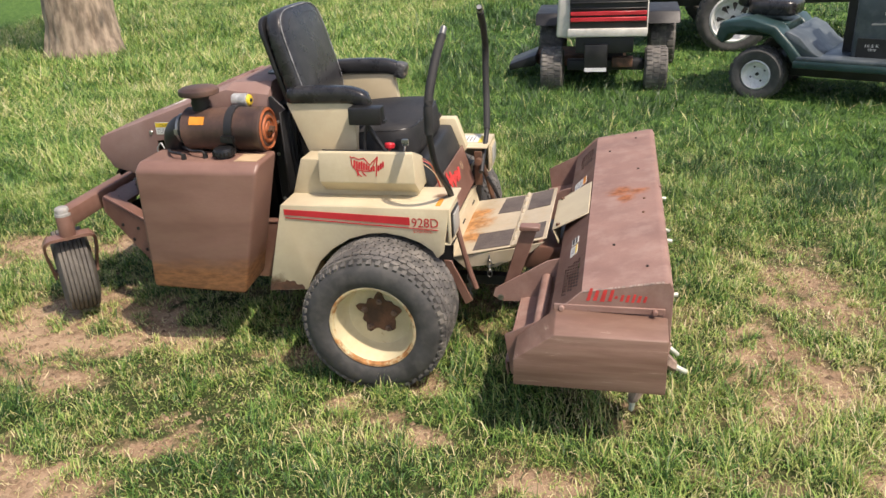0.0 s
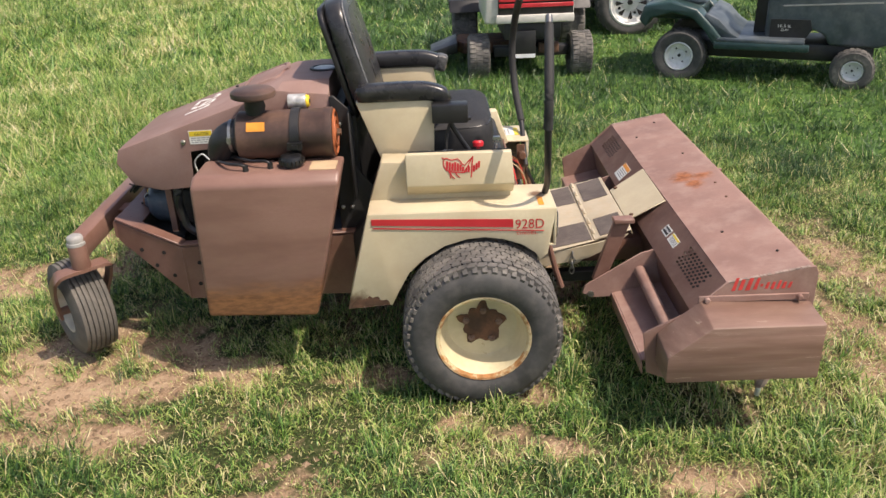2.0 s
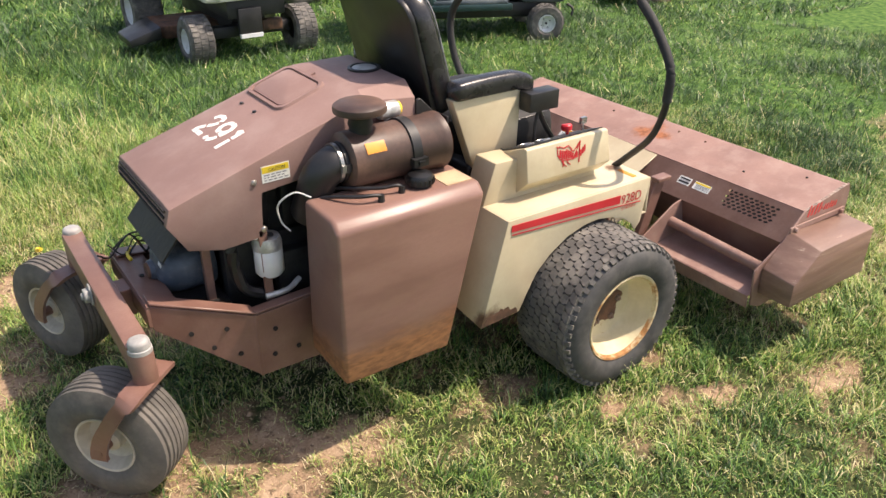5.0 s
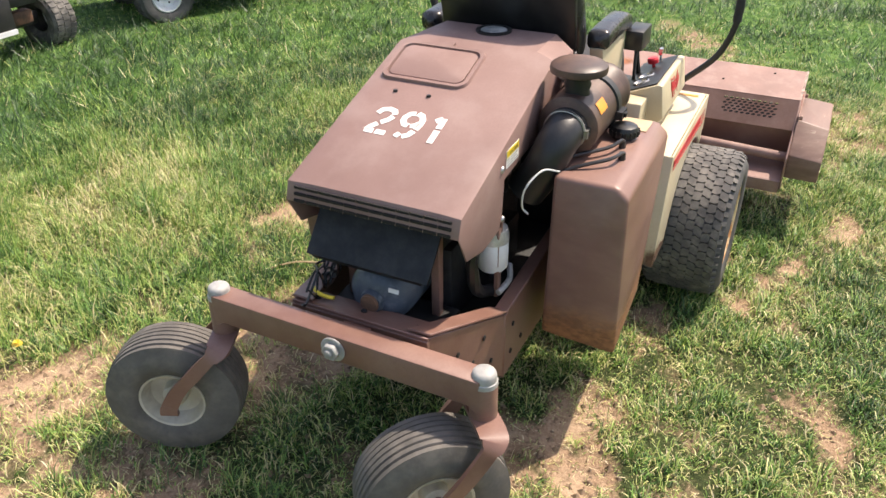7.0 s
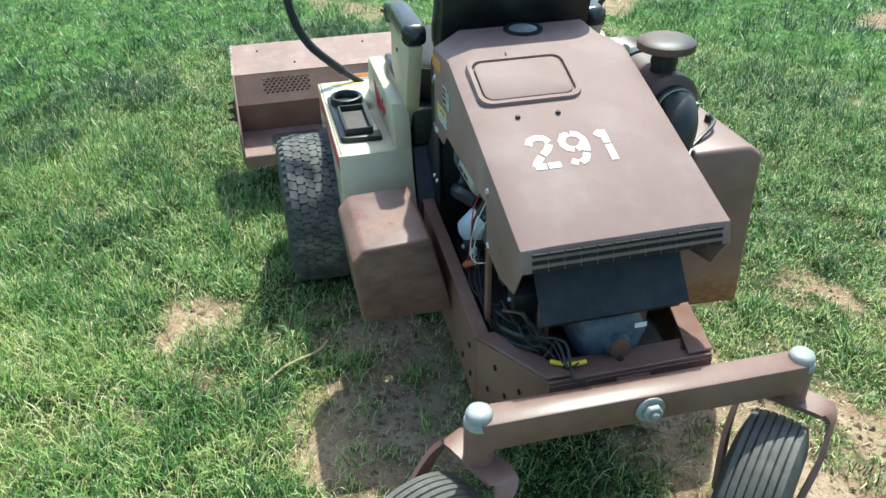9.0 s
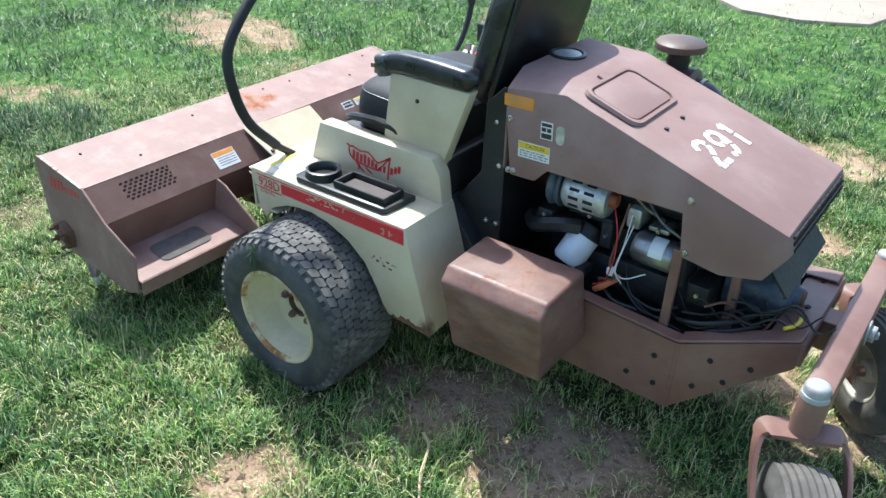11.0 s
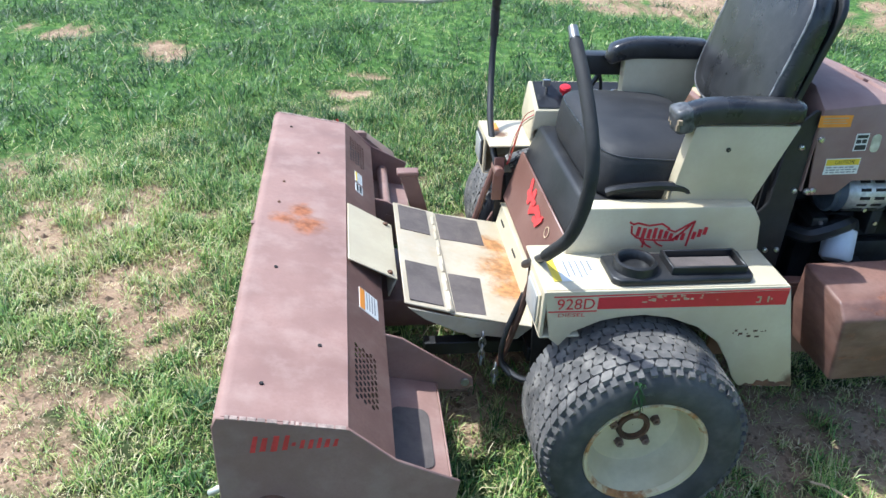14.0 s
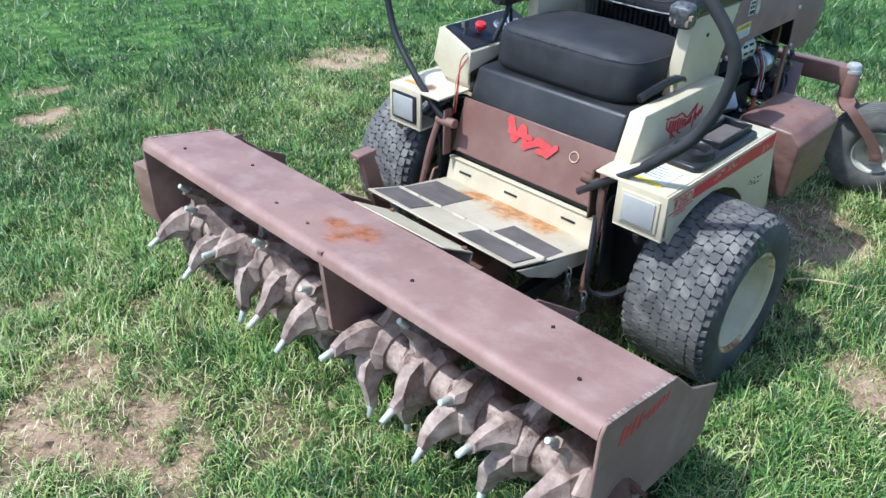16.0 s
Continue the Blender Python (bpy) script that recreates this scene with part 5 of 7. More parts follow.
pillow(k, bm_ @ Matrix.Rotation(math.pi / 2, 4, "Z"), 0.215, 0.228, 0.040, 0.014, p=4.5, taper=0.06)
back = part("backrest", k, vinyl, mower, "glossy black vinyl backrest", 60)
piping("piping", bm_ @ Matrix.Rotation(math.pi / 2, 4, "Z"), 0.205, 0.218, 0.034, 0.01, back, 4.5, 0.003, pale_piping)
piping("seam", bm_ @ Matrix.Rotation(math.pi / 2, 4, "Z"), 0.172, 0.165, 0.0415, 0.01, back, 5.0, 0.0030)
k = bmesh.new()
pm2 = bm_ @ Matrix.Translation((0, 0, -0.045))
prism(k, round_rect(0.222, 0.205, 0.07), "z", -0.012, 0.008)
bmesh.ops.transform(k, matrix=pm2, verts=k.verts)
part("back_shell", bevel(k, 0.006), black_plastic, back, "black backrest shell")
def arm_pad(bm, xf, xr, y, z):
    """A padded armrest: a rounded section swept from the rear, drooping and narrowing at the front end."""
    n, seg = 22, 20
    rings = []
    for i in range(n):
        u = i / (n - 1)
        x = xr + (xf - xr) * u
        e = min(1.0, math.sqrt(max(0.0, 1 - (1 - min(u, 1 - u) / 0.07) ** 2)) if min(u, 1 - u) < 0.07 else 1.0)
        e = max(e, 0.12)
        drop = 0.026 * max(0.0, (u - 0.70) / 0.30) ** 1.8 - 0.004 * math.sin(math.pi * u)
        wide, tall = 0.036 * (1 - 0.10 * u) * e, 0.030 * (1 + 0.10 * math.sin(math.pi * u)) * e
        ring = []
        for j in range(seg):
            a = 2 * math.pi * j / seg
            ca, sa = math.cos(a), math.sin(a)
            ring.append(bm.verts.new((x, y + math.copysign(abs(ca) ** 0.55, ca) * wide, z - drop + math.copysign(abs(sa) ** 0.6, sa) * tall)))
        rings.append(ring)
    for p, q in zip(rings, rings[1:]):
        for j in range(seg):
            bm.faces.new((p[j], p[(j + 1) % seg], q[(j + 1) % seg], q[j]))
    bm.faces.new(rings[0][::-1])
    bm.faces.new(rings[-1])


for y, s in ((-0.262, -1), (0.300, 1)):
    k = bmesh.new()
    xf, xr = (-0.035, -0.375) if s < 0 else (-0.045, -0.395)
    arm_pad(k, xf, xr, y, 0.985)
    arm = part("armrest", k, vinyl, mower, "padded black armrest" if s < 0 else "padded black armrest with a torn front end", 60)
    if s > 0:
        k = bmesh.new()
        for i in range(5):
            b = Vector((xf + r_.uniform(-0.02, 0.004), y + r_.uniform(-0.034, 0.034), 0.965 + r_.uniform(-0.015, 0.02)))
            box(k, b, b + Vector((r_.uniform(0.006, 0.014), r_.uniform(0.004, 0.012), r_.uniform(-0.020, -0.006))))
        part("torn_padding", k, torn_foam, arm, "torn padding and tape")
        k = bmesh.new()
        pillow(k, pose(xf - 0.022, y, 0.968, 0, 14, 0), 0.026, 0.0355, 0.0315, 0.004, p=3.5)
        part("tape", k, tape_grey, arm, "worn grey tape round the front end", 60)
    k = bmesh.new()
    out = [(-0.095, 0.962), (-0.372, 0.962), (-0.262, 0.660), (-0.105, 0.690)] if s < 0 else [(-0.100, 0.955), (-0.385, 0.955), (-0.275, 0.660), (-0.055, 0.665)]
    prism(k, out, "y", y - 0.022, y + 0.022)
    sup = part("armrest_support", bevel(k, 0.005), cream, mower, "cream steel armrest support")
    k = bmesh.new()
    lathe(k, [(0.001, 0.004), (0.006, 0.003), (0.007, -0.001)], (-0.20 if s > 0 else -0.17, y + s * 0.022, 0.89 if s > 0 else 0.76), (0, s, 0), 10)
    part("bolt", k, black_paint, sup)
k = bmesh.new()
tube(k, [(-0.10, 0.305, 0.70), (-0.12, 0.31, 0.765), (-0.05, 0.315, 0.785), (0.06, 0.31, 0.775), (0.10, 0.30, 0.76)], 0.013, 8, 5)
part("seat_belt_stalk", k, black_plastic, mower, "black seat adjusting handle")
k = bmesh.new()
box(k, (-0.105, -0.345, 0.890), (0.020, -0.285, 0.955))
hb = part("switch_box", bevel(k, 0.005), black_plastic, mower, "small black switch box under the armrest")
k = bmesh.new()
tube(k, [(-0.045, -0.315, 0.89), (-0.01, -0.315, 0.83), (0.03, -0.318, 0.768)], 0.009, 8, 4)
part("conduit", k, black_plastic, hb)

# front panel, kick plate and footplate
k = bmesh.new()
sheet(k, [(0.194, -0.290, 0.625), (0.246, -0.290, 0.452), (0.246, 0.315, 0.452), (0.194, 0.315, 0.625)], 0.008)
fp = part("front_panel", bevel(k, 0.003, 1), brown, mower, "brown sloping front panel")
em = basis((0.2245, -0.080, 0.530), (0, 1, 0), (-0.3, 0, 1))
for i, ((x0, y0), (x1, y1), w) in enumerate((((0, 0.085), (0.03, 0.03), 0.026), ((0.03, 0.03), (0.055, 0.075), 0.022), ((0.06, 0.07), (0.075, 0.015), 0.020), ((0.075, 0.02), (0.12, 0.045), 0.022), ((0.12, 0.05), (0.165, 0.04), 0.024),
                             ((0.13, 0.02), (0.17, 0.025), 0.018), ((0.01, 0.05), (0.09, 0.05), 0.016), ((0.165, 0.02), (0.19, 0.05), 0.018))):
    k = bmesh.new()
    a, b = Vector((x0, y0, 0)), Vector((x1, y1, 0))
    d = (b - a).normalized()
    nn = Vector((-d.y, d.x, 0)) * w / 2
    q = [a - nn - d * 0.005, a - d * 0.012, a + nn - d * 0.004, b + nn + d * 0.004, b + d * 0.010, b - nn + d * 0.003]
    hull_quads(k, [em @ v for v in q], [em @ (v + Vector((0, 0, 0.0012 + 0.0004 * i))) for v in q])
    part("emblem_stroke", k, red_spray, fp, "faded red painted emblem")
k = bmesh.new()
lathe(k, [(0.014, 0.0), (0.0145, 0.001), (0.017, 0.001), (0.0175, 0.0)], em @ Vector((0.258, 0.045, 0.0005)), em.to_3x3() @ Vector((0, 0, 1)), 22)
part("round_mark", k, tan_label, fp, "small pale round mark")
k = bmesh.new()
sheet(k, [(0.243, -0.300, 0.425), (0.262, -0.300, 0.345), (0.262, 0.325, 0.345), (0.243, 0.325, 0.425)], 0.006)
box(k, (0.232, -0.300, 0.420), (0.250, 0.325, 0.427))
part("kick_plate", bevel(k, 0.002, 1), cream, mower, "cream slotted kick plate")
for y in (-0.22, -0.02, 0.21):
    k = bmesh.new()
    mm = basis((0.2535, y, 0.386), (0, 1, 0), (-0.23, 0, 1))
    box(k, (-0.026, -0.0032, -0.001), (0.026, 0.0032, 0.0015), mm)
    part("slot", k, hole_black, mower)
k = bmesh.new()
sheet(k, [(0.255, -0.300, 0.342), (0.497, -0.285, 0.393), (0.497, 0.312, 0.388), (0.255, 0.330, 0.342)][::-1], 0.006)
sheet(k, [(0.497, -0.285, 0.3965), (0.628, -0.288, 0.434), (0.628, 0.306, 0.426), (0.497, 0.312, 0.3915)][::-1], 0.006)
prism(k, [(0.255, 0.338), (0.497, 0.384), (0.620, 0.418), (0.57, 0.375), (0.47, 0.325), (0.30, 0.295)], "y", 0.308, 0.314)
prism(k, [(0.255, 0.338), (0.497, 0.388), (0.620, 0.422), (0.57, 0.375), (0.47, 0.325), (0.30, 0.295)], "y", -0.289, -0.283)
foot = part("footplate", bevel(k, 0.002, 1), cream_worn, mower, "cream footplate with orange rust")
k = bmesh.new()
box(k, (0.488, -0.285, 0.394), (0.506, 0.312, 0.402))
for i in range(6):
    y = -0.24 + i * 0.1
    cyl(k, (0.497, y, 0.400), (0.497, y + 0.05, 0.400), 0.007, 0.007, 8)
part("hinge", bevel(k, 0.002, 1), cream_worn, foot, "worn hinge strip")
for xa, xb, ya, yb in ((0.335, 0.482, -0.275, -0.105), (0.515, 0.612, -0.272, -0.110), (0.335, 0.482, 0.105, 0.302), (0.515, 0.612, 0.085, 0.292)):
    def fz(x, y):
        return (0.342 + (x - 0.255) * 0.2105 if x < 0.497 else 0.3965 + (x - 0.497) * 0.286) - (y + 0.29) * 0.0095
    k = bmesh.new()
    sheet(k, [(xa, ya, fz(xa, ya) + 0.006), (xb, ya, fz(xb, ya) + 0.006), (xb, yb, fz(xb, yb) + 0.006), (xa, yb, fz(xa, yb) + 0.006)][::-1], 0.003)
    part("grip_pad", k, grip_pad, foot, "grey worn grit pad")

# chain bracket under each front corner of the footplate
for y, s in ((0.300, 1), (-0.275, -1)):
    k = bmesh.new()
    out = [(0.330, 0.335), (0.470, 0.365), (0.455, 0.318), (0.430, 0.300), (0.395, 0.300), (0.372, 0.318)]
    prism(k, out, "y", y, y + s * 0.006)
    bk_ = part("chain_bracket", bevel(k, 0.002, 1), cream_worn, mower, "small worn cream bracket")
    k = bmesh.new()
    cyl(k, (0.413, y + s * 0.006, 0.322), (0.413, y + s * 0.008, 0.322), 0.013, 0.013, 14)
    part("bracket_hole", k, hole_black, bk_)

# loose wires from the console to the front panel
for pts, mt in (([(0.14, -0.318, 0.765), (0.19, -0.315, 0.74), (0.215, -0.300, 0.66), (0.235, -0.292, 0.58)], orange_rust), ([(0.13, -0.312, 0.762), (0.20, -0.305, 0.72), (0.222, -0.302, 0.64), (0.24, -0.300, 0.57)], red), ([(0.12, -0.310, 0.762), (0.205, -0.312, 0.70), (0.24, -0.296, 0.60)], tan_label)):
    k = bmesh.new()
    tube(k, pts, 0.0019, 6, 5)
    part("cable", k, mt, mower, "thin loose coloured wire")

# steering levers
for s, tip, pts, label in ((-1, (0.285, -0.387, 1.243), [(0.272, -0.300, 0.560), (0.280, -0.345, 0.600), (0.283, -0.440, 0.690), (0.270, -0.545, 0.800), (0.262, -0.592, 0.930), (0.264, -0.585, 1.040), (0.273, -0.500, 1.150), (0.285, -0.387, 1.243)], "bent black steering lever"),
                           (1, (0.275, 0.394, 1.215), [(0.286, 0.256, 0.515), (0.285, 0.340, 0.578), (0.285, 0.450, 0.660), (0.268, 0.565, 0.780), (0.259, 0.617, 0.915), (0.262, 0.610, 1.020), (0.268, 0.520, 1.125), (0.275, 0.394, 1.215)], "bent black steering lever with foam grip")):
    k = bmesh.new()
    tube(k, pts, 0.0115, 12, 6)
    lv = part("steering_lever", k, black_paint, mower, label)
    k = bmesh.new()
    tube(k, pts[2 if s > 0 else 4:-1] + [tuple(Vector(pts[-1]) * 0.75 + Vector(pts[-2]) * 0.25)], 0.0158 if s > 0 else 0.0155, 12, 6)
    part("foam_grip", k, foam, lv, "black foam grip")
    k = bmesh.new()
    cyl(k, Vector(pts[-1]) - (Vector(pts[-1]) - Vector(pts[-2])).normalized() * 0.03, Vector(pts[-1]) + Vector((0, 0, 0.002)), 0.0125, 0.0115, 12)
    part("lever_tip", k, rod_steel, lv, "bare steel lever tip")
    k = bmesh.new()
    cyl(k, (0.272, s * 0.255, 0.560), (0.272, s * 0.335, 0.555), 0.016, 0.016, 14)
    box(k, (0.25, s * 0.292, 0.44), (0.285, s * 0.300, 0.60))
    tube(k, [(0.275, s * 0.33, 0.55), (0.30, s * 0.345, 0.45), (0.33, s * 0.35, 0.33), (0.36, s * 0.355, 0.24)], 0.011, 8, 4)
    part("lever_pivot", bevel(k, 0.002, 1), rusty if s > 0 else brown, lv, "rusty lever pivot and rod")
k = bmesh.new()
tube(k, [(0.35, 0.36, 0.25), (0.30, 0.42, 0.235), (0.20, 0.46, 0.27), (0.12, 0.45, 0.29)], 0.010, 8, 5)
tube(k, [(0.30, 0.335, 0.47), (0.345, 0.36, 0.36), (0.355, 0.372, 0.27), (0.33, 0.40, 0.235)], 0.008, 8, 5)
part("hydraulic_hose", k, black_plastic, mower, "black hydraulic hose")
k = bmesh.new()
for i, (x, y) in enumerate(((0.24, -0.33), (0.24, 0.345))):
    prism(k, [(0.18, 0.20), (0.26, 0.20), (0.275, 0.50), (0.235, 0.52)], "y", y - 0.005, y + 0.005)
box(k, (0.22, -0.28, 0.20), (0.26, 0.30, 0.25))
for y in (-0.20, 0.22):
    box(k, (0.24, y - 0.02, 0.19), (0.56, y + 0.02, 0.235))
part("front_frame", bevel(k, 0.003, 1), black_paint, mower, "dark front frame and lift arms")
k = bmesh.new()
prism(k, [(0.235, 0.36), (0.265, 0.36), (0.345, 0.19), (0.315, 0.17)], "y", -0.365, -0.355)
part("brake_bar", bevel(k, 0.002, 1), brown, mower, "brown flat bar")


def chain(x, y, z, n):
    for i in range(n):
        k = bmesh.new()
        c = Vector((x, y, z - 0.021 * i))
        pts = []
        for j in range(13):
            a = 2 * math.pi * j / 12
            u, v = 0.009 * math.cos(a), 0.016 * math.sin(a)
            pts.append(c + (Vector((u, 0, v)) if i % 2 else Vector((0, u, v))))
        tube(k, pts, 0.0028, 6, 1)
        part("chain_link", k, rod_steel, mower)


chain(0.330, -0.335, 0.30, 6)
chain(0.405, -0.300, 0.345, 4)
chain(0.405, 0.335, 0.325, 5)
chain(0.370, 0.375, 0.245, 3)


# ---- aerator attachment on the front ----
aer = thing("aerator", (0.80, 0, 0), "brown steel aerator attachment with star tines, mounted ahead of the footplate", "aerator")
YL, YR = 0.866, -0.850
k = bmesh.new()
prism(k, [(0.785, 0.502), (1.030, 0.5478), (1.042, 0.5482), (1.052, 0.5440), (1.059, 0.5350), (1.062, 0.5150), (1.056, 0.5150), (1.052, 0.5310), (1.042, 0.5400), (1.030, 0.5405), (0.785, 0.495)], "y", YR, YL)
hous = part("housing", k, till_brown, aer, "pinkish brown housing top with rust patches")
# sloping rear face with two grilled openings
rear_m = basis((0.785, 0, 0.500), (0, 1, 0), (-0.100, 0, -0.098))
SL = 0.140
OPEN = [(-0.775, -0.545), (0.545, 0.755)]
def holed_cell(bm, m, u, v, w, h):
    """One cell of punched sheet: a rectangle round a slanted oval hole."""
    rim = [(0, 0), (0.5, 0), (1, 0), (1, 0.5), (1, 1), (0.5, 1), (0, 1), (0, 0.5)]
    out = [bm.verts.new(m @ Vector((u + w * p, v + h * q, 0))) for p, q in rim]
    ins = []
    for p, q in rim:
        d = math.hypot(p - 0.5, q - 0.5)
        p, q = 0.5 + (p - 0.5) / d * 0.36, 0.5 + (q - 0.5) / d * 0.40
        ins.append(bm.verts.new(m @ Vector((u + w * (p + (q - 0.5) * 0.22), v + h * q, 0))))
    for i in range(8):
        bm.faces.new((out[i], out[(i + 1) % 8], ins[(i + 1) % 8], ins[i]))


def holed_plate(m, us, vs, skip, th):
    """One connected plate on a grid of u and v lines, without the cells in skip."""
    bm = bmesh.new()
    g = [[bm.verts.new(m @ Vector((u, v, 0))) for v in vs] for u in us]
    for i in range(len(us) - 1):
        for j in range(len(vs) - 1):
            if (i, j) not in skip:
                bm.faces.new((g[i][j], g[i + 1][j], g[i + 1][j + 1], g[i][j + 1]))
    bmesh.ops.solidify(bm, geom=bm.faces[:], thickness=th)
    return bm


ys = [YR] + [v for o in OPEN for v in o] + [YL]
k = holed_plate(rear_m, ys, [0, 0.022, 0.098, SL], {(1, 1), (3, 1)}, 0.006)
part("rear_face", k, till_brown, aer, "brown sloping rear face")
for a, b in OPEN:
    k = bmesh.new()
    n, rows_v = 10, 6
    step, dv = (b - a) / n, 0.076 / rows_v
    for j in range(rows_v):
        v0 = 0.022 + dv * j
        x0 = a if j % 2 == 0 else a + step / 2
        for i in range(n if j % 2 == 0 else n - 1):
            holed_cell(k, rear_m, x0 + step * i, v0, step, dv)
        if j % 2:
            for xa in (a, b - step / 2):
                k.faces.new([k.verts.new(rear_m @ Vector(p)) for p in ((xa, v0, 0), (xa + step / 2, v0, 0), (xa + step / 2, v0 + dv, 0), (xa, v0 + dv, 0))])
    bmesh.ops.solidify(k, geom=k.faces[:], thickness=0.004)
    part("vent_grille", k, till_brown, aer, "punched vent grille")
    # Added black sheet: puts the shade behind the punched holes into colour.
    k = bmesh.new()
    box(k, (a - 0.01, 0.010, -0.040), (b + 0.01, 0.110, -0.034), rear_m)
    part("baffle", k, black_paint, aer, "added black sheet for the shade behind the grille")
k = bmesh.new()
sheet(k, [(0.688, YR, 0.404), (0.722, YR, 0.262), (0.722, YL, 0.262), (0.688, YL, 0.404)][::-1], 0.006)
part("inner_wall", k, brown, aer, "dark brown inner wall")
endp = [(1.050, 0.551), (0.782, 0.503), (0.684, 0.408), (0.540, 0.333), (0.560, 0.185), (0.620, 0.160), (1.040, 0.205), (1.062, 0.30), (1.062, 0.525)]
for y, s in ((YL, 1), (YR, -1)):
    k = bmesh.new()
    prism(k, endp, "y", y, y + s * 0.008)
    ep = part("end_plate", bevel(k, 0.002, 1), till_brown, aer, "brown steel end plate with faded red lettering")
    k = bmesh.new()
    em = basis((0.990 if s > 0 else 0.800, y + s * 0.008, 0.452 if s > 0 else 0.475), (-s, 0, 0.02 if s > 0 else 0), (0, 0, 1))
    r_ = random.Random(4)
    x = 0.0
    for w, h, base in ((0.018, 0.044, 0), (0.020, 0.036, 0.002), (0.022, 0.042, 0), (0.018, 0.040, 0.002), (0.014, 0.009, 0.012), (0.015, 0.022, 0.004), (0.016, 0.024, 0.002), (0.014, 0.028, 0.002), (0.017, 0.022, 0.003), (0.014, 0.020, 0.004)):
        qd = [Vector((x, base, 0)), Vector((x + w * 0.62, base, 0)), Vector((x + w * 0.62 + h * 0.22, base + h, 0)), Vector((x + h * 0.22 + w * 0.1, base + h, 0))]
        hull_quads(k, [em @ q for q in qd], [em @ (q + Vector((0, 0, 0.001))) for q in qd])
        x += w + 0.002
    tagged(part("spray_mark", k, red_spray, ep, "faded red lettering reduced to bars"), kind="stuff")
    if s > 0:
        for dx, dz in ((-0.035, 0.02), (0.03, 0.025), (-0.03, -0.03), (0.035, -0.02)):
            k = bmesh.new()
            cyl(k, (0.955 + dx, y + 0.008, 0.275 + dz), (0.955 + dx, y + 0.036, 0.275 + dz), 0.013, 0.012, 6)
            cyl(k, (0.955 + dx, y + 0.02, 0.275 + dz), (0.955 + dx, y + 0.056, 0.275 + dz), 0.006, 0.006, 8)
            part("bearing_bolt", k, rusty, ep)
        k = bmesh.new()
        lathe(k, [(0.001, 0.03), (0.020, 0.03), (0.030, 0.02), (0.045, 0.016), (0.050, 0.0)], (0.955, y + 0.006, 0.275), (0, 1, 0), 24)
        part("bearing", k, rusty, ep, "rusty flange bearing")
# paint chipped off along the end seams: a thin ragged bare strip
for y, s in ((YL, 1), (YR, -1)):
    k = bmesh.new()
    r_ = random.Random(12)
    x = 0.790
    while x < 1.035:
        w = r_.uniform(0.004, 0.020)
        if r_.random() < 0.72:
            z = 0.5032 + (x - 0.785) * 0.187
            d0, d1 = r_.uniform(0.0008, 0.0032), r_.uniform(0.0008, 0.0032)
            hull_quads(k, [(x, y - s * 0.002, z + 0.0006), (x + w, y - s * 0.002, z + w * 0.187 + 0.0006), (x + w, y - s * 0.002, z + w * 0.187 - d1), (x, y - s * 0.002, z - d0)],
                       [(x, y + s * 0.0088, z + 0.0006), (x + w, y + s * 0.0088, z + w * 0.187 + 0.0006), (x + w, y + s * 0.0088, z + w * 0.187 - d1), (x, y + s * 0.0088, z - d0)])
        x += w + r_.uniform(0.0, 0.006)
    tagged(part("chipped_edge", k, chip_steel, aer, "pale chipped paint along the seam"), kind="stuff")
# drive cover box beside the right end
k = bmesh.new()
a = [(1.048, 0.432), (0.708, 0.446), (0.582, 0.334), (0.584, 0.232), (1.048, 0.232)]
b = [(1.048, 0.420), (0.710, 0.420), (0.584, 0.322), (0.584, 0.232), (1.048, 0.232)]
hull_quads(k, [(x, YR - 0.009, z) for x, z in a], [(x, -0.988, z) for x, z in b])
cov = part("drive_cover", bevel(k, 0.004), scratched_brown, aer, "scratched brown drive cover box")
k = bmesh.new()
box(k, (0.700, YR - 0.016, 0.440), (1.040, YR - 0.009, 0.462))
for x in (0.725, 1.01):
    cyl(k, (x, YR - 0.016, 0.451), (x, YR - 0.028, 0.451), 0.010, 0.009, 8)
part("cover_flange", bevel(k, 0.002, 1), till_brown, cov, "bolted flange")
# shelves behind the housing and the round rail
for ya, yb in ((0.412, YL), (YR, -0.392)):
    k = bmesh.new()
    sheet(k, [(0.722, ya, 0.268), (0.545, ya, 0.230), (0.545, yb, 0.230), (0.722, yb, 0.268)][::-1], 0.006)
    sheet(k, [(0.545, ya, 0.2305), (0.552, ya, 0.175), (0.552, yb, 0.175), (0.545, yb, 0.2305)], 0.006)
    part("shelf", bevel(k, 0.002, 1), till_brown, aer, "brown step shelf")
k = bmesh.new()
prism(k, round_rect(0.050, 0.105, 0.025), "z", 0.0, 0.002)
bmesh.ops.transform(k, matrix=basis((0.628, 0.64, 0.2495), (1, 0, 0.215), (0, 1, 0)), verts=k.verts)
part("grip_pad", k, grip_pad, aer, "grey grit pad on the step")
k = bmesh.new()
cyl(k, (0.640, -0.385, 0.318), (0.640, YR, 0.300), 0.021, 0.021, 18)
part("round_rail", k, till_brown, aer, "round brown tube rail")
for y, out in ((0.408, [(0.790, 0.500), (0.722, 0.412), (0.640, 0.385), (0.440, 0.240), (0.436, 0.210), (0.470, 0.200), (0.640, 0.205), (0.72, 0.26)]),
               (-0.392, [(0.790, 0.500), (0.722, 0.412), (0.640, 0.390), (0.440, 0.265), (0.430, 0.232), (0.470, 0.212), (0.640, 0.215), (0.72, 0.26)])):
    k = bmesh.new()
    prism(k, out, "y", y - 0.004, y + 0.004)
    part("hitch_plate", bevel(k, 0.002, 1), till_brown, aer, "brown hitch side plate")
    k = bmesh.new()
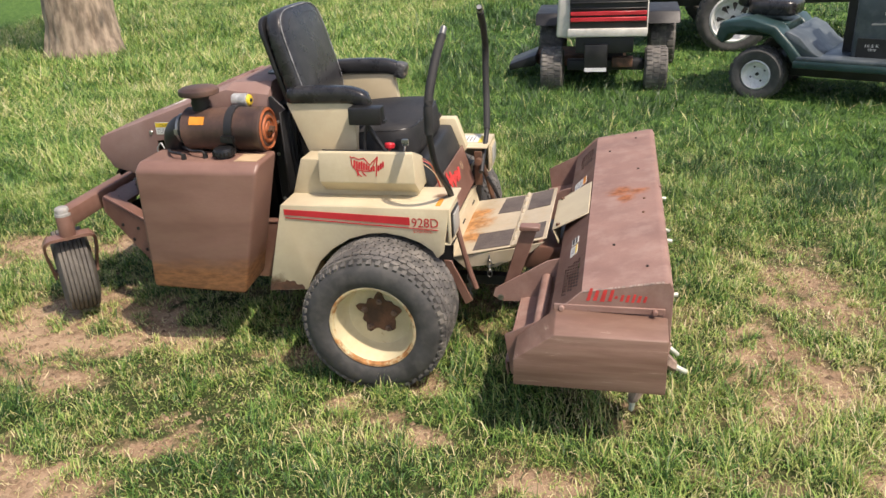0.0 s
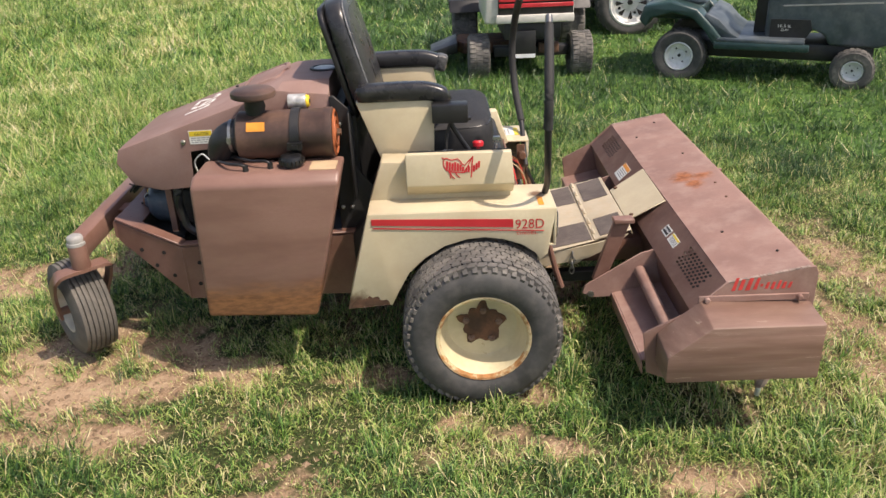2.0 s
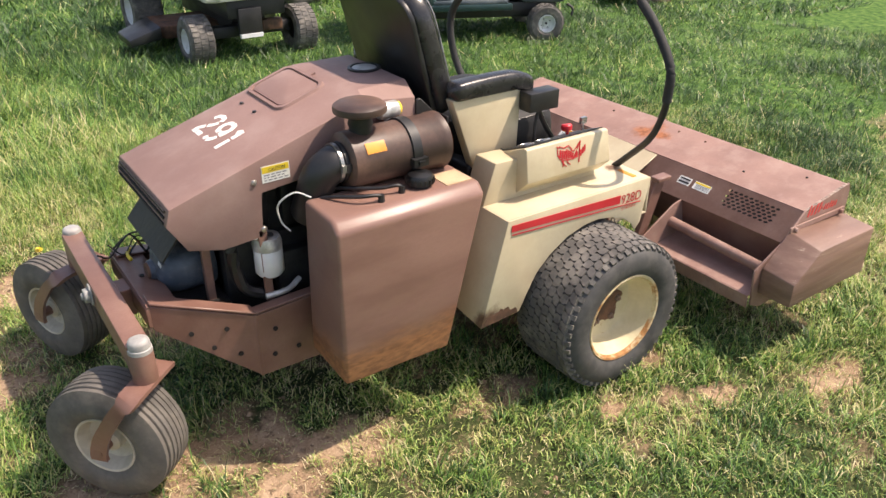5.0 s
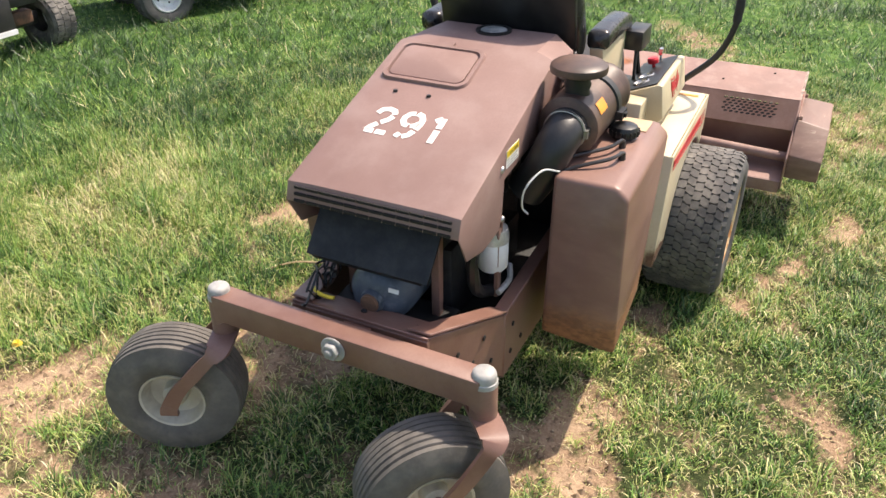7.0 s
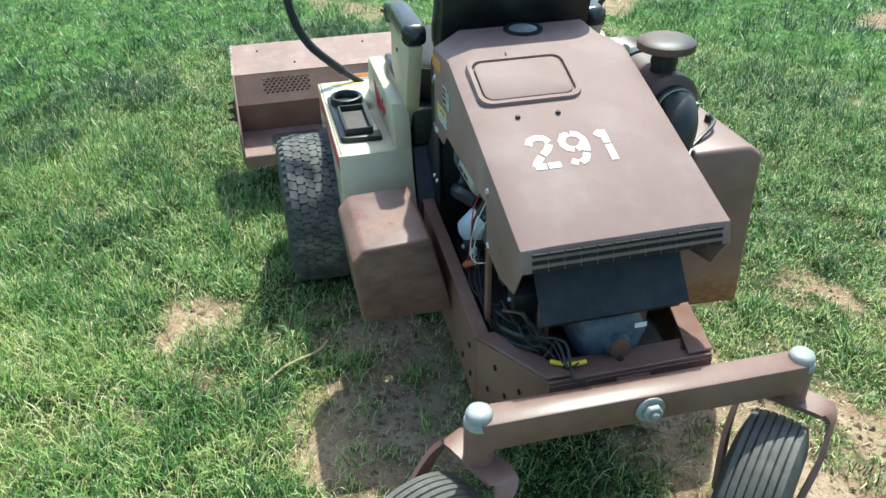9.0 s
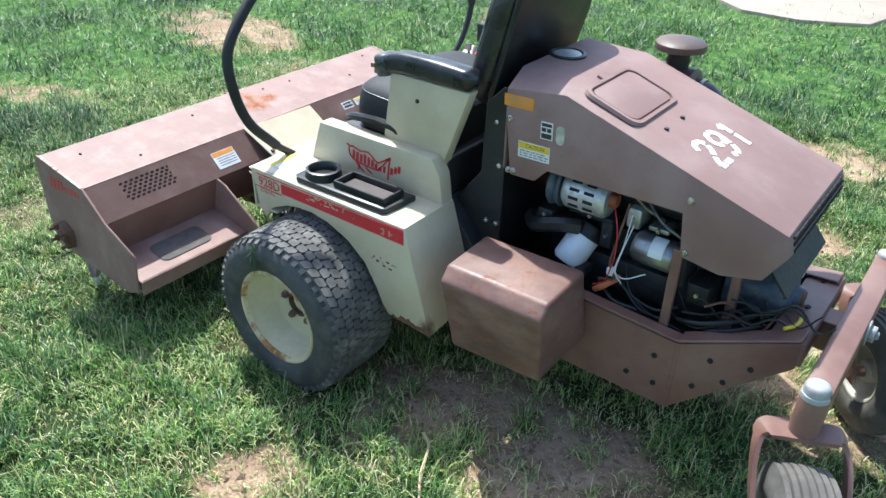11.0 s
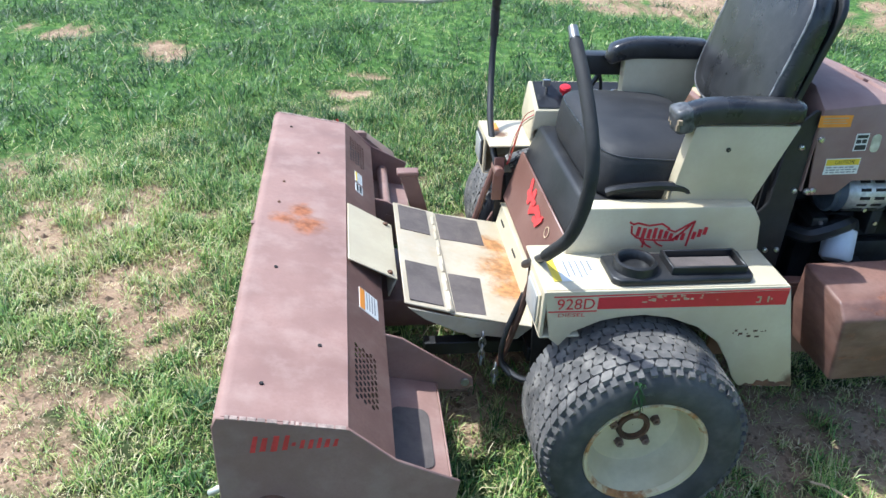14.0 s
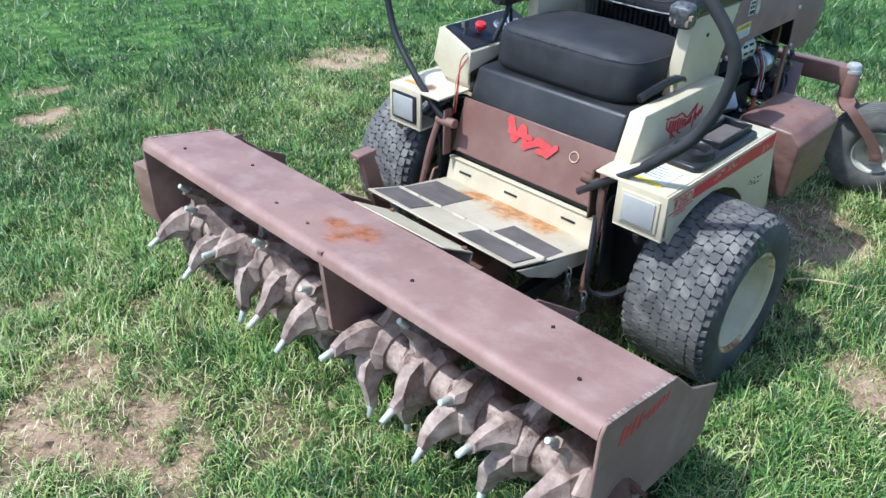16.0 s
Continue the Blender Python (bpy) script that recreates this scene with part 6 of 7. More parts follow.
    cyl(k, (0.462, y - 0.012, 0.230), (0.462, y + 0.012, 0.230), 0.012, 0.012, 10)
    part("hitch_pin", k, rod_steel, aer)
k = bmesh.new()
prism(k, [(0.545, 0.520), (0.600, 0.505), (0.520, 0.262), (0.470, 0.275)], "y", -0.372, -0.350)
box(k, (0.535, -0.390, 0.505), (0.61, -0.345, 0.522))
part("stand_lever", bevel(k, 0.003, 1), brown, aer, "worn brown upright lever bar")
k = bmesh.new()
box(k, (0.46, -0.15, 0.24), (0.74, 0.16, 0.34))
cyl(k, (0.30, 0.01, 0.27), (0.50, 0.01, 0.28), 0.035, 0.035, 16)
part("gearbox", bevel(k, 0.01), brown, aer, "brown gearbox and drive shaft")
k = bmesh.new()
sheet(k, [(0.782, -0.168, 0.497), (0.782, 0.188, 0.503), (0.640, 0.172, 0.415), (0.640, -0.160, 0.415)][::-1], 0.005)
sheet(k, [(0.640, -0.160, 0.416), (0.640, 0.172, 0.416), (0.662, 0.172, 0.36), (0.662, -0.160, 0.36)], 0.005)
pl = part("cover_plate", bevel(k, 0.002, 1), cream, aer, "pale cream cover plate")
for x, y, z in ((0.66, 0.155, 0.431), (0.66, -0.14, 0.431)):
    k = bmesh.new()
    cyl(k, (x, y, z), (x, y, z + 0.008), 0.009, 0.008, 10)
    part("screw", k, rusty, pl)
for x, y in ((0.984, -0.247), (0.973, 0.278), (0.970, 0.756), (0.986, -0.723), (0.85, 0.60), (0.88, -0.52), (0.99, -0.10)):
    k = bmesh.new()
    z = 0.552 - (1.052 - x) * 0.187
    cyl(k, (x, y, z - 0.001), (x, y, z + 0.0035), 0.0052, 0.0045, 10)
    part("rivet", k, hole_black if (int(x * 1000) % 3) else rusty, aer)
for y, w, hd_, lab in ((0.278, 0.100, orange, "white label with an orange head"), (-0.480, 0.078, yellow, "white label with a yellow head"), (-0.385, 0.060, ink, "small black and white label")):
    v0, h = 0.045, 0.070 if hd_ is orange else 0.034
    k = bmesh.new()
    box(k, (y, v0, -0.001), (y + w, v0 + h, 0.0012), rear_m)
    lb = part("label", k, paper, aer, lab)
    k = bmesh.new()
    if hd_ is ink:
        box(k, (y + 0.005, v0 + 0.005, 0.0005), (y + w - 0.005, v0 + 0.012, 0.0020), rear_m)
        box(k, (y + 0.005, v0 + 0.020, 0.0005), (y + w - 0.005, v0 + 0.028, 0.0020), rear_m)
    else:
        box(k, (y + 0.003, v0 + 0.002, 0.0005), (y + w - 0.003, v0 + h * 0.28, 0.0020), rear_m)
    part("label_head", k, hd_, lb)
    k = bmesh.new()
    for i in range(4):
        box(k, (y + 0.006, v0 + h * (0.38 + 0.14 * i), 0.0005), (y + w * 0.86, v0 + h * (0.38 + 0.14 * i) + h * 0.05, 0.0018), rear_m)
    part("fine_print", k, grey_ink, lb)
# rotors of star tines and the dividing plate
RX, RZ = 0.926, 0.238
k = bmesh.new()
prism(k, [(1.060, 0.548), (0.79, 0.498), (0.74, 0.30), (0.90, 0.20), (1.040, 0.30)], "y", 0.030, 0.046)
part("divider", k, till_brown, aer, "brown dividing plate")
for ya, yb in ((YR, 0.030), (0.046, YL)):
    k = bmesh.new()
    cyl(k, (RX, ya, RZ), (RX, yb, RZ), 0.052, 0.052, 20)
    part("rotor_shaft", k, tine_metal, aer, "earth-caked rotor shaft")
rt = random.Random(21)
star_y = [-0.766 + 0.166 * i for i in range(5)] + [0.128 + 0.162 * i for i in range(5)]


def arm_ring(c, t, n, w, h):
    """Six points round an arm's section: t across, n along the shaft."""
    return [c + t * (w * u) + n * (h * v) for u, v in ((-1, -0.35), (-0.2, -1), (1, -0.6), (1, 0.6), (-0.2, 1), (-1, 0.35))]


for si, y0 in enumerate(star_y):
    ph = si * 0.83 + 0.3 + rt.uniform(-0.15, 0.15)
    k = bmesh.new()
    lathe(k, [(0.050, -0.052), (0.064, -0.052), (0.082, -0.030), (0.084, 0.030), (0.064, 0.052), (0.050, 0.052), (0.050, -0.052)], (RX, y0, RZ), (0, 1, 0), 9)
    tips = []
    n = Vector((0, 1, 0))
    for q in range(5):
        t0 = ph + 2 * math.pi * q / 5
        lean = (1 if q % 2 else -1) * rt.uniform(0.026, 0.044)
        rows_ = []
        for r, turn, off, w, h in ((0.045, -0.10, 0.0, 0.056, 0.038), (0.086, -0.06, 0.25, 0.050, 0.034), (0.116, 0.02, 0.6, 0.038, 0.027), (0.142, 0.20, 0.95, 0.025, 0.020), (0.166, 0.30, 1.0, 0.016, 0.015)):
            a_ = t0 - turn
            d = Vector((math.cos(a_), 0, math.sin(a_)))
            c = Vector((RX, y0 + lean * off, RZ)) + d * r
            skew = n * rt.uniform(-0.004, 0.004)
            rows_.append(arm_ring(c + skew, Vector((-d.z, 0, d.x)), n, w * rt.uniform(0.90, 1.10), h * rt.uniform(0.88, 1.12)))
        vs = [[k.verts.new(p) for p in row] for row in rows_]
        for p, w_ in zip(vs, vs[1:]):
            for i in range(6):
                k.faces.new((p[i], p[(i + 1) % 6], w_[(i + 1) % 6], w_[i]))
        k.faces.new(vs[-1])
        k.faces.new(vs[0][::-1])
        a1, a2 = t0 - 0.29, t0 - 0.36
        tips.append((Vector((RX + 0.162 * math.cos(a1), y0 + lean, RZ + 0.162 * math.sin(a1))), Vector((RX + 0.202 * math.cos(a2), y0 + lean * 1.05, RZ + 0.202 * math.sin(a2)))))
    star = part("star_tine", bevel(k, 0.003, 1), tine_metal, aer, "earth-caked star of five bent tines", 22)
    for p, q in tips:
        part("tip", bevel(cyl(bmesh.new(), p, q, 0.0105, 0.0085, 10), 0.002, 1), tip_metal, star, "worn bright tine tip")


# ---- ground ----
def vnoise(x, y, seed, octaves=3, gain=0.5):
    """Smooth value noise in 0..1 for arrays."""
    out, amp, tot = np.zeros_like(x), 1.0, 0.0
    for o in range(octaves):
        xi, yi = np.floor(x), np.floor(y)
        fx, fy = x - xi, y - yi
        fx, fy = fx * fx * (3 - 2 * fx), fy * fy * (3 - 2 * fy)

        def h(a, b):
            v = np.sin(a * 127.1 + b * 311.7 + seed * 74.7 + o * 19.3) * 43758.5453
            return v - np.floor(v)
        out += amp * ((h(xi, yi) * (1 - fx) + h(xi + 1, yi) * fx) * (1 - fy) + (h(xi, yi + 1) * (1 - fx) + h(xi + 1, yi + 1) * fx) * fy)
        tot += amp
        amp *= gain
        x, y = x * 2.03, y * 2.03
    return out / tot


# bare patches: x, y, half length, half width, turn in degrees, strength
BARE = [(-1.46, -0.45, 0.57, 0.35, 20, 1.4), (-1.35, -0.80, 0.32, 0.10, 15, 1.4), (-0.96, -1.38, 0.28, 0.16, 0, 1.4), (-0.55, -1.09, 0.10, 0.07, 0, 1.0), (0.17, -0.94, 0.26, 0.07, -6, 1.0),
        (0.22, -0.70, 0.12, 0.07, 0, 1.0), (1.56, 0.20, 0.16, 0.13, 30, 0.8), (1.55, -0.45, 0.36, 0.40, 0, 0.80), (1.33, -1.03, 0.24, 0.12, 0, 0.75), (0.69, -1.12, 0.22, 0.08, 0, 0.9),
        (-2.30, 0.30, 0.55, 0.25, 10, 0.9), (-1.66, 0.52, 0.30, 0.20, 60, 1.2), (-1.85, 0.95, 0.30, 0.30, 0, 0.8), (-1.02, -0.40, 0.28, 0.16, -30, 1.4), (-0.35, -0.54, 0.20, 0.08, 0, 0.9),
        (-0.60, -1.13, 0.16, 0.09, 0, 0.9), (-0.23, 1.03, 0.22, 0.09, 10, 0.85), (-0.80, 0.60, 0.36, 0.28, 0, 1.0), (-0.45, 0.58, 0.40, 0.26, 0, 1.0), (0.62, -3.05, 0.18, 0.12, 0, 0.9),
        (3.45, -1.85, 0.75, 0.40, -10, 1.3), (2.33, -1.50, 0.40, 0.30, 20, 0.7), (2.92, -4.08, 0.40, 0.22, 0, 0.9), (1.95, -1.22, 0.35, 0.25, 0, 0.6), (1.73, 0.05, 0.26, 0.20, 0, 0.7),
        (1.47, -0.12, 0.16, 0.12, 0, 0.9), (1.45, -0.74, 0.20, 0.14, 0, 0.7), (0.70, -2.65, 0.26, 0.12, 0, 0.9), (-0.95, -2.35, 0.32, 0.22, 10, 1.3), (0.88, -2.45, 0.30, 0.10, 20, 0.7),
        (3.22, -0.10, 0.7, 0.22, 35, 0.8), (-1.29, -0.80, 0.2, 0.2, 0, 0.8), (-0.28, 1.13, 0.30, 0.10, -6, 1.1), (-0.54, 1.03, 0.16, 0.10, 20, 0.8), (-0.10, -0.84, 0.10, 0.045, 0, 1.1), (2.05, -3.56, 0.20, 0.28, 20, 1.0), (1.95, -1.05, 0.46, 0.44, 0, 0.95), (1.72, 0.20, 0.30, 0.36, 0, 0.85), (-1.50, 1.15, 0.34, 0.20, 10, 1.1), (-2.4, -6.05, 2.6, 1.25, -33, 1.6), (0.05, 0.05, 0.9, 0.40, 0, 1.0), (-0.78, 0.45, 0.50, 0.26, -8, 1.2), (2.1, -3.7, 0.3, 0.15, 0, 0.7)]


def bareness(x, y):
    wx = x + 0.16 * (vnoise(x * 4.1, y * 4.1, 3) - 0.5) + 0.07 * (vnoise(x * 15, y * 15, 4) - 0.5)
    wy = y + 0.16 * (vnoise(x * 4.1, y * 4.1, 5) - 0.5) + 0.07 * (vnoise(x * 15, y * 15, 6) - 0.5)
    out = np.zeros_like(x)
    for px, py, a, b, turn, s in BARE:
        c, sn = math.cos(radians(turn)), math.sin(radians(turn))
        u, v = ((wx - px) * c + (wy - py) * sn) / a, (-(wx - px) * sn + (wy - py) * c) / b
        out = np.maximum(out, s * np.clip(1.42 - 1.0 * np.sqrt(u * u + v * v), 0, 1))
    out = out * np.clip(0.62 + 2.6 * (vnoise(x * 7.1, y * 7.1, 8, 5, 0.75) - 0.45), 0.05, 1.2)
    spots = np.clip((vnoise(x * 2.9, y * 2.9, 9, 6, 0.72) - 0.52) * 4.0, 0, 0.42)
    near = np.clip(1.6 - np.hypot(x - 0.2, y + 0.2) / 3.2, 0.15, 1)
    return np.clip(np.maximum(out, spots * near), 0, 1)


def height(x, y):
    z = 0.018 * (vnoise(x * 0.9, y * 0.9, 12) - 0.5) + 0.012 * (vnoise(x * 4.5, y * 4.5, 13) - 0.5)
    z += 0.03 * np.clip(y - 2.0, 0, 2.5) / 2.5 - 0.010
    return z - 0.012 * bareness(x, y)


steps = [0.05 * i for i in range(0, 71)]
while steps[-1] < 700:
    steps.append(steps[-1] * 1.055 + 0.03)
gx = np.array([-s for s in steps[:0:-1]] + steps)
n_g = len(gx)
X, Y = np.meshgrid(gx, gx, indexing="ij")
Zg = height(X, Y)
verts = np.stack([X, Y, Zg], -1).reshape(-1, 3)
idx = np.arange(n_g * n_g).reshape(n_g, n_g)
quads = np.stack([idx[:-1, :-1], idx[1:, :-1], idx[1:, 1:], idx[:-1, 1:]], -1).reshape(-1, 4)
gme = bpy.data.meshes.new("ground")
gme.vertices.add(len(verts))
gme.vertices.foreach_set("co", verts.astype(np.float32).ravel())
gme.loops.add(len(quads) * 4)
gme.loops.foreach_set("vertex_index", quads.astype(np.int32).ravel())
gme.polygons.add(len(quads))
gme.polygons.foreach_set("loop_start", np.arange(0, len(quads) * 4, 4, dtype=np.int32))
gme.update()
gme.polygons.foreach_set("use_smooth", np.ones(len(quads), dtype=bool))
at_ = gme.attributes.new("bare", "FLOAT", "POINT")
at_.data.foreach_set("value", bareness(X, Y).astype(np.float32).ravel())
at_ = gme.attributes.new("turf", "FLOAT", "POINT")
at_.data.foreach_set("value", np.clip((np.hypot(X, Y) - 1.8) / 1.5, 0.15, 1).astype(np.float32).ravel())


def ground_material():
    m = bpy.data.materials.new("lawn_soil")
    m.use_nodes = True
    ns, ls = m.node_tree.nodes, m.node_tree.links
    bs = ns["Principled BSDF"]
    bs.inputs["Roughness"].default_value = 0.95
    bs.inputs["Specular IOR Level"].default_value = 0.15
    tc = ns.new("ShaderNodeTexCoord")
    at = ns.new("ShaderNodeAttribute")
    at.attribute_name = "bare"

    def nz(scale, det=5):
        n = ns.new("ShaderNodeTexNoise")
        n.inputs["Scale"].default_value, n.inputs["Detail"].default_value, n.inputs["Roughness"].default_value = scale, det, 0.65
        ls.new(tc.outputs["Object"], n.inputs["Vector"])
        return n.outputs["Fac"]

    def ramp(src, stops):
        r = ns.new("ShaderNodeValToRGB")
        while len(r.color_ramp.elements) < len(stops):
            r.color_ramp.elements.new(0.5)
        for e, (p, c) in zip(r.color_ramp.elements, stops):
            e.position, e.color = p, (*c, 1)
        ls.new(src, r.inputs[0])
        return r.outputs[0]

    def mix(f, a, b):
        x = ns.new("ShaderNodeMix")
        x.data_type = "RGBA"
        ls.new(f, x.inputs[0])
        ls.new(a, x.inputs[6])
        ls.new(b, x.inputs[7])
        return x.outputs[2]

    # Near-black ramp: shade between the blades is painted into the ground colour.
    shaded_thatch = ramp(nz(55, 6), [(0.32, (0.012, 0.015, 0.007)), (0.54, (0.038, 0.042, 0.018)), (0.78, (0.17, 0.135, 0.075))])
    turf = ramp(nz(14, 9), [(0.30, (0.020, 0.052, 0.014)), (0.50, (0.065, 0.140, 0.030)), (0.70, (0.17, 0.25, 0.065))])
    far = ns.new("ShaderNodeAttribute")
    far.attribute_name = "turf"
    shaded_thatch = mix(far.outputs["Fac"], shaded_thatch, turf)
    soil = ramp(nz(9, 8), [(0.25, (0.13, 0.080, 0.047)), (0.5, (0.28, 0.185, 0.115)), (0.75, (0.48, 0.34, 0.22))])
    grit = ramp(nz(120, 4), [(0.35, (0.13, 0.085, 0.05)), (0.5, (0.33, 0.22, 0.145)), (0.68, (0.50, 0.38, 0.26))])
    half = ns.new("ShaderNodeValue")
    half.outputs[0].default_value = 0.42
    soil = mix(half.outputs[0], soil, grit)
    worn = ns.new("ShaderNodeMapRange")
    worn.inputs["From Min"].default_value, worn.inputs["From Max"].default_value, worn.inputs["To Max"].default_value = 0.72, 1.0, 0.6
    ls.new(at.outputs["Fac"], worn.inputs["Value"])
    soil = mix(worn.outputs[0], soil, ramp(nz(20, 6), [(0.3, (0.33, 0.225, 0.14)), (0.7, (0.56, 0.42, 0.29))]))
    soil = mix(ramp(nz(34, 6), [(0.54, (0, 0, 0)), (0.66, (0.75, 0.75, 0.75))]), soil, ramp(nz(80, 3), [(0.3, (0.06, 0.040, 0.024)), (0.7, (0.14, 0.095, 0.06))]))
    ad = ns.new("ShaderNodeMath")
    ad.operation = "ADD"
    ls.new(at.outputs["Fac"], ad.inputs[0])
    sc = ns.new("ShaderNodeMath")
    sc.operation = "MULTIPLY_ADD"
    ls.new(nz(30, 5), sc.inputs[0])
    sc.inputs[1].default_value, sc.inputs[2].default_value = 0.7, -0.35
    ls.new(sc.outputs[0], ad.inputs[1])
    mr = ns.new("ShaderNodeMapRange")
    mr.inputs["From Min"].default_value, mr.inputs["From Max"].default_value = 0.30, 0.62
    ls.new(ad.outputs[0], mr.inputs["Value"])
    ls.new(mix(mr.outputs[0], shaded_thatch, soil), bs.inputs["Base Color"])
    bp = ns.new("ShaderNodeBump")
    bp.inputs["Strength"].default_value, bp.inputs["Distance"].default_value = 0.9, 0.012
    ls.new(nz(42, 7), bp.inputs["Height"])
    ls.new(bp.outputs[0], bs.inputs["Normal"])
    return m


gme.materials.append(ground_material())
tagged(new("ground", gme), "worn lawn ground with bare brown soil patches", "ground", kind="structure")


def blade_material():
    m = bpy.data.materials.new("grass_blade")
    m.use_nodes = True
    ns, ls = m.node_tree.nodes, m.node_tree.links
    bs = ns["Principled BSDF"]
    bs.inputs["Roughness"].default_value = 0.42
    bs.inputs["Specular IOR Level"].default_value = 0.45
    at = ns.new("ShaderNodeAttribute")
    at.attribute_name = "tone"
    r = ns.new("ShaderNodeValToRGB")
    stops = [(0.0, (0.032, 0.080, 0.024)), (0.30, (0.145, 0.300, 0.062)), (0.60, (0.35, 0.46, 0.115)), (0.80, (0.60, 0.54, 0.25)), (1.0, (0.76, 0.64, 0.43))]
    while len(r.color_ramp.elements) < len(stops):
        r.color_ramp.elements.new(0.5)
    for e, (p, c) in zip(r.color_ramp.elements, stops):
        e.position, e.color = p, (*c, 1)
    ls.new(at.outputs["Fac"], r.inputs[0])
    ls.new(r.outputs[0], bs.inputs["Base Color"])
    tr_ = ns.new("ShaderNodeBsdfTranslucent")
    ls.new(r.outputs[0], tr_.inputs["Color"])
    mx = ns.new("ShaderNodeMixShader")
    mx.inputs[0].default_value = 0.17
    ls.new(bs.outputs[0], mx.inputs[1])
    ls.new(tr_.outputs[0], mx.inputs[2])
    ls.new(mx.outputs[0], ns["Material Output"].inputs[0])
    return m


blade_mat = blade_material()
GRASS_SEED = np.random.RandomState(7)


def grass(name, label, x, y, length, width, tone, segs, flat=0.0):
    """Blades as narrow bent strips, one mesh."""
    rs = GRASS_SEED
    n = len(x)
    z = height(x, y) - 0.004
    yaw = 2 * np.pi * 1.6 * vnoise(x * 2.3, y * 2.3, 91, 3) + rs.normal(0, 1.9, n)
    lean = np.abs(np.where(rs.uniform(0, 1, n) < 0.5, rs.normal(0.72, 0.3, n), rs.normal(1.15, 0.3, n)) + flat + 0.25 * np.clip((np.hypot(x, y) - 2.5) / 2, 0, 1)).clip(0.05, 1.5)
    dx, dy = np.cos(yaw), np.sin(yaw)
    face = yaw + rs.uniform(-0.9, 0.9, n) + np.pi / 2
    sx, sy = np.cos(face) * width * 0.5, np.sin(face) * width * 0.5
    mid_h, mid_o = length * 0.55 * np.cos(lean * 0.6), length * 0.55 * np.sin(lean * 0.6)
    tip_h, tip_o = mid_h + length * 0.45 * np.cos(lean * 1.55), mid_o + length * 0.45 * np.sin(lean * 1.55)
    tip_h = np.maximum(tip_h, 0.004)
    b = np.stack([x, y, z], -1)
    s = np.stack([sx, sy, np.zeros(n)], -1)
    tip = b + np.stack([dx * tip_o, dy * tip_o, tip_h], -1)
    if segs == 2:
        mid = b + np.stack([dx * mid_o, dy * mid_o, mid_h], -1)
        v = np.stack([b - s, b + s, mid + s * 0.85, mid - s * 0.85, tip], 1).reshape(-1, 3)
        per, loops, start = 5, np.array([0, 1, 2, 3, 3, 2, 4]), np.array([0, 4])
    else:
        v = np.stack([b - s, b + s, tip], 1).reshape(-1, 3)
        per, loops, start = 3, np.array([0, 1, 2]), np.array([0])
    li = (np.arange(n)[:, None] * per + loops[None]).ravel()
    ls_ = (np.arange(n)[:, None] * len(loops) + start[None]).ravel()
    me = bpy.data.meshes.new(name)
    me.vertices.add(len(v))
    me.vertices.foreach_set("co", v.astype(np.float32).ravel())
    me.loops.add(len(li))
    me.loops.foreach_set("vertex_index", li.astype(np.int32))
    me.polygons.add(len(ls_))
    me.polygons.foreach_set("loop_start", ls_.astype(np.int32))
    me.update()
    a = me.attributes.new("tone", "FLOAT", "POINT")
    a.data.foreach_set("value", np.repeat(tone.clip(0, 1), per).astype(np.float32))
    me.materials.append(blade_mat)
    return tagged(new(name, me), label, "grass", kind="stuff")


def sow(n, x0, x1, y0, y1, keep):
    rs = GRASS_SEED
    x, y = rs.uniform(x0, x1, n), rs.uniform(y0, y1, n)
    ok = keep(x, y)
    x, y = x[ok], y[ok]
    bare = bareness(x, y)
    far = np.clip((np.hypot(x, y) - 2.5) / 3, 0, 1)
    fine = vnoise(x * 12, y * 12, 31, 3, 0.6)
    broad = vnoise(x * 3.1, y * 3.1, 33, 4, 0.6)
    clump = np.clip((fine * (1 - 0.6 * far) + broad * 0.6 * far) * 2.3 - 0.62, 0, 1)
    tufted = np.clip((vnoise(x * 19, y * 19, 37, 2) - 0.58) * 6, 0, 1)
    p = (1 - np.clip(bare * 1.12, 0, 1)) ** 1.1 * (0.24 + 1.0 * clump) + 0.02 + 0.55 * tufted * (bare > 0.25)
    ok = rs.uniform(0, 1, len(x)) < p
    return x[ok], y[ok], bare[ok], clump[ok]


def lush(x, y):
    left_back = np.clip((y - 0.7) / 1.8, 0, 1) * np.clip((1.6 - x) / 2.2, 0, 1)
    return np.clip(vnoise(x * 1.1 + 3, y * 1.1, 41, 5, 0.62) * 2.3 - 0.85 + 0.75 * left_back + 0.20 * np.clip(np.hypot(x, y) - 2.0, 0, 1), 0, 1)


def broad_tuft(x, y):
    return np.clip((vnoise(x * 2.2, y * 2.2, 71, 4, 0.6) - 0.35) * 3.0, 0, 1.2)


def sown(name, label, n, area, keep, scale, wide, segs):
    x, y, bare, clump = sow(n, *area, keep)
    rs = GRASS_SEED
    lu = lush(x, y)
    wild = np.clip((y - 1.3) / 1.6, 0, 1) * np.clip((0.9 - x) / 1.6, 0, 1)
    length = scale * (0.022 + 0.050 * lu + 0.052 * clump * clump + 0.07 * wild * broad_tuft(x, y)) * rs.uniform(0.45, 1.45, len(x)) * (1 - 0.45 * bare)
    side = np.clip((y - 0.5) / 1.2, 0, 1) * np.clip((0.5 - x - 0.35 * np.clip(y - 1.5, 0, 4)) / 1.2, 0, 1)
    straw = np.exp(-((x - 1.9) ** 2 + (y + 2.26) ** 2) / 0.14) + 0.8 * np.exp(-((x - 1.75) ** 2 + (y + 0.9) ** 2) / 0.5)
    away = np.clip((np.hypot(x, y) - 1.9) / 1.6, 0, 1)
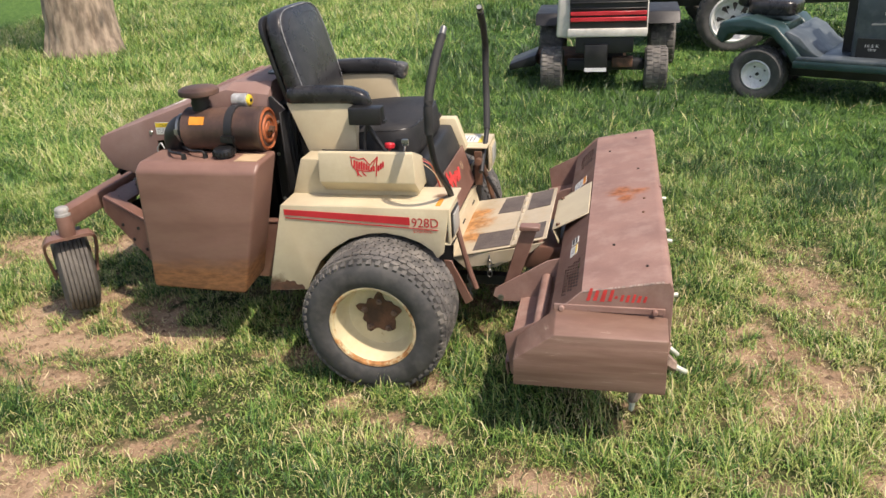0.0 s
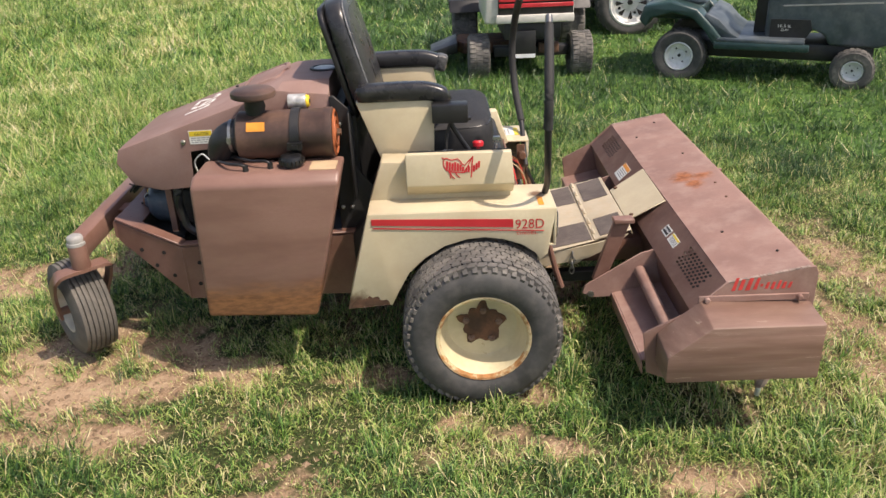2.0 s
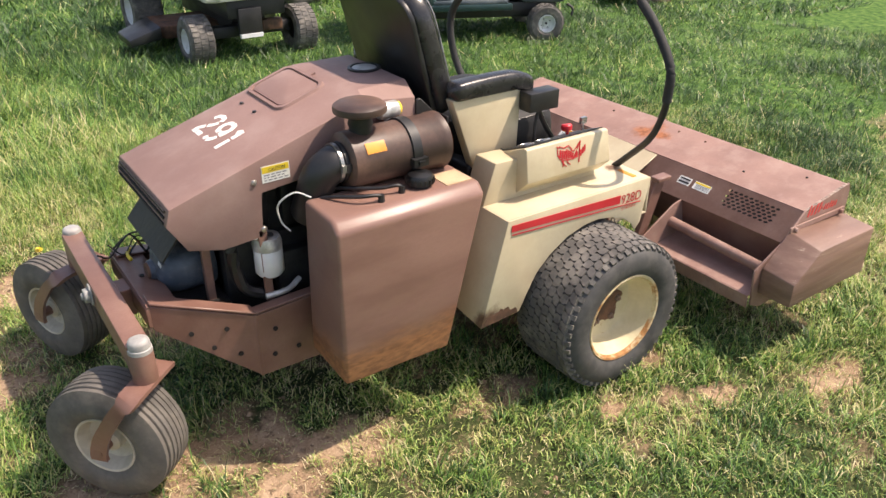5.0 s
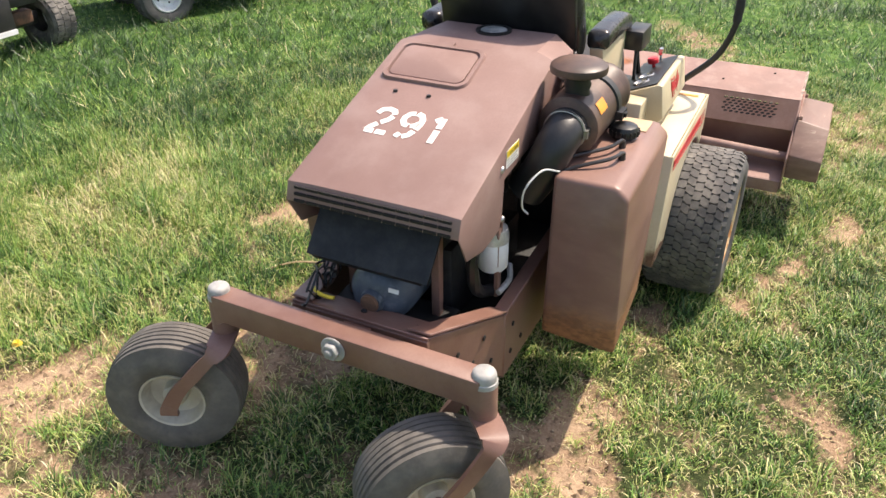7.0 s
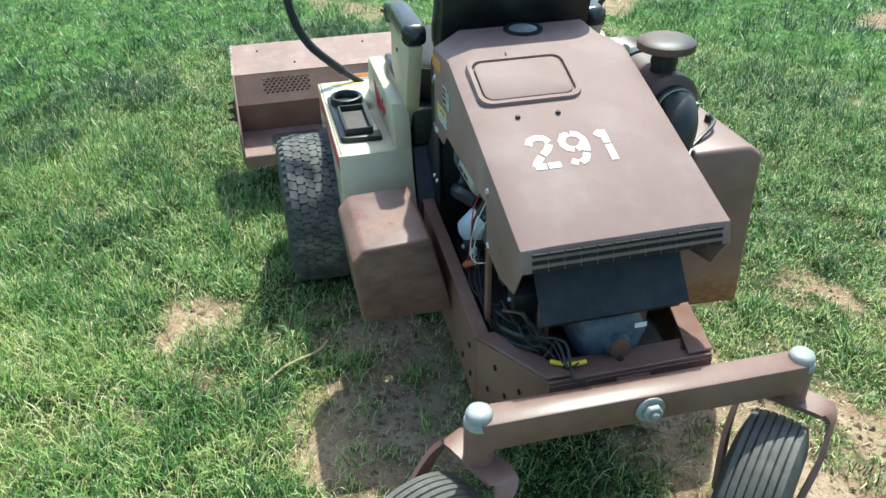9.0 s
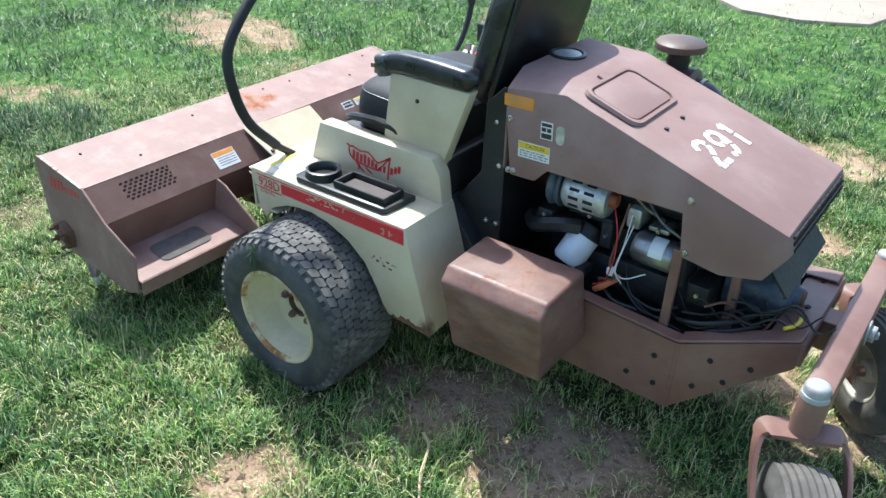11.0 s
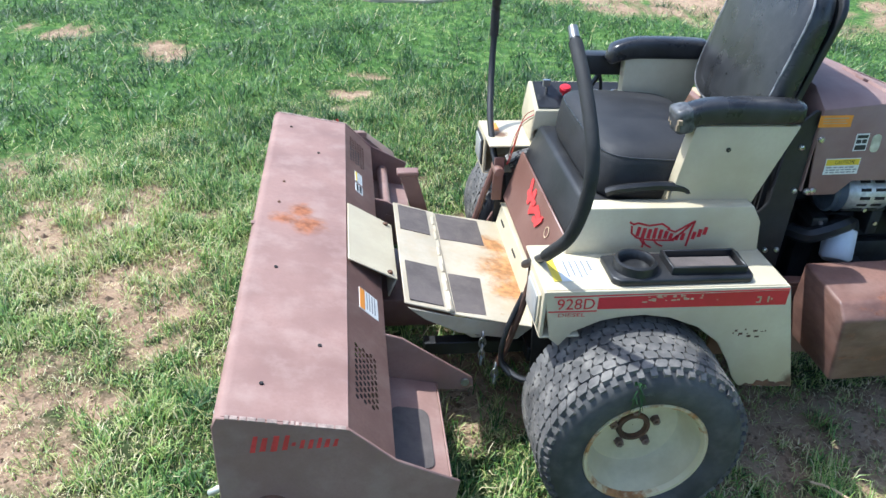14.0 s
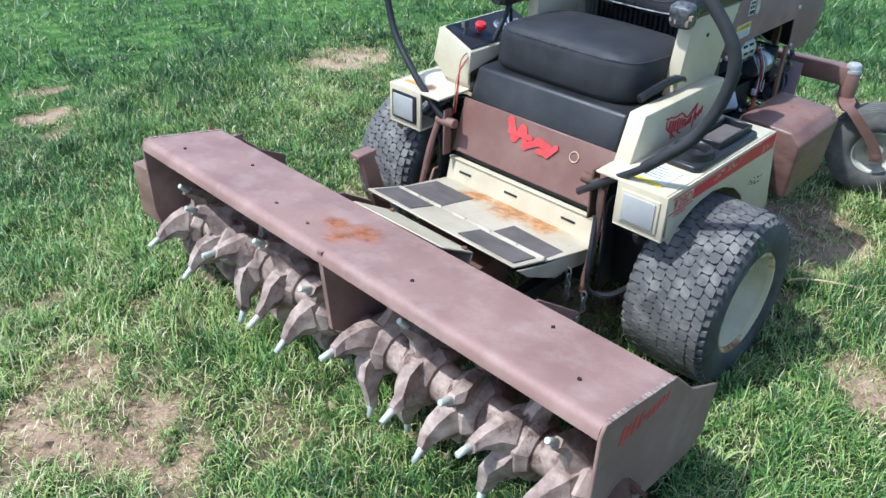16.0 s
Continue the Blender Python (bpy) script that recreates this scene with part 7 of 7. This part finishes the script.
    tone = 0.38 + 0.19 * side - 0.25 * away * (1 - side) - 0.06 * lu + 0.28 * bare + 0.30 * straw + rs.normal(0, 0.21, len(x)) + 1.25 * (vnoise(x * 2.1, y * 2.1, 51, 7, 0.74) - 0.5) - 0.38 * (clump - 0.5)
    dead = rs.uniform(0, 1, len(x)) < (0.06 + 0.09 * (1 - lu)) * (1 - 0.70 * away) * (1 - 0.5 * side) + 0.32 * bare
    tone = np.where(dead, rs.uniform(0.62, 0.95, len(x)), tone)
    # Low blades are shortened and coloured darker, painting in shade between blades.
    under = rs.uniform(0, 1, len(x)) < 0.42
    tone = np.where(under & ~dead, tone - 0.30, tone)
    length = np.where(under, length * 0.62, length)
    width = wide * rs.uniform(0.7, 1.3, len(x))
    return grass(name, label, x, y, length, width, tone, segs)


def dist(x, y):
    return np.hypot((x + 0.2) * 0.85, y)


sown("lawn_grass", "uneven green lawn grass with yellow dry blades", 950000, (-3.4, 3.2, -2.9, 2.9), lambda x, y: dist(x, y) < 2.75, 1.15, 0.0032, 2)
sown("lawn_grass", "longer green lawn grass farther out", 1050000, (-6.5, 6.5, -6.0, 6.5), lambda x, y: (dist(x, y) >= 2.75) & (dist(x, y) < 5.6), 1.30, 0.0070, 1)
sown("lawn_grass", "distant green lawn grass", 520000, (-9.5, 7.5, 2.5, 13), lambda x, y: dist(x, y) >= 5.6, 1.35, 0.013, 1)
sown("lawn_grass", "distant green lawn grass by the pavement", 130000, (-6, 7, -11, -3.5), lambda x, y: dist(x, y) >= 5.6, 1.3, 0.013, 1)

k = bmesh.new()
for f in tuft.faces:
    k.faces.new([k.verts.new(v.co) for v in f.verts])
tuft.free()
part("grass_tuft", k, blade_mat, left_wheel, "green grass stuck to the tyre")

x, y = GRASS_SEED.uniform(-3.4, 3.6, 230000), GRASS_SEED.uniform(-3.2, 2.8, 230000)
bare = bareness(x, y)
ok = GRASS_SEED.uniform(0, 1, len(x)) < np.clip(0.06 + 1.5 * bare * np.clip(vnoise(x * 6, y * 6, 61, 4, 0.6) * 2.4 - 0.6, 0.1, 1), 0, 0.9)
x, y = x[ok], y[ok]
grass("dry_straw", "dead straw lying on the soil", x, y, GRASS_SEED.uniform(0.025, 0.075, len(x)), GRASS_SEED.uniform(0.002, 0.0042, len(x)), GRASS_SEED.uniform(0.66, 1.0, len(x)), 1, 0.75)

# loose clods and crumbs of soil on the bare patches
x, y = GRASS_SEED.uniform(-2.6, 2.6, 60000), GRASS_SEED.uniform(-2.0, 1.9, 60000)
ok = GRASS_SEED.uniform(0, 1, len(x)) < np.clip(bareness(x, y) - 0.18, 0, 1) * np.clip(vnoise(x * 4, y * 4, 81, 3) * 2.6 - 0.7, 0, 1)
x, y = x[ok], y[ok]
size = 0.003 + 0.015 * GRASS_SEED.uniform(0, 1, len(x)) ** 3
base = np.stack([x, y, height(x, y)], -1)
six = np.array([(1, 0, 0), (0, 1, 0), (-1, 0, 0), (0, -1, 0), (0, 0, 0.8), (0, 0, -0.5)])
pts = base[:, None] + six[None] * size[:, None, None] * GRASS_SEED.uniform(0.6, 1.3, (len(x), 6, 1))
tri = np.array([(0, 1, 4), (1, 2, 4), (2, 3, 4), (3, 0, 4), (1, 0, 5), (2, 1, 5), (3, 2, 5), (0, 3, 5)])
cme = bpy.data.meshes.new("soil_clods")
cme.from_pydata(pts.reshape(-1, 3).tolist(), [], (np.arange(len(x))[:, None, None] * 6 + tri[None]).reshape(-1, 3).tolist())
cme.materials.append(clod_soil)
tagged(new("soil_clods", cme), "small brown soil clods on the bare patches", "soil", kind="stuff")

# dandelions and a stick
for x, y in ((-1.467, 1.307), (-1.66, 1.32)):
    d_ = thing("dandelion", (x, y, 0), "small yellow dandelion in the grass", "flower", "dandelions")
    k = bmesh.new()
    tube(k, [(x, y, 0), (x + 0.005, y, 0.03), (x, y + 0.004, 0.06)], 0.002, 6, 3)
    part("stem", k, blade_mat, d_)
    k = bmesh.new()
    for j in range(3):
        for i in range(14):
            a = 2 * math.pi * (i + 0.4 * j) / 14
            r = 0.017 - 0.004 * j
            c = Vector((x, y + 0.004, 0.060 + 0.003 * j))
            e = c + Vector((math.cos(a) * r, math.sin(a) * r, 0.004 + 0.003 * j))
            w = Vector((-math.sin(a), math.cos(a), 0)) * 0.0025
            k.faces.new([k.verts.new(v) for v in (c, e - w, e + w)])
    part("blossom", k, yellow, d_, "yellow blossom")
k = bmesh.new()
tube(k, [(-0.66, 0.88, 0.02), (-0.60, 0.80, 0.035), (-0.55, 0.70, 0.03), (-0.50, 0.66, 0.025)], 0.004, 6, 4)
stick = thing("stick", (-0.6, 0.78, 0), "thin dry stick lying in the grass", "stick")
part("twig", k, tan_label, stick)

# ---- pavement ----
k = bmesh.new()
prism(k, [(-0.75, -6.6), (-0.45, -5.35), (0.05, -5.10), (0.55, -5.12), (1.3, -5.75), (2.4, -9.5), (-1.6, -9.5)], "z", -0.06, 0.022)
pv = part("pavement", bevel(k, 0.01), concrete, None, "pale concrete pad edge beyond the grass")
tagged(pv, category="pavement", kind="structure")


# ---- tree ----
tree = thing("tree", (-6.12, 6.42, 0), "stout tree trunk with grey-brown bark in the grass", "tree")
k = bmesh.new()
seg, rows_ = 84, 90
rings = []
for j in range(rows_):
    z = -0.1 + 3.4 * j / (rows_ - 1)
    ring = []
    for i in range(seg):
        a = 2 * math.pi * i / seg
        r = 0.425 + 0.10 * math.exp(-max(z, 0) * 3.6) * (1 + 0.5 * math.cos(3 * a + 0.6)) - 0.02 * z
        r += 0.030 * noise.noise(Vector((math.cos(a) * 6, math.sin(a) * 6, z * 1.4))) + 0.024 * noise.noise(Vector((math.cos(a) * 15, math.sin(a) * 15, z * 3.5))) + 0.016 * noise.noise(Vector((math.cos(a) * 30, math.sin(a) * 30, z * 12)))
        ring.append(k.verts.new((-6.12 + r * math.cos(a), 6.42 + r * math.sin(a), z)))
    rings.append(ring)
for p, q in zip(rings, rings[1:]):
    for i in range(seg):
        k.faces.new((p[i], p[(i + 1) % seg], q[(i + 1) % seg], q[i]))
k.faces.new(rings[-1])
trunk = part("trunk", k, bark, tree, smooth=70)
k = bmesh.new()
for i in range(5):
    a = 2 * math.pi * i / 5
    b = Vector((-6.12, 6.42, 3.1))
    tube(k, [b, b + Vector((math.cos(a) * 0.8, math.sin(a) * 0.8, 0.9)), b + Vector((math.cos(a) * 1.9, math.sin(a) * 1.9, 1.9))], 0.17, 10, 5, 0.05)
part("limbs", k, bark, tree)
k = bmesh.new()
lr_ = random.Random(17)
for i in range(3200):
    d = Vector((lr_.gauss(0, 1), lr_.gauss(0, 1), lr_.gauss(0, 0.6)))
    c = Vector((-6.12, 6.42, 5.6)) + d * 1.05
    u = Vector((lr_.gauss(0, 1), lr_.gauss(0, 1), lr_.gauss(0, 1))).normalized() * 0.09
    w = u.cross(Vector((lr_.gauss(0, 1), lr_.gauss(0, 1), 1))).normalized() * 0.045
    k.faces.new([k.verts.new(v) for v in (c - u, c + w, c + u, c - w)])
part("crown", k, blade_mat, tree, "green leafy crown")


def small_wheel(parent, c, ax, R, hw, rim_r, tyre_m, rim_m, name="wheel", lugs=22):
    c, n = Vector(c), Vector(ax).normalized()
    k = bmesh.new()
    lathe(k, [(rim_r * 0.9, -hw * 0.7), (rim_r * 1.25, -hw), (R * 0.88, -hw * 0.98), (R * 0.965, -hw * 0.8), (R * 0.985, -hw * 0.3), (R * 0.985, hw * 0.3), (R * 0.965, hw * 0.8), (R * 0.88, hw * 0.98), (rim_r * 1.25, hw), (rim_r * 0.98, hw * 0.75)], c, n, 40)
    m = frame_on(n)
    kt = bmesh.new()
    for i in range(lugs):
        for j, h in enumerate((-0.6, 0.0, 0.6)):
            a = 2 * math.pi * (i + 0.5 * (j % 2)) / lugs
            da = math.pi / lugs * 0.72
            def at(aa, hh, r):
                return c + m @ Vector((r * math.cos(aa), r * math.sin(aa), hh))
            lo = [at(a - da, hw * (h - 0.26), R * 0.965), at(a + da, hw * (h - 0.26), R * 0.965), at(a + da, hw * (h + 0.26), R * 0.965), at(a - da, hw * (h + 0.26), R * 0.965)]
            hi = [at(a - da * 0.9, hw * (h - 0.23), R * 1.005), at(a + da * 0.9, hw * (h - 0.23), R * 1.005), at(a + da * 0.9, hw * (h + 0.23), R * 1.005), at(a - da * 0.9, hw * (h + 0.23), R * 1.005)]
            hull_quads(kt, lo, hi)
    w = part(name, k, tyre_m, parent, "black lugged tyre on a pale rim")
    tagged(part("tread", kt, tyre_m, w), kind="stuff")
    k = bmesh.new()
    lathe(k, [(rim_r, hw * 0.66), (rim_r * 1.06, hw * 0.86), (rim_r * 0.98, hw * 0.92), (rim_r * 0.90, hw * 0.62), (rim_r * 0.78, hw * 0.28), (rim_r * 0.42, hw * 0.22), (rim_r * 0.34, hw * 0.34), (0.001, hw * 0.36)], c, n, 32)
    part("rim", k, rim_m, w)
    k = bmesh.new()
    cyl(k, c + n * hw * 0.3, c + n * hw * 0.55, rim_r * 0.13, rim_r * 0.11, 12)
    for i in range(4):
        a = 2 * math.pi * i / 4 + 0.5
        p = c + m @ Vector((rim_r * 0.55 * math.cos(a), rim_r * 0.55 * math.sin(a), hw * 0.24))
        cyl(k, p, p + n * hw * 0.06, rim_r * 0.07, rim_r * 0.07, 8)
    tagged(part("hub", k, black_paint, w), kind="stuff")
    return w


# ---- white lawn tractor, nose towards the mower ----
wt = thing("lawn_tractor", (0.76, 4.5, 0), "white lawn tractor with a red and black striped nose", "lawn tractor")
for x in (0.285, 1.205):
    small_wheel(wt, (x, 4.25, 0.185), (1 if x > 0.7 else -1, 0, 0), 0.200, 0.100, 0.095, tread_rubber, wheel_white, "front_wheel", 30)
for x in (0.20, 1.30):
    small_wheel(wt, (x, 5.45, 0.25), (1 if x > 0.7 else -1, 0, 0), 0.27, 0.13, 0.13, tread_rubber, wheel_white, "rear_wheel")
k = bmesh.new()
prism(k, [(0.330, 0.50), (0.43, 0.49), (1.115, 0.50), (1.115, 0.86), (1.02, 0.97), (0.49, 0.97), (0.350, 0.87)], "y", 4.06, 5.05)
part("hood", bevel(k, 0.02, 3), tractor_white, wt, "off-white tractor hood")
k = bmesh.new()
box(k, (0.45, 4.035, 0.575), (1.105, 4.065, 0.90))
part("grille", bevel(k, 0.006), black_paint, wt, "black nose grille")
for i, z in enumerate((0.635, 0.685, 0.735, 0.785)):
    k = bmesh.new()
    box(k, (0.455, 4.015, z), (1.100, 4.04, z + (0.034 if i < 2 else 0.012)))
    part("grille_bar", bevel(k, 0.004, 1), tractor_red if i < 2 else black_paint, wt)
k = bmesh.new()
box(k, (0.43, 4.00, 0.505), (1.11, 4.07, 0.575))
part("bumper", bevel(k, 0.012), tractor_white, wt, "off-white bumper")
k = bmesh.new()
box(k, (0.42, 4.20, 0.18), (1.10, 4.32, 0.27))
box(k, (0.50, 4.05, 0.36), (1.0, 4.9, 0.50))
box(k, (0.58, 4.02, 0.235), (0.78, 4.06, 0.44))
box(k, (0.62, 4.3, 0.2), (0.92, 5.6, 0.42))
part("chassis", bevel(k, 0.01), black_paint, wt, "black front chassis and axle")
k = bmesh.new()
box(k, (0.585, 4.01, 0.205), (0.775, 4.05, 0.235))
part("weight_edge", k, white_paint, wt, "white lower edge")
k = bmesh.new()
box(k, (0.82, 4.12, 0.22), (1.00, 4.20, 0.31))
part("muffler_box", bevel(k, 0.01), rusty, wt, "rusty brown box")
k = bmesh.new()
prism(k, [(0.06, 4.85), (0.16, 4.65), (0.85, 4.65), (0.95, 4.85), (0.95, 5.15), (0.12, 5.15)], "z", 0.13, 0.24)
part("mower_deck", bevel(k, 0.02), rusty, wt, "rusty mowing deck")
k = bmesh.new()
hull_quads(k, [(0.10, 4.55, 0.26), (0.10, 4.95, 0.28), (0.10, 4.95, 0.18), (0.10, 4.55, 0.16)], [(-0.16, 4.58, 0.17), (-0.16, 4.95, 0.18), (-0.16, 4.95, 0.12), (-0.16, 4.58, 0.11)])
part("chute", bevel(k, 0.008), black_plastic, wt, "dark side chute")
k = bmesh.new()
for x0, x1 in ((0.04, 0.42), (1.08, 1.46)):
    prism(k, [(5.10, 0.45), (5.20, 0.56), (5.75, 0.58), (5.85, 0.40), (5.75, 0.50), (5.25, 0.50)], "x", x0, x1)
box(k, (0.42, 5.1, 0.42), (1.08, 5.85, 0.60))
part("rear_fender", bevel(k, 0.012), black_paint, wt, "dark rear fender")
k = bmesh.new()
pillow(k, pose(0.75, 5.5, 0.70, 0, 0, 90), 0.20, 0.22, 0.06, 0.02)
pillow(k, pose(0.75, 5.72, 0.88, 75, 0, 0), 0.22, 0.18, 0.05, 0.01)
part("seat", k, vinyl, wt, "black tractor seat")
k = bmesh.new()
cyl(k, (0.75, 5.0, 0.85), (0.75, 5.16, 1.02), 0.02)
lathe(k, [(0.165, 0.0), (0.175, 0.012), (0.185, 0.0), (0.175, -0.012), (0.165, 0.0)], (0.75, 5.17, 1.03), (0, 0.6, 0.8), 32)
part("steering_wheel", k, black_plastic, wt, "black steering wheel")

# ---- dark green lawn tractor, side on ----
gt = thing("lawn_tractor", (2.6, 3.9, 0), "dark green lawn tractor with white wheels parked on the grass", "lawn tractor")
GA = Vector((2.01, 3.87, 0))
gd = Vector((3.24, 3.29, 0)) - GA
GL = gd.length
gu = gd.normalized()
gv = Vector((-gu.y, gu.x, 0))
GM = Matrix.Translation(GA) @ Matrix((gu, gv, Vector((0, 0, 1)))).transposed().to_4x4()


def gpart(name, bm, mat, label="", parent=None):
    bmesh.ops.transform(bm, matrix=GM, verts=bm.verts)
    return part(name, bm, mat, parent or gt, label)


for yy in (0.04, 0.80):
    small_wheel(gt, GM @ Vector((0.0, yy, 0.205)), -gv if yy < 0.4 else gv, 0.222, 0.095, 0.114, side_rubber, wheel_white, "rear_wheel")
for yy in (0.03, 0.78):
    small_wheel(gt, GM @ Vector((GL, yy, 0.148)), -gv if yy < 0.4 else gv, 0.165, 0.070, 0.078, tread_rubber, wheel_white, "front_wheel")
k = bmesh.new()
fend = [(-0.36, 0.50), (-0.32, 0.62), (-0.10, 0.66), (0.12, 0.60), (0.26, 0.46), (0.36, 0.345), (0.36, 0.31), (0.27, 0.32), (0.20, 0.42), (0.08, 0.53), (-0.08, 0.565), (-0.26, 0.52), (-0.30, 0.44)]
prism(k, fend, "y", -0.05, 0.20)
gpart("fender", bevel(k, 0.02, 3), tractor_green, "glossy dark green rear fender")
k = bmesh.new()
prism(k, fend, "y", 0.64, 0.89)
box(k, (-0.36, 0.20, 0.48), (0.14, 0.64, 0.60))
gpart("fender", bevel(k, 0.02, 3), tractor_green, "glossy dark green rear fender")
k = bmesh.new()
box(k, (0.30, -0.06, 0.335), (0.98, 0.88, 0.375))
prism(k, [(0.16, 0.53), (0.20, 0.565), (0.30, 0.52), (0.40, 0.42), (0.47, 0.376), (0.36, 0.35)], "y", -0.02, 0.86)
gpart("running_board", bevel(k, 0.012), hood_slate, "dusty slate footwell and running board")
k = bmesh.new()
box(k, (0.28, -0.065, 0.285), (1.02, -0.03, 0.345))
gpart("skirt", bevel(k, 0.012), tractor_green, "dark green skirt")
k = bmesh.new()
prism(k, [(0.66, 0.36), (0.66, 0.98), (0.80, 1.02), (1.50, 0.86), (1.60, 0.74), (1.60, 0.34), (1.52, 0.31), (1.16, 0.32), (1.12, 0.40), (1.02, 0.44), (0.98, 0.36)], "y", 0.10, 0.74)
gpart("hood", bevel(k, 0.025, 3), hood_slate, "dusty slate green hood")
k = bmesh.new()
prism(k, [(0.70, 0.37), (0.98, 0.37), (1.02, 0.44), (1.00, 0.52), (0.70, 0.52)], "y", 0.09, 0.10)
eng = gpart("engine_side", k, black_paint, "black engine side panel")
lettering("engine_words", "16.5 K", GM @ basis((0.76, 0.0885, 0.455), (1, 0, 0), (0, 0, 1)), 0.10, 0.024, paper, eng)
lettering("engine_words", "OHV", GM @ basis((0.785, 0.0885, 0.425), (1, 0, 0), (0, 0, 1)), 0.055, 0.022, paper, eng)
k = bmesh.new()
for i in range(6):
    box(k, (1.600, 0.14, 0.42 + i * 0.055), (1.610, 0.70, 0.45 + i * 0.055))
gpart("front_grille", k, black_plastic, "dark nose grille")
k = bmesh.new()
prism(k, [(0.78, 0.62), (1.50, 0.66), (1.50, 0.672), (0.78, 0.632)], "y", 0.094, 0.10)
gpart("pinstripe", k, galv, "pale hood pinstripe")
k = bmesh.new()
rr_ = random.Random(2)
for i in range(7):
    x = 0.86 + i * 0.05
    prism(k, [(x, 0.70 + 0.003 * i), (x + 0.035, 0.70 + 0.003 * i), (x + 0.045, 0.75 + 0.003 * i), (x + 0.010, 0.75 + 0.003 * i)], "y", 0.093, 0.10)
gpart("hood_mark", k, paper, "white hood lettering drawn as plain bars")
k = bmesh.new()
box(k, (0.0, 0.15, 0.18), (1.5, 0.7, 0.32))
box(k, (1.3, 0.05, 0.14), (1.4, 0.76, 0.20))
gpart("chassis", bevel(k, 0.02), black_paint, "black chassis")
k = bmesh.new()
pillow(k, pose(-0.02, 0.42, 0.70), 0.20, 0.20, 0.06, 0.02)
pillow(k, pose(-0.22, 0.42, 0.86, 0, -75, 0), 0.17, 0.19, 0.05, 0.01)
gpart("seat", k, vinyl, "black tractor seat")
k = bmesh.new()
box(k, (0.56, 0.30, 0.36), (0.68, 0.54, 0.95))
cyl(k, (0.60, 0.42, 0.92), (0.50, 0.42, 1.05), 0.02)
lathe(k, [(0.160, 0.0), (0.17, 0.012), (0.18, 0.0), (0.17, -0.012), (0.160, 0.0)], (0.49, 0.42, 1.06), (-0.6, 0, 0.8), 32)
gpart("dashboard", bevel(k, 0.006, 1), black_plastic, "black dash and steering wheel")
k = bmesh.new()
tube(k, [(1.58, 0.1, 0.30), (1.63, 0.08, 0.26), (1.62, 0.06, 0.20)], 0.012, 8, 4)
gpart("hitch_hook", k, black_paint)

# ---- trailer behind the tractors ----
tl = thing("trailer", (2.4, 6.3, 0), "low trailer with white rail and spoked steel wheels", "trailer")
small_wheel(tl, (2.06, 6.05, 0.36), (0, -1, 0), 0.37, 0.12, 0.235, side_rubber, wheel_white, "trailer_wheel", 30)
k = bmesh.new()
for i in range(8):
    a = 2 * math.pi * i / 8
    c = Vector((2.06, 5.955, 0.36))
    p, q = c + Vector((0.085 * math.cos(a - 0.22), 0, 0.085 * math.sin(a - 0.22))), c + Vector((0.085 * math.cos(a + 0.22), 0, 0.085 * math.sin(a + 0.22)))
    e = c + Vector((0.175 * math.cos(a), 0, 0.175 * math.sin(a)))
    f, g = c + Vector((0.165 * math.cos(a - 0.16), 0, 0.165 * math.sin(a - 0.16))), c + Vector((0.165 * math.cos(a + 0.16), 0, 0.165 * math.sin(a + 0.16)))
    hull_quads(k, [f, e, g, (p + q) / 2], [v + Vector((0, -0.012, 0)) for v in (f, e, g, (p + q) / 2)])
part("wheel_slots", k, hole_black, tl, "dark slots between the spokes")
k = bmesh.new()
box(k, (1.15, 6.20, 0.560), (3.7, 6.30, 0.640))
part("rail", bevel(k, 0.008), white_paint, tl, "white trailer rail")
k = bmesh.new()
box(k, (1.2, 6.31, 0.46), (3.65, 7.9, 0.58))
part("trailer_bed", bevel(k, 0.01), black_paint, tl, "dark trailer bed")
small_wheel(tl, (2.06, 8.1, 0.36), (0, 1, 0), 0.37, 0.12, 0.235, side_rubber, wheel_white, "trailer_wheel", 30)

# ---- loader bucket on the grass ----
bk = thing("loader_bucket", (5.6, 4.7, 0), "worn brown loader bucket with a pale toothed cutting edge", "bucket")
BM = pose(5.62, 4.70, 0, 0, 0, -111)
prof = [(0.0, 0.22), (-0.62, 0.24), (-0.80, 0.36), (-0.86, 0.56), (-0.80, 0.76), (-0.66, 0.88)]
k = bmesh.new()
for (y0, z0), (y1, z1) in zip(prof, prof[1:]):
    sheet(k, [BM @ Vector(p) for p in ((-0.95, -y0 - 0.45, z0), (0.95, -y0 - 0.45, z0), (0.95, -y1 - 0.45, z1), (-0.95, -y1 - 0.45, z1))], 0.02)
part("shell", k, bucket_steel, bk, "worn brown bucket shell")
for s in (-0.95, 0.93):
    k = bmesh.new()
    hull_quads(k, [BM @ Vector((s, -y - 0.45, z)) for y, z in prof], [BM @ Vector((s + 0.02, -y - 0.45, z)) for y, z in prof])
    part("side_plate", k, bucket_steel, bk)
k = bmesh.new()
for i in range(22):
    x = -0.95 + i * 0.0875
    o = 0.012 * math.sin(i * 2.1)
    hull_quads(k, [BM @ Vector(p) for p in ((x, -0.45, 0.20), (x + 0.07, -0.45, 0.20), (x + 0.07, -0.45, 0.235), (x, -0.45, 0.235))],
               [BM @ Vector(p) for p in ((x + 0.01, -0.53 + o, 0.205), (x + 0.06, -0.53 + o, 0.205), (x + 0.06, -0.53 + o, 0.222), (x + 0.01, -0.53 + o, 0.222))])
part("cutting_edge", k, bucket_edge, bk, "pale worn cutting edge")
k = bmesh.new()
for x in (-0.8, 0.7):
    k = bmesh.new()
    box(k, (x, 0.0, 0.0), (x + 0.12, 0.30, 0.24), BM)
    part("support_block", k, bark, bk, "timber block under the bucket")
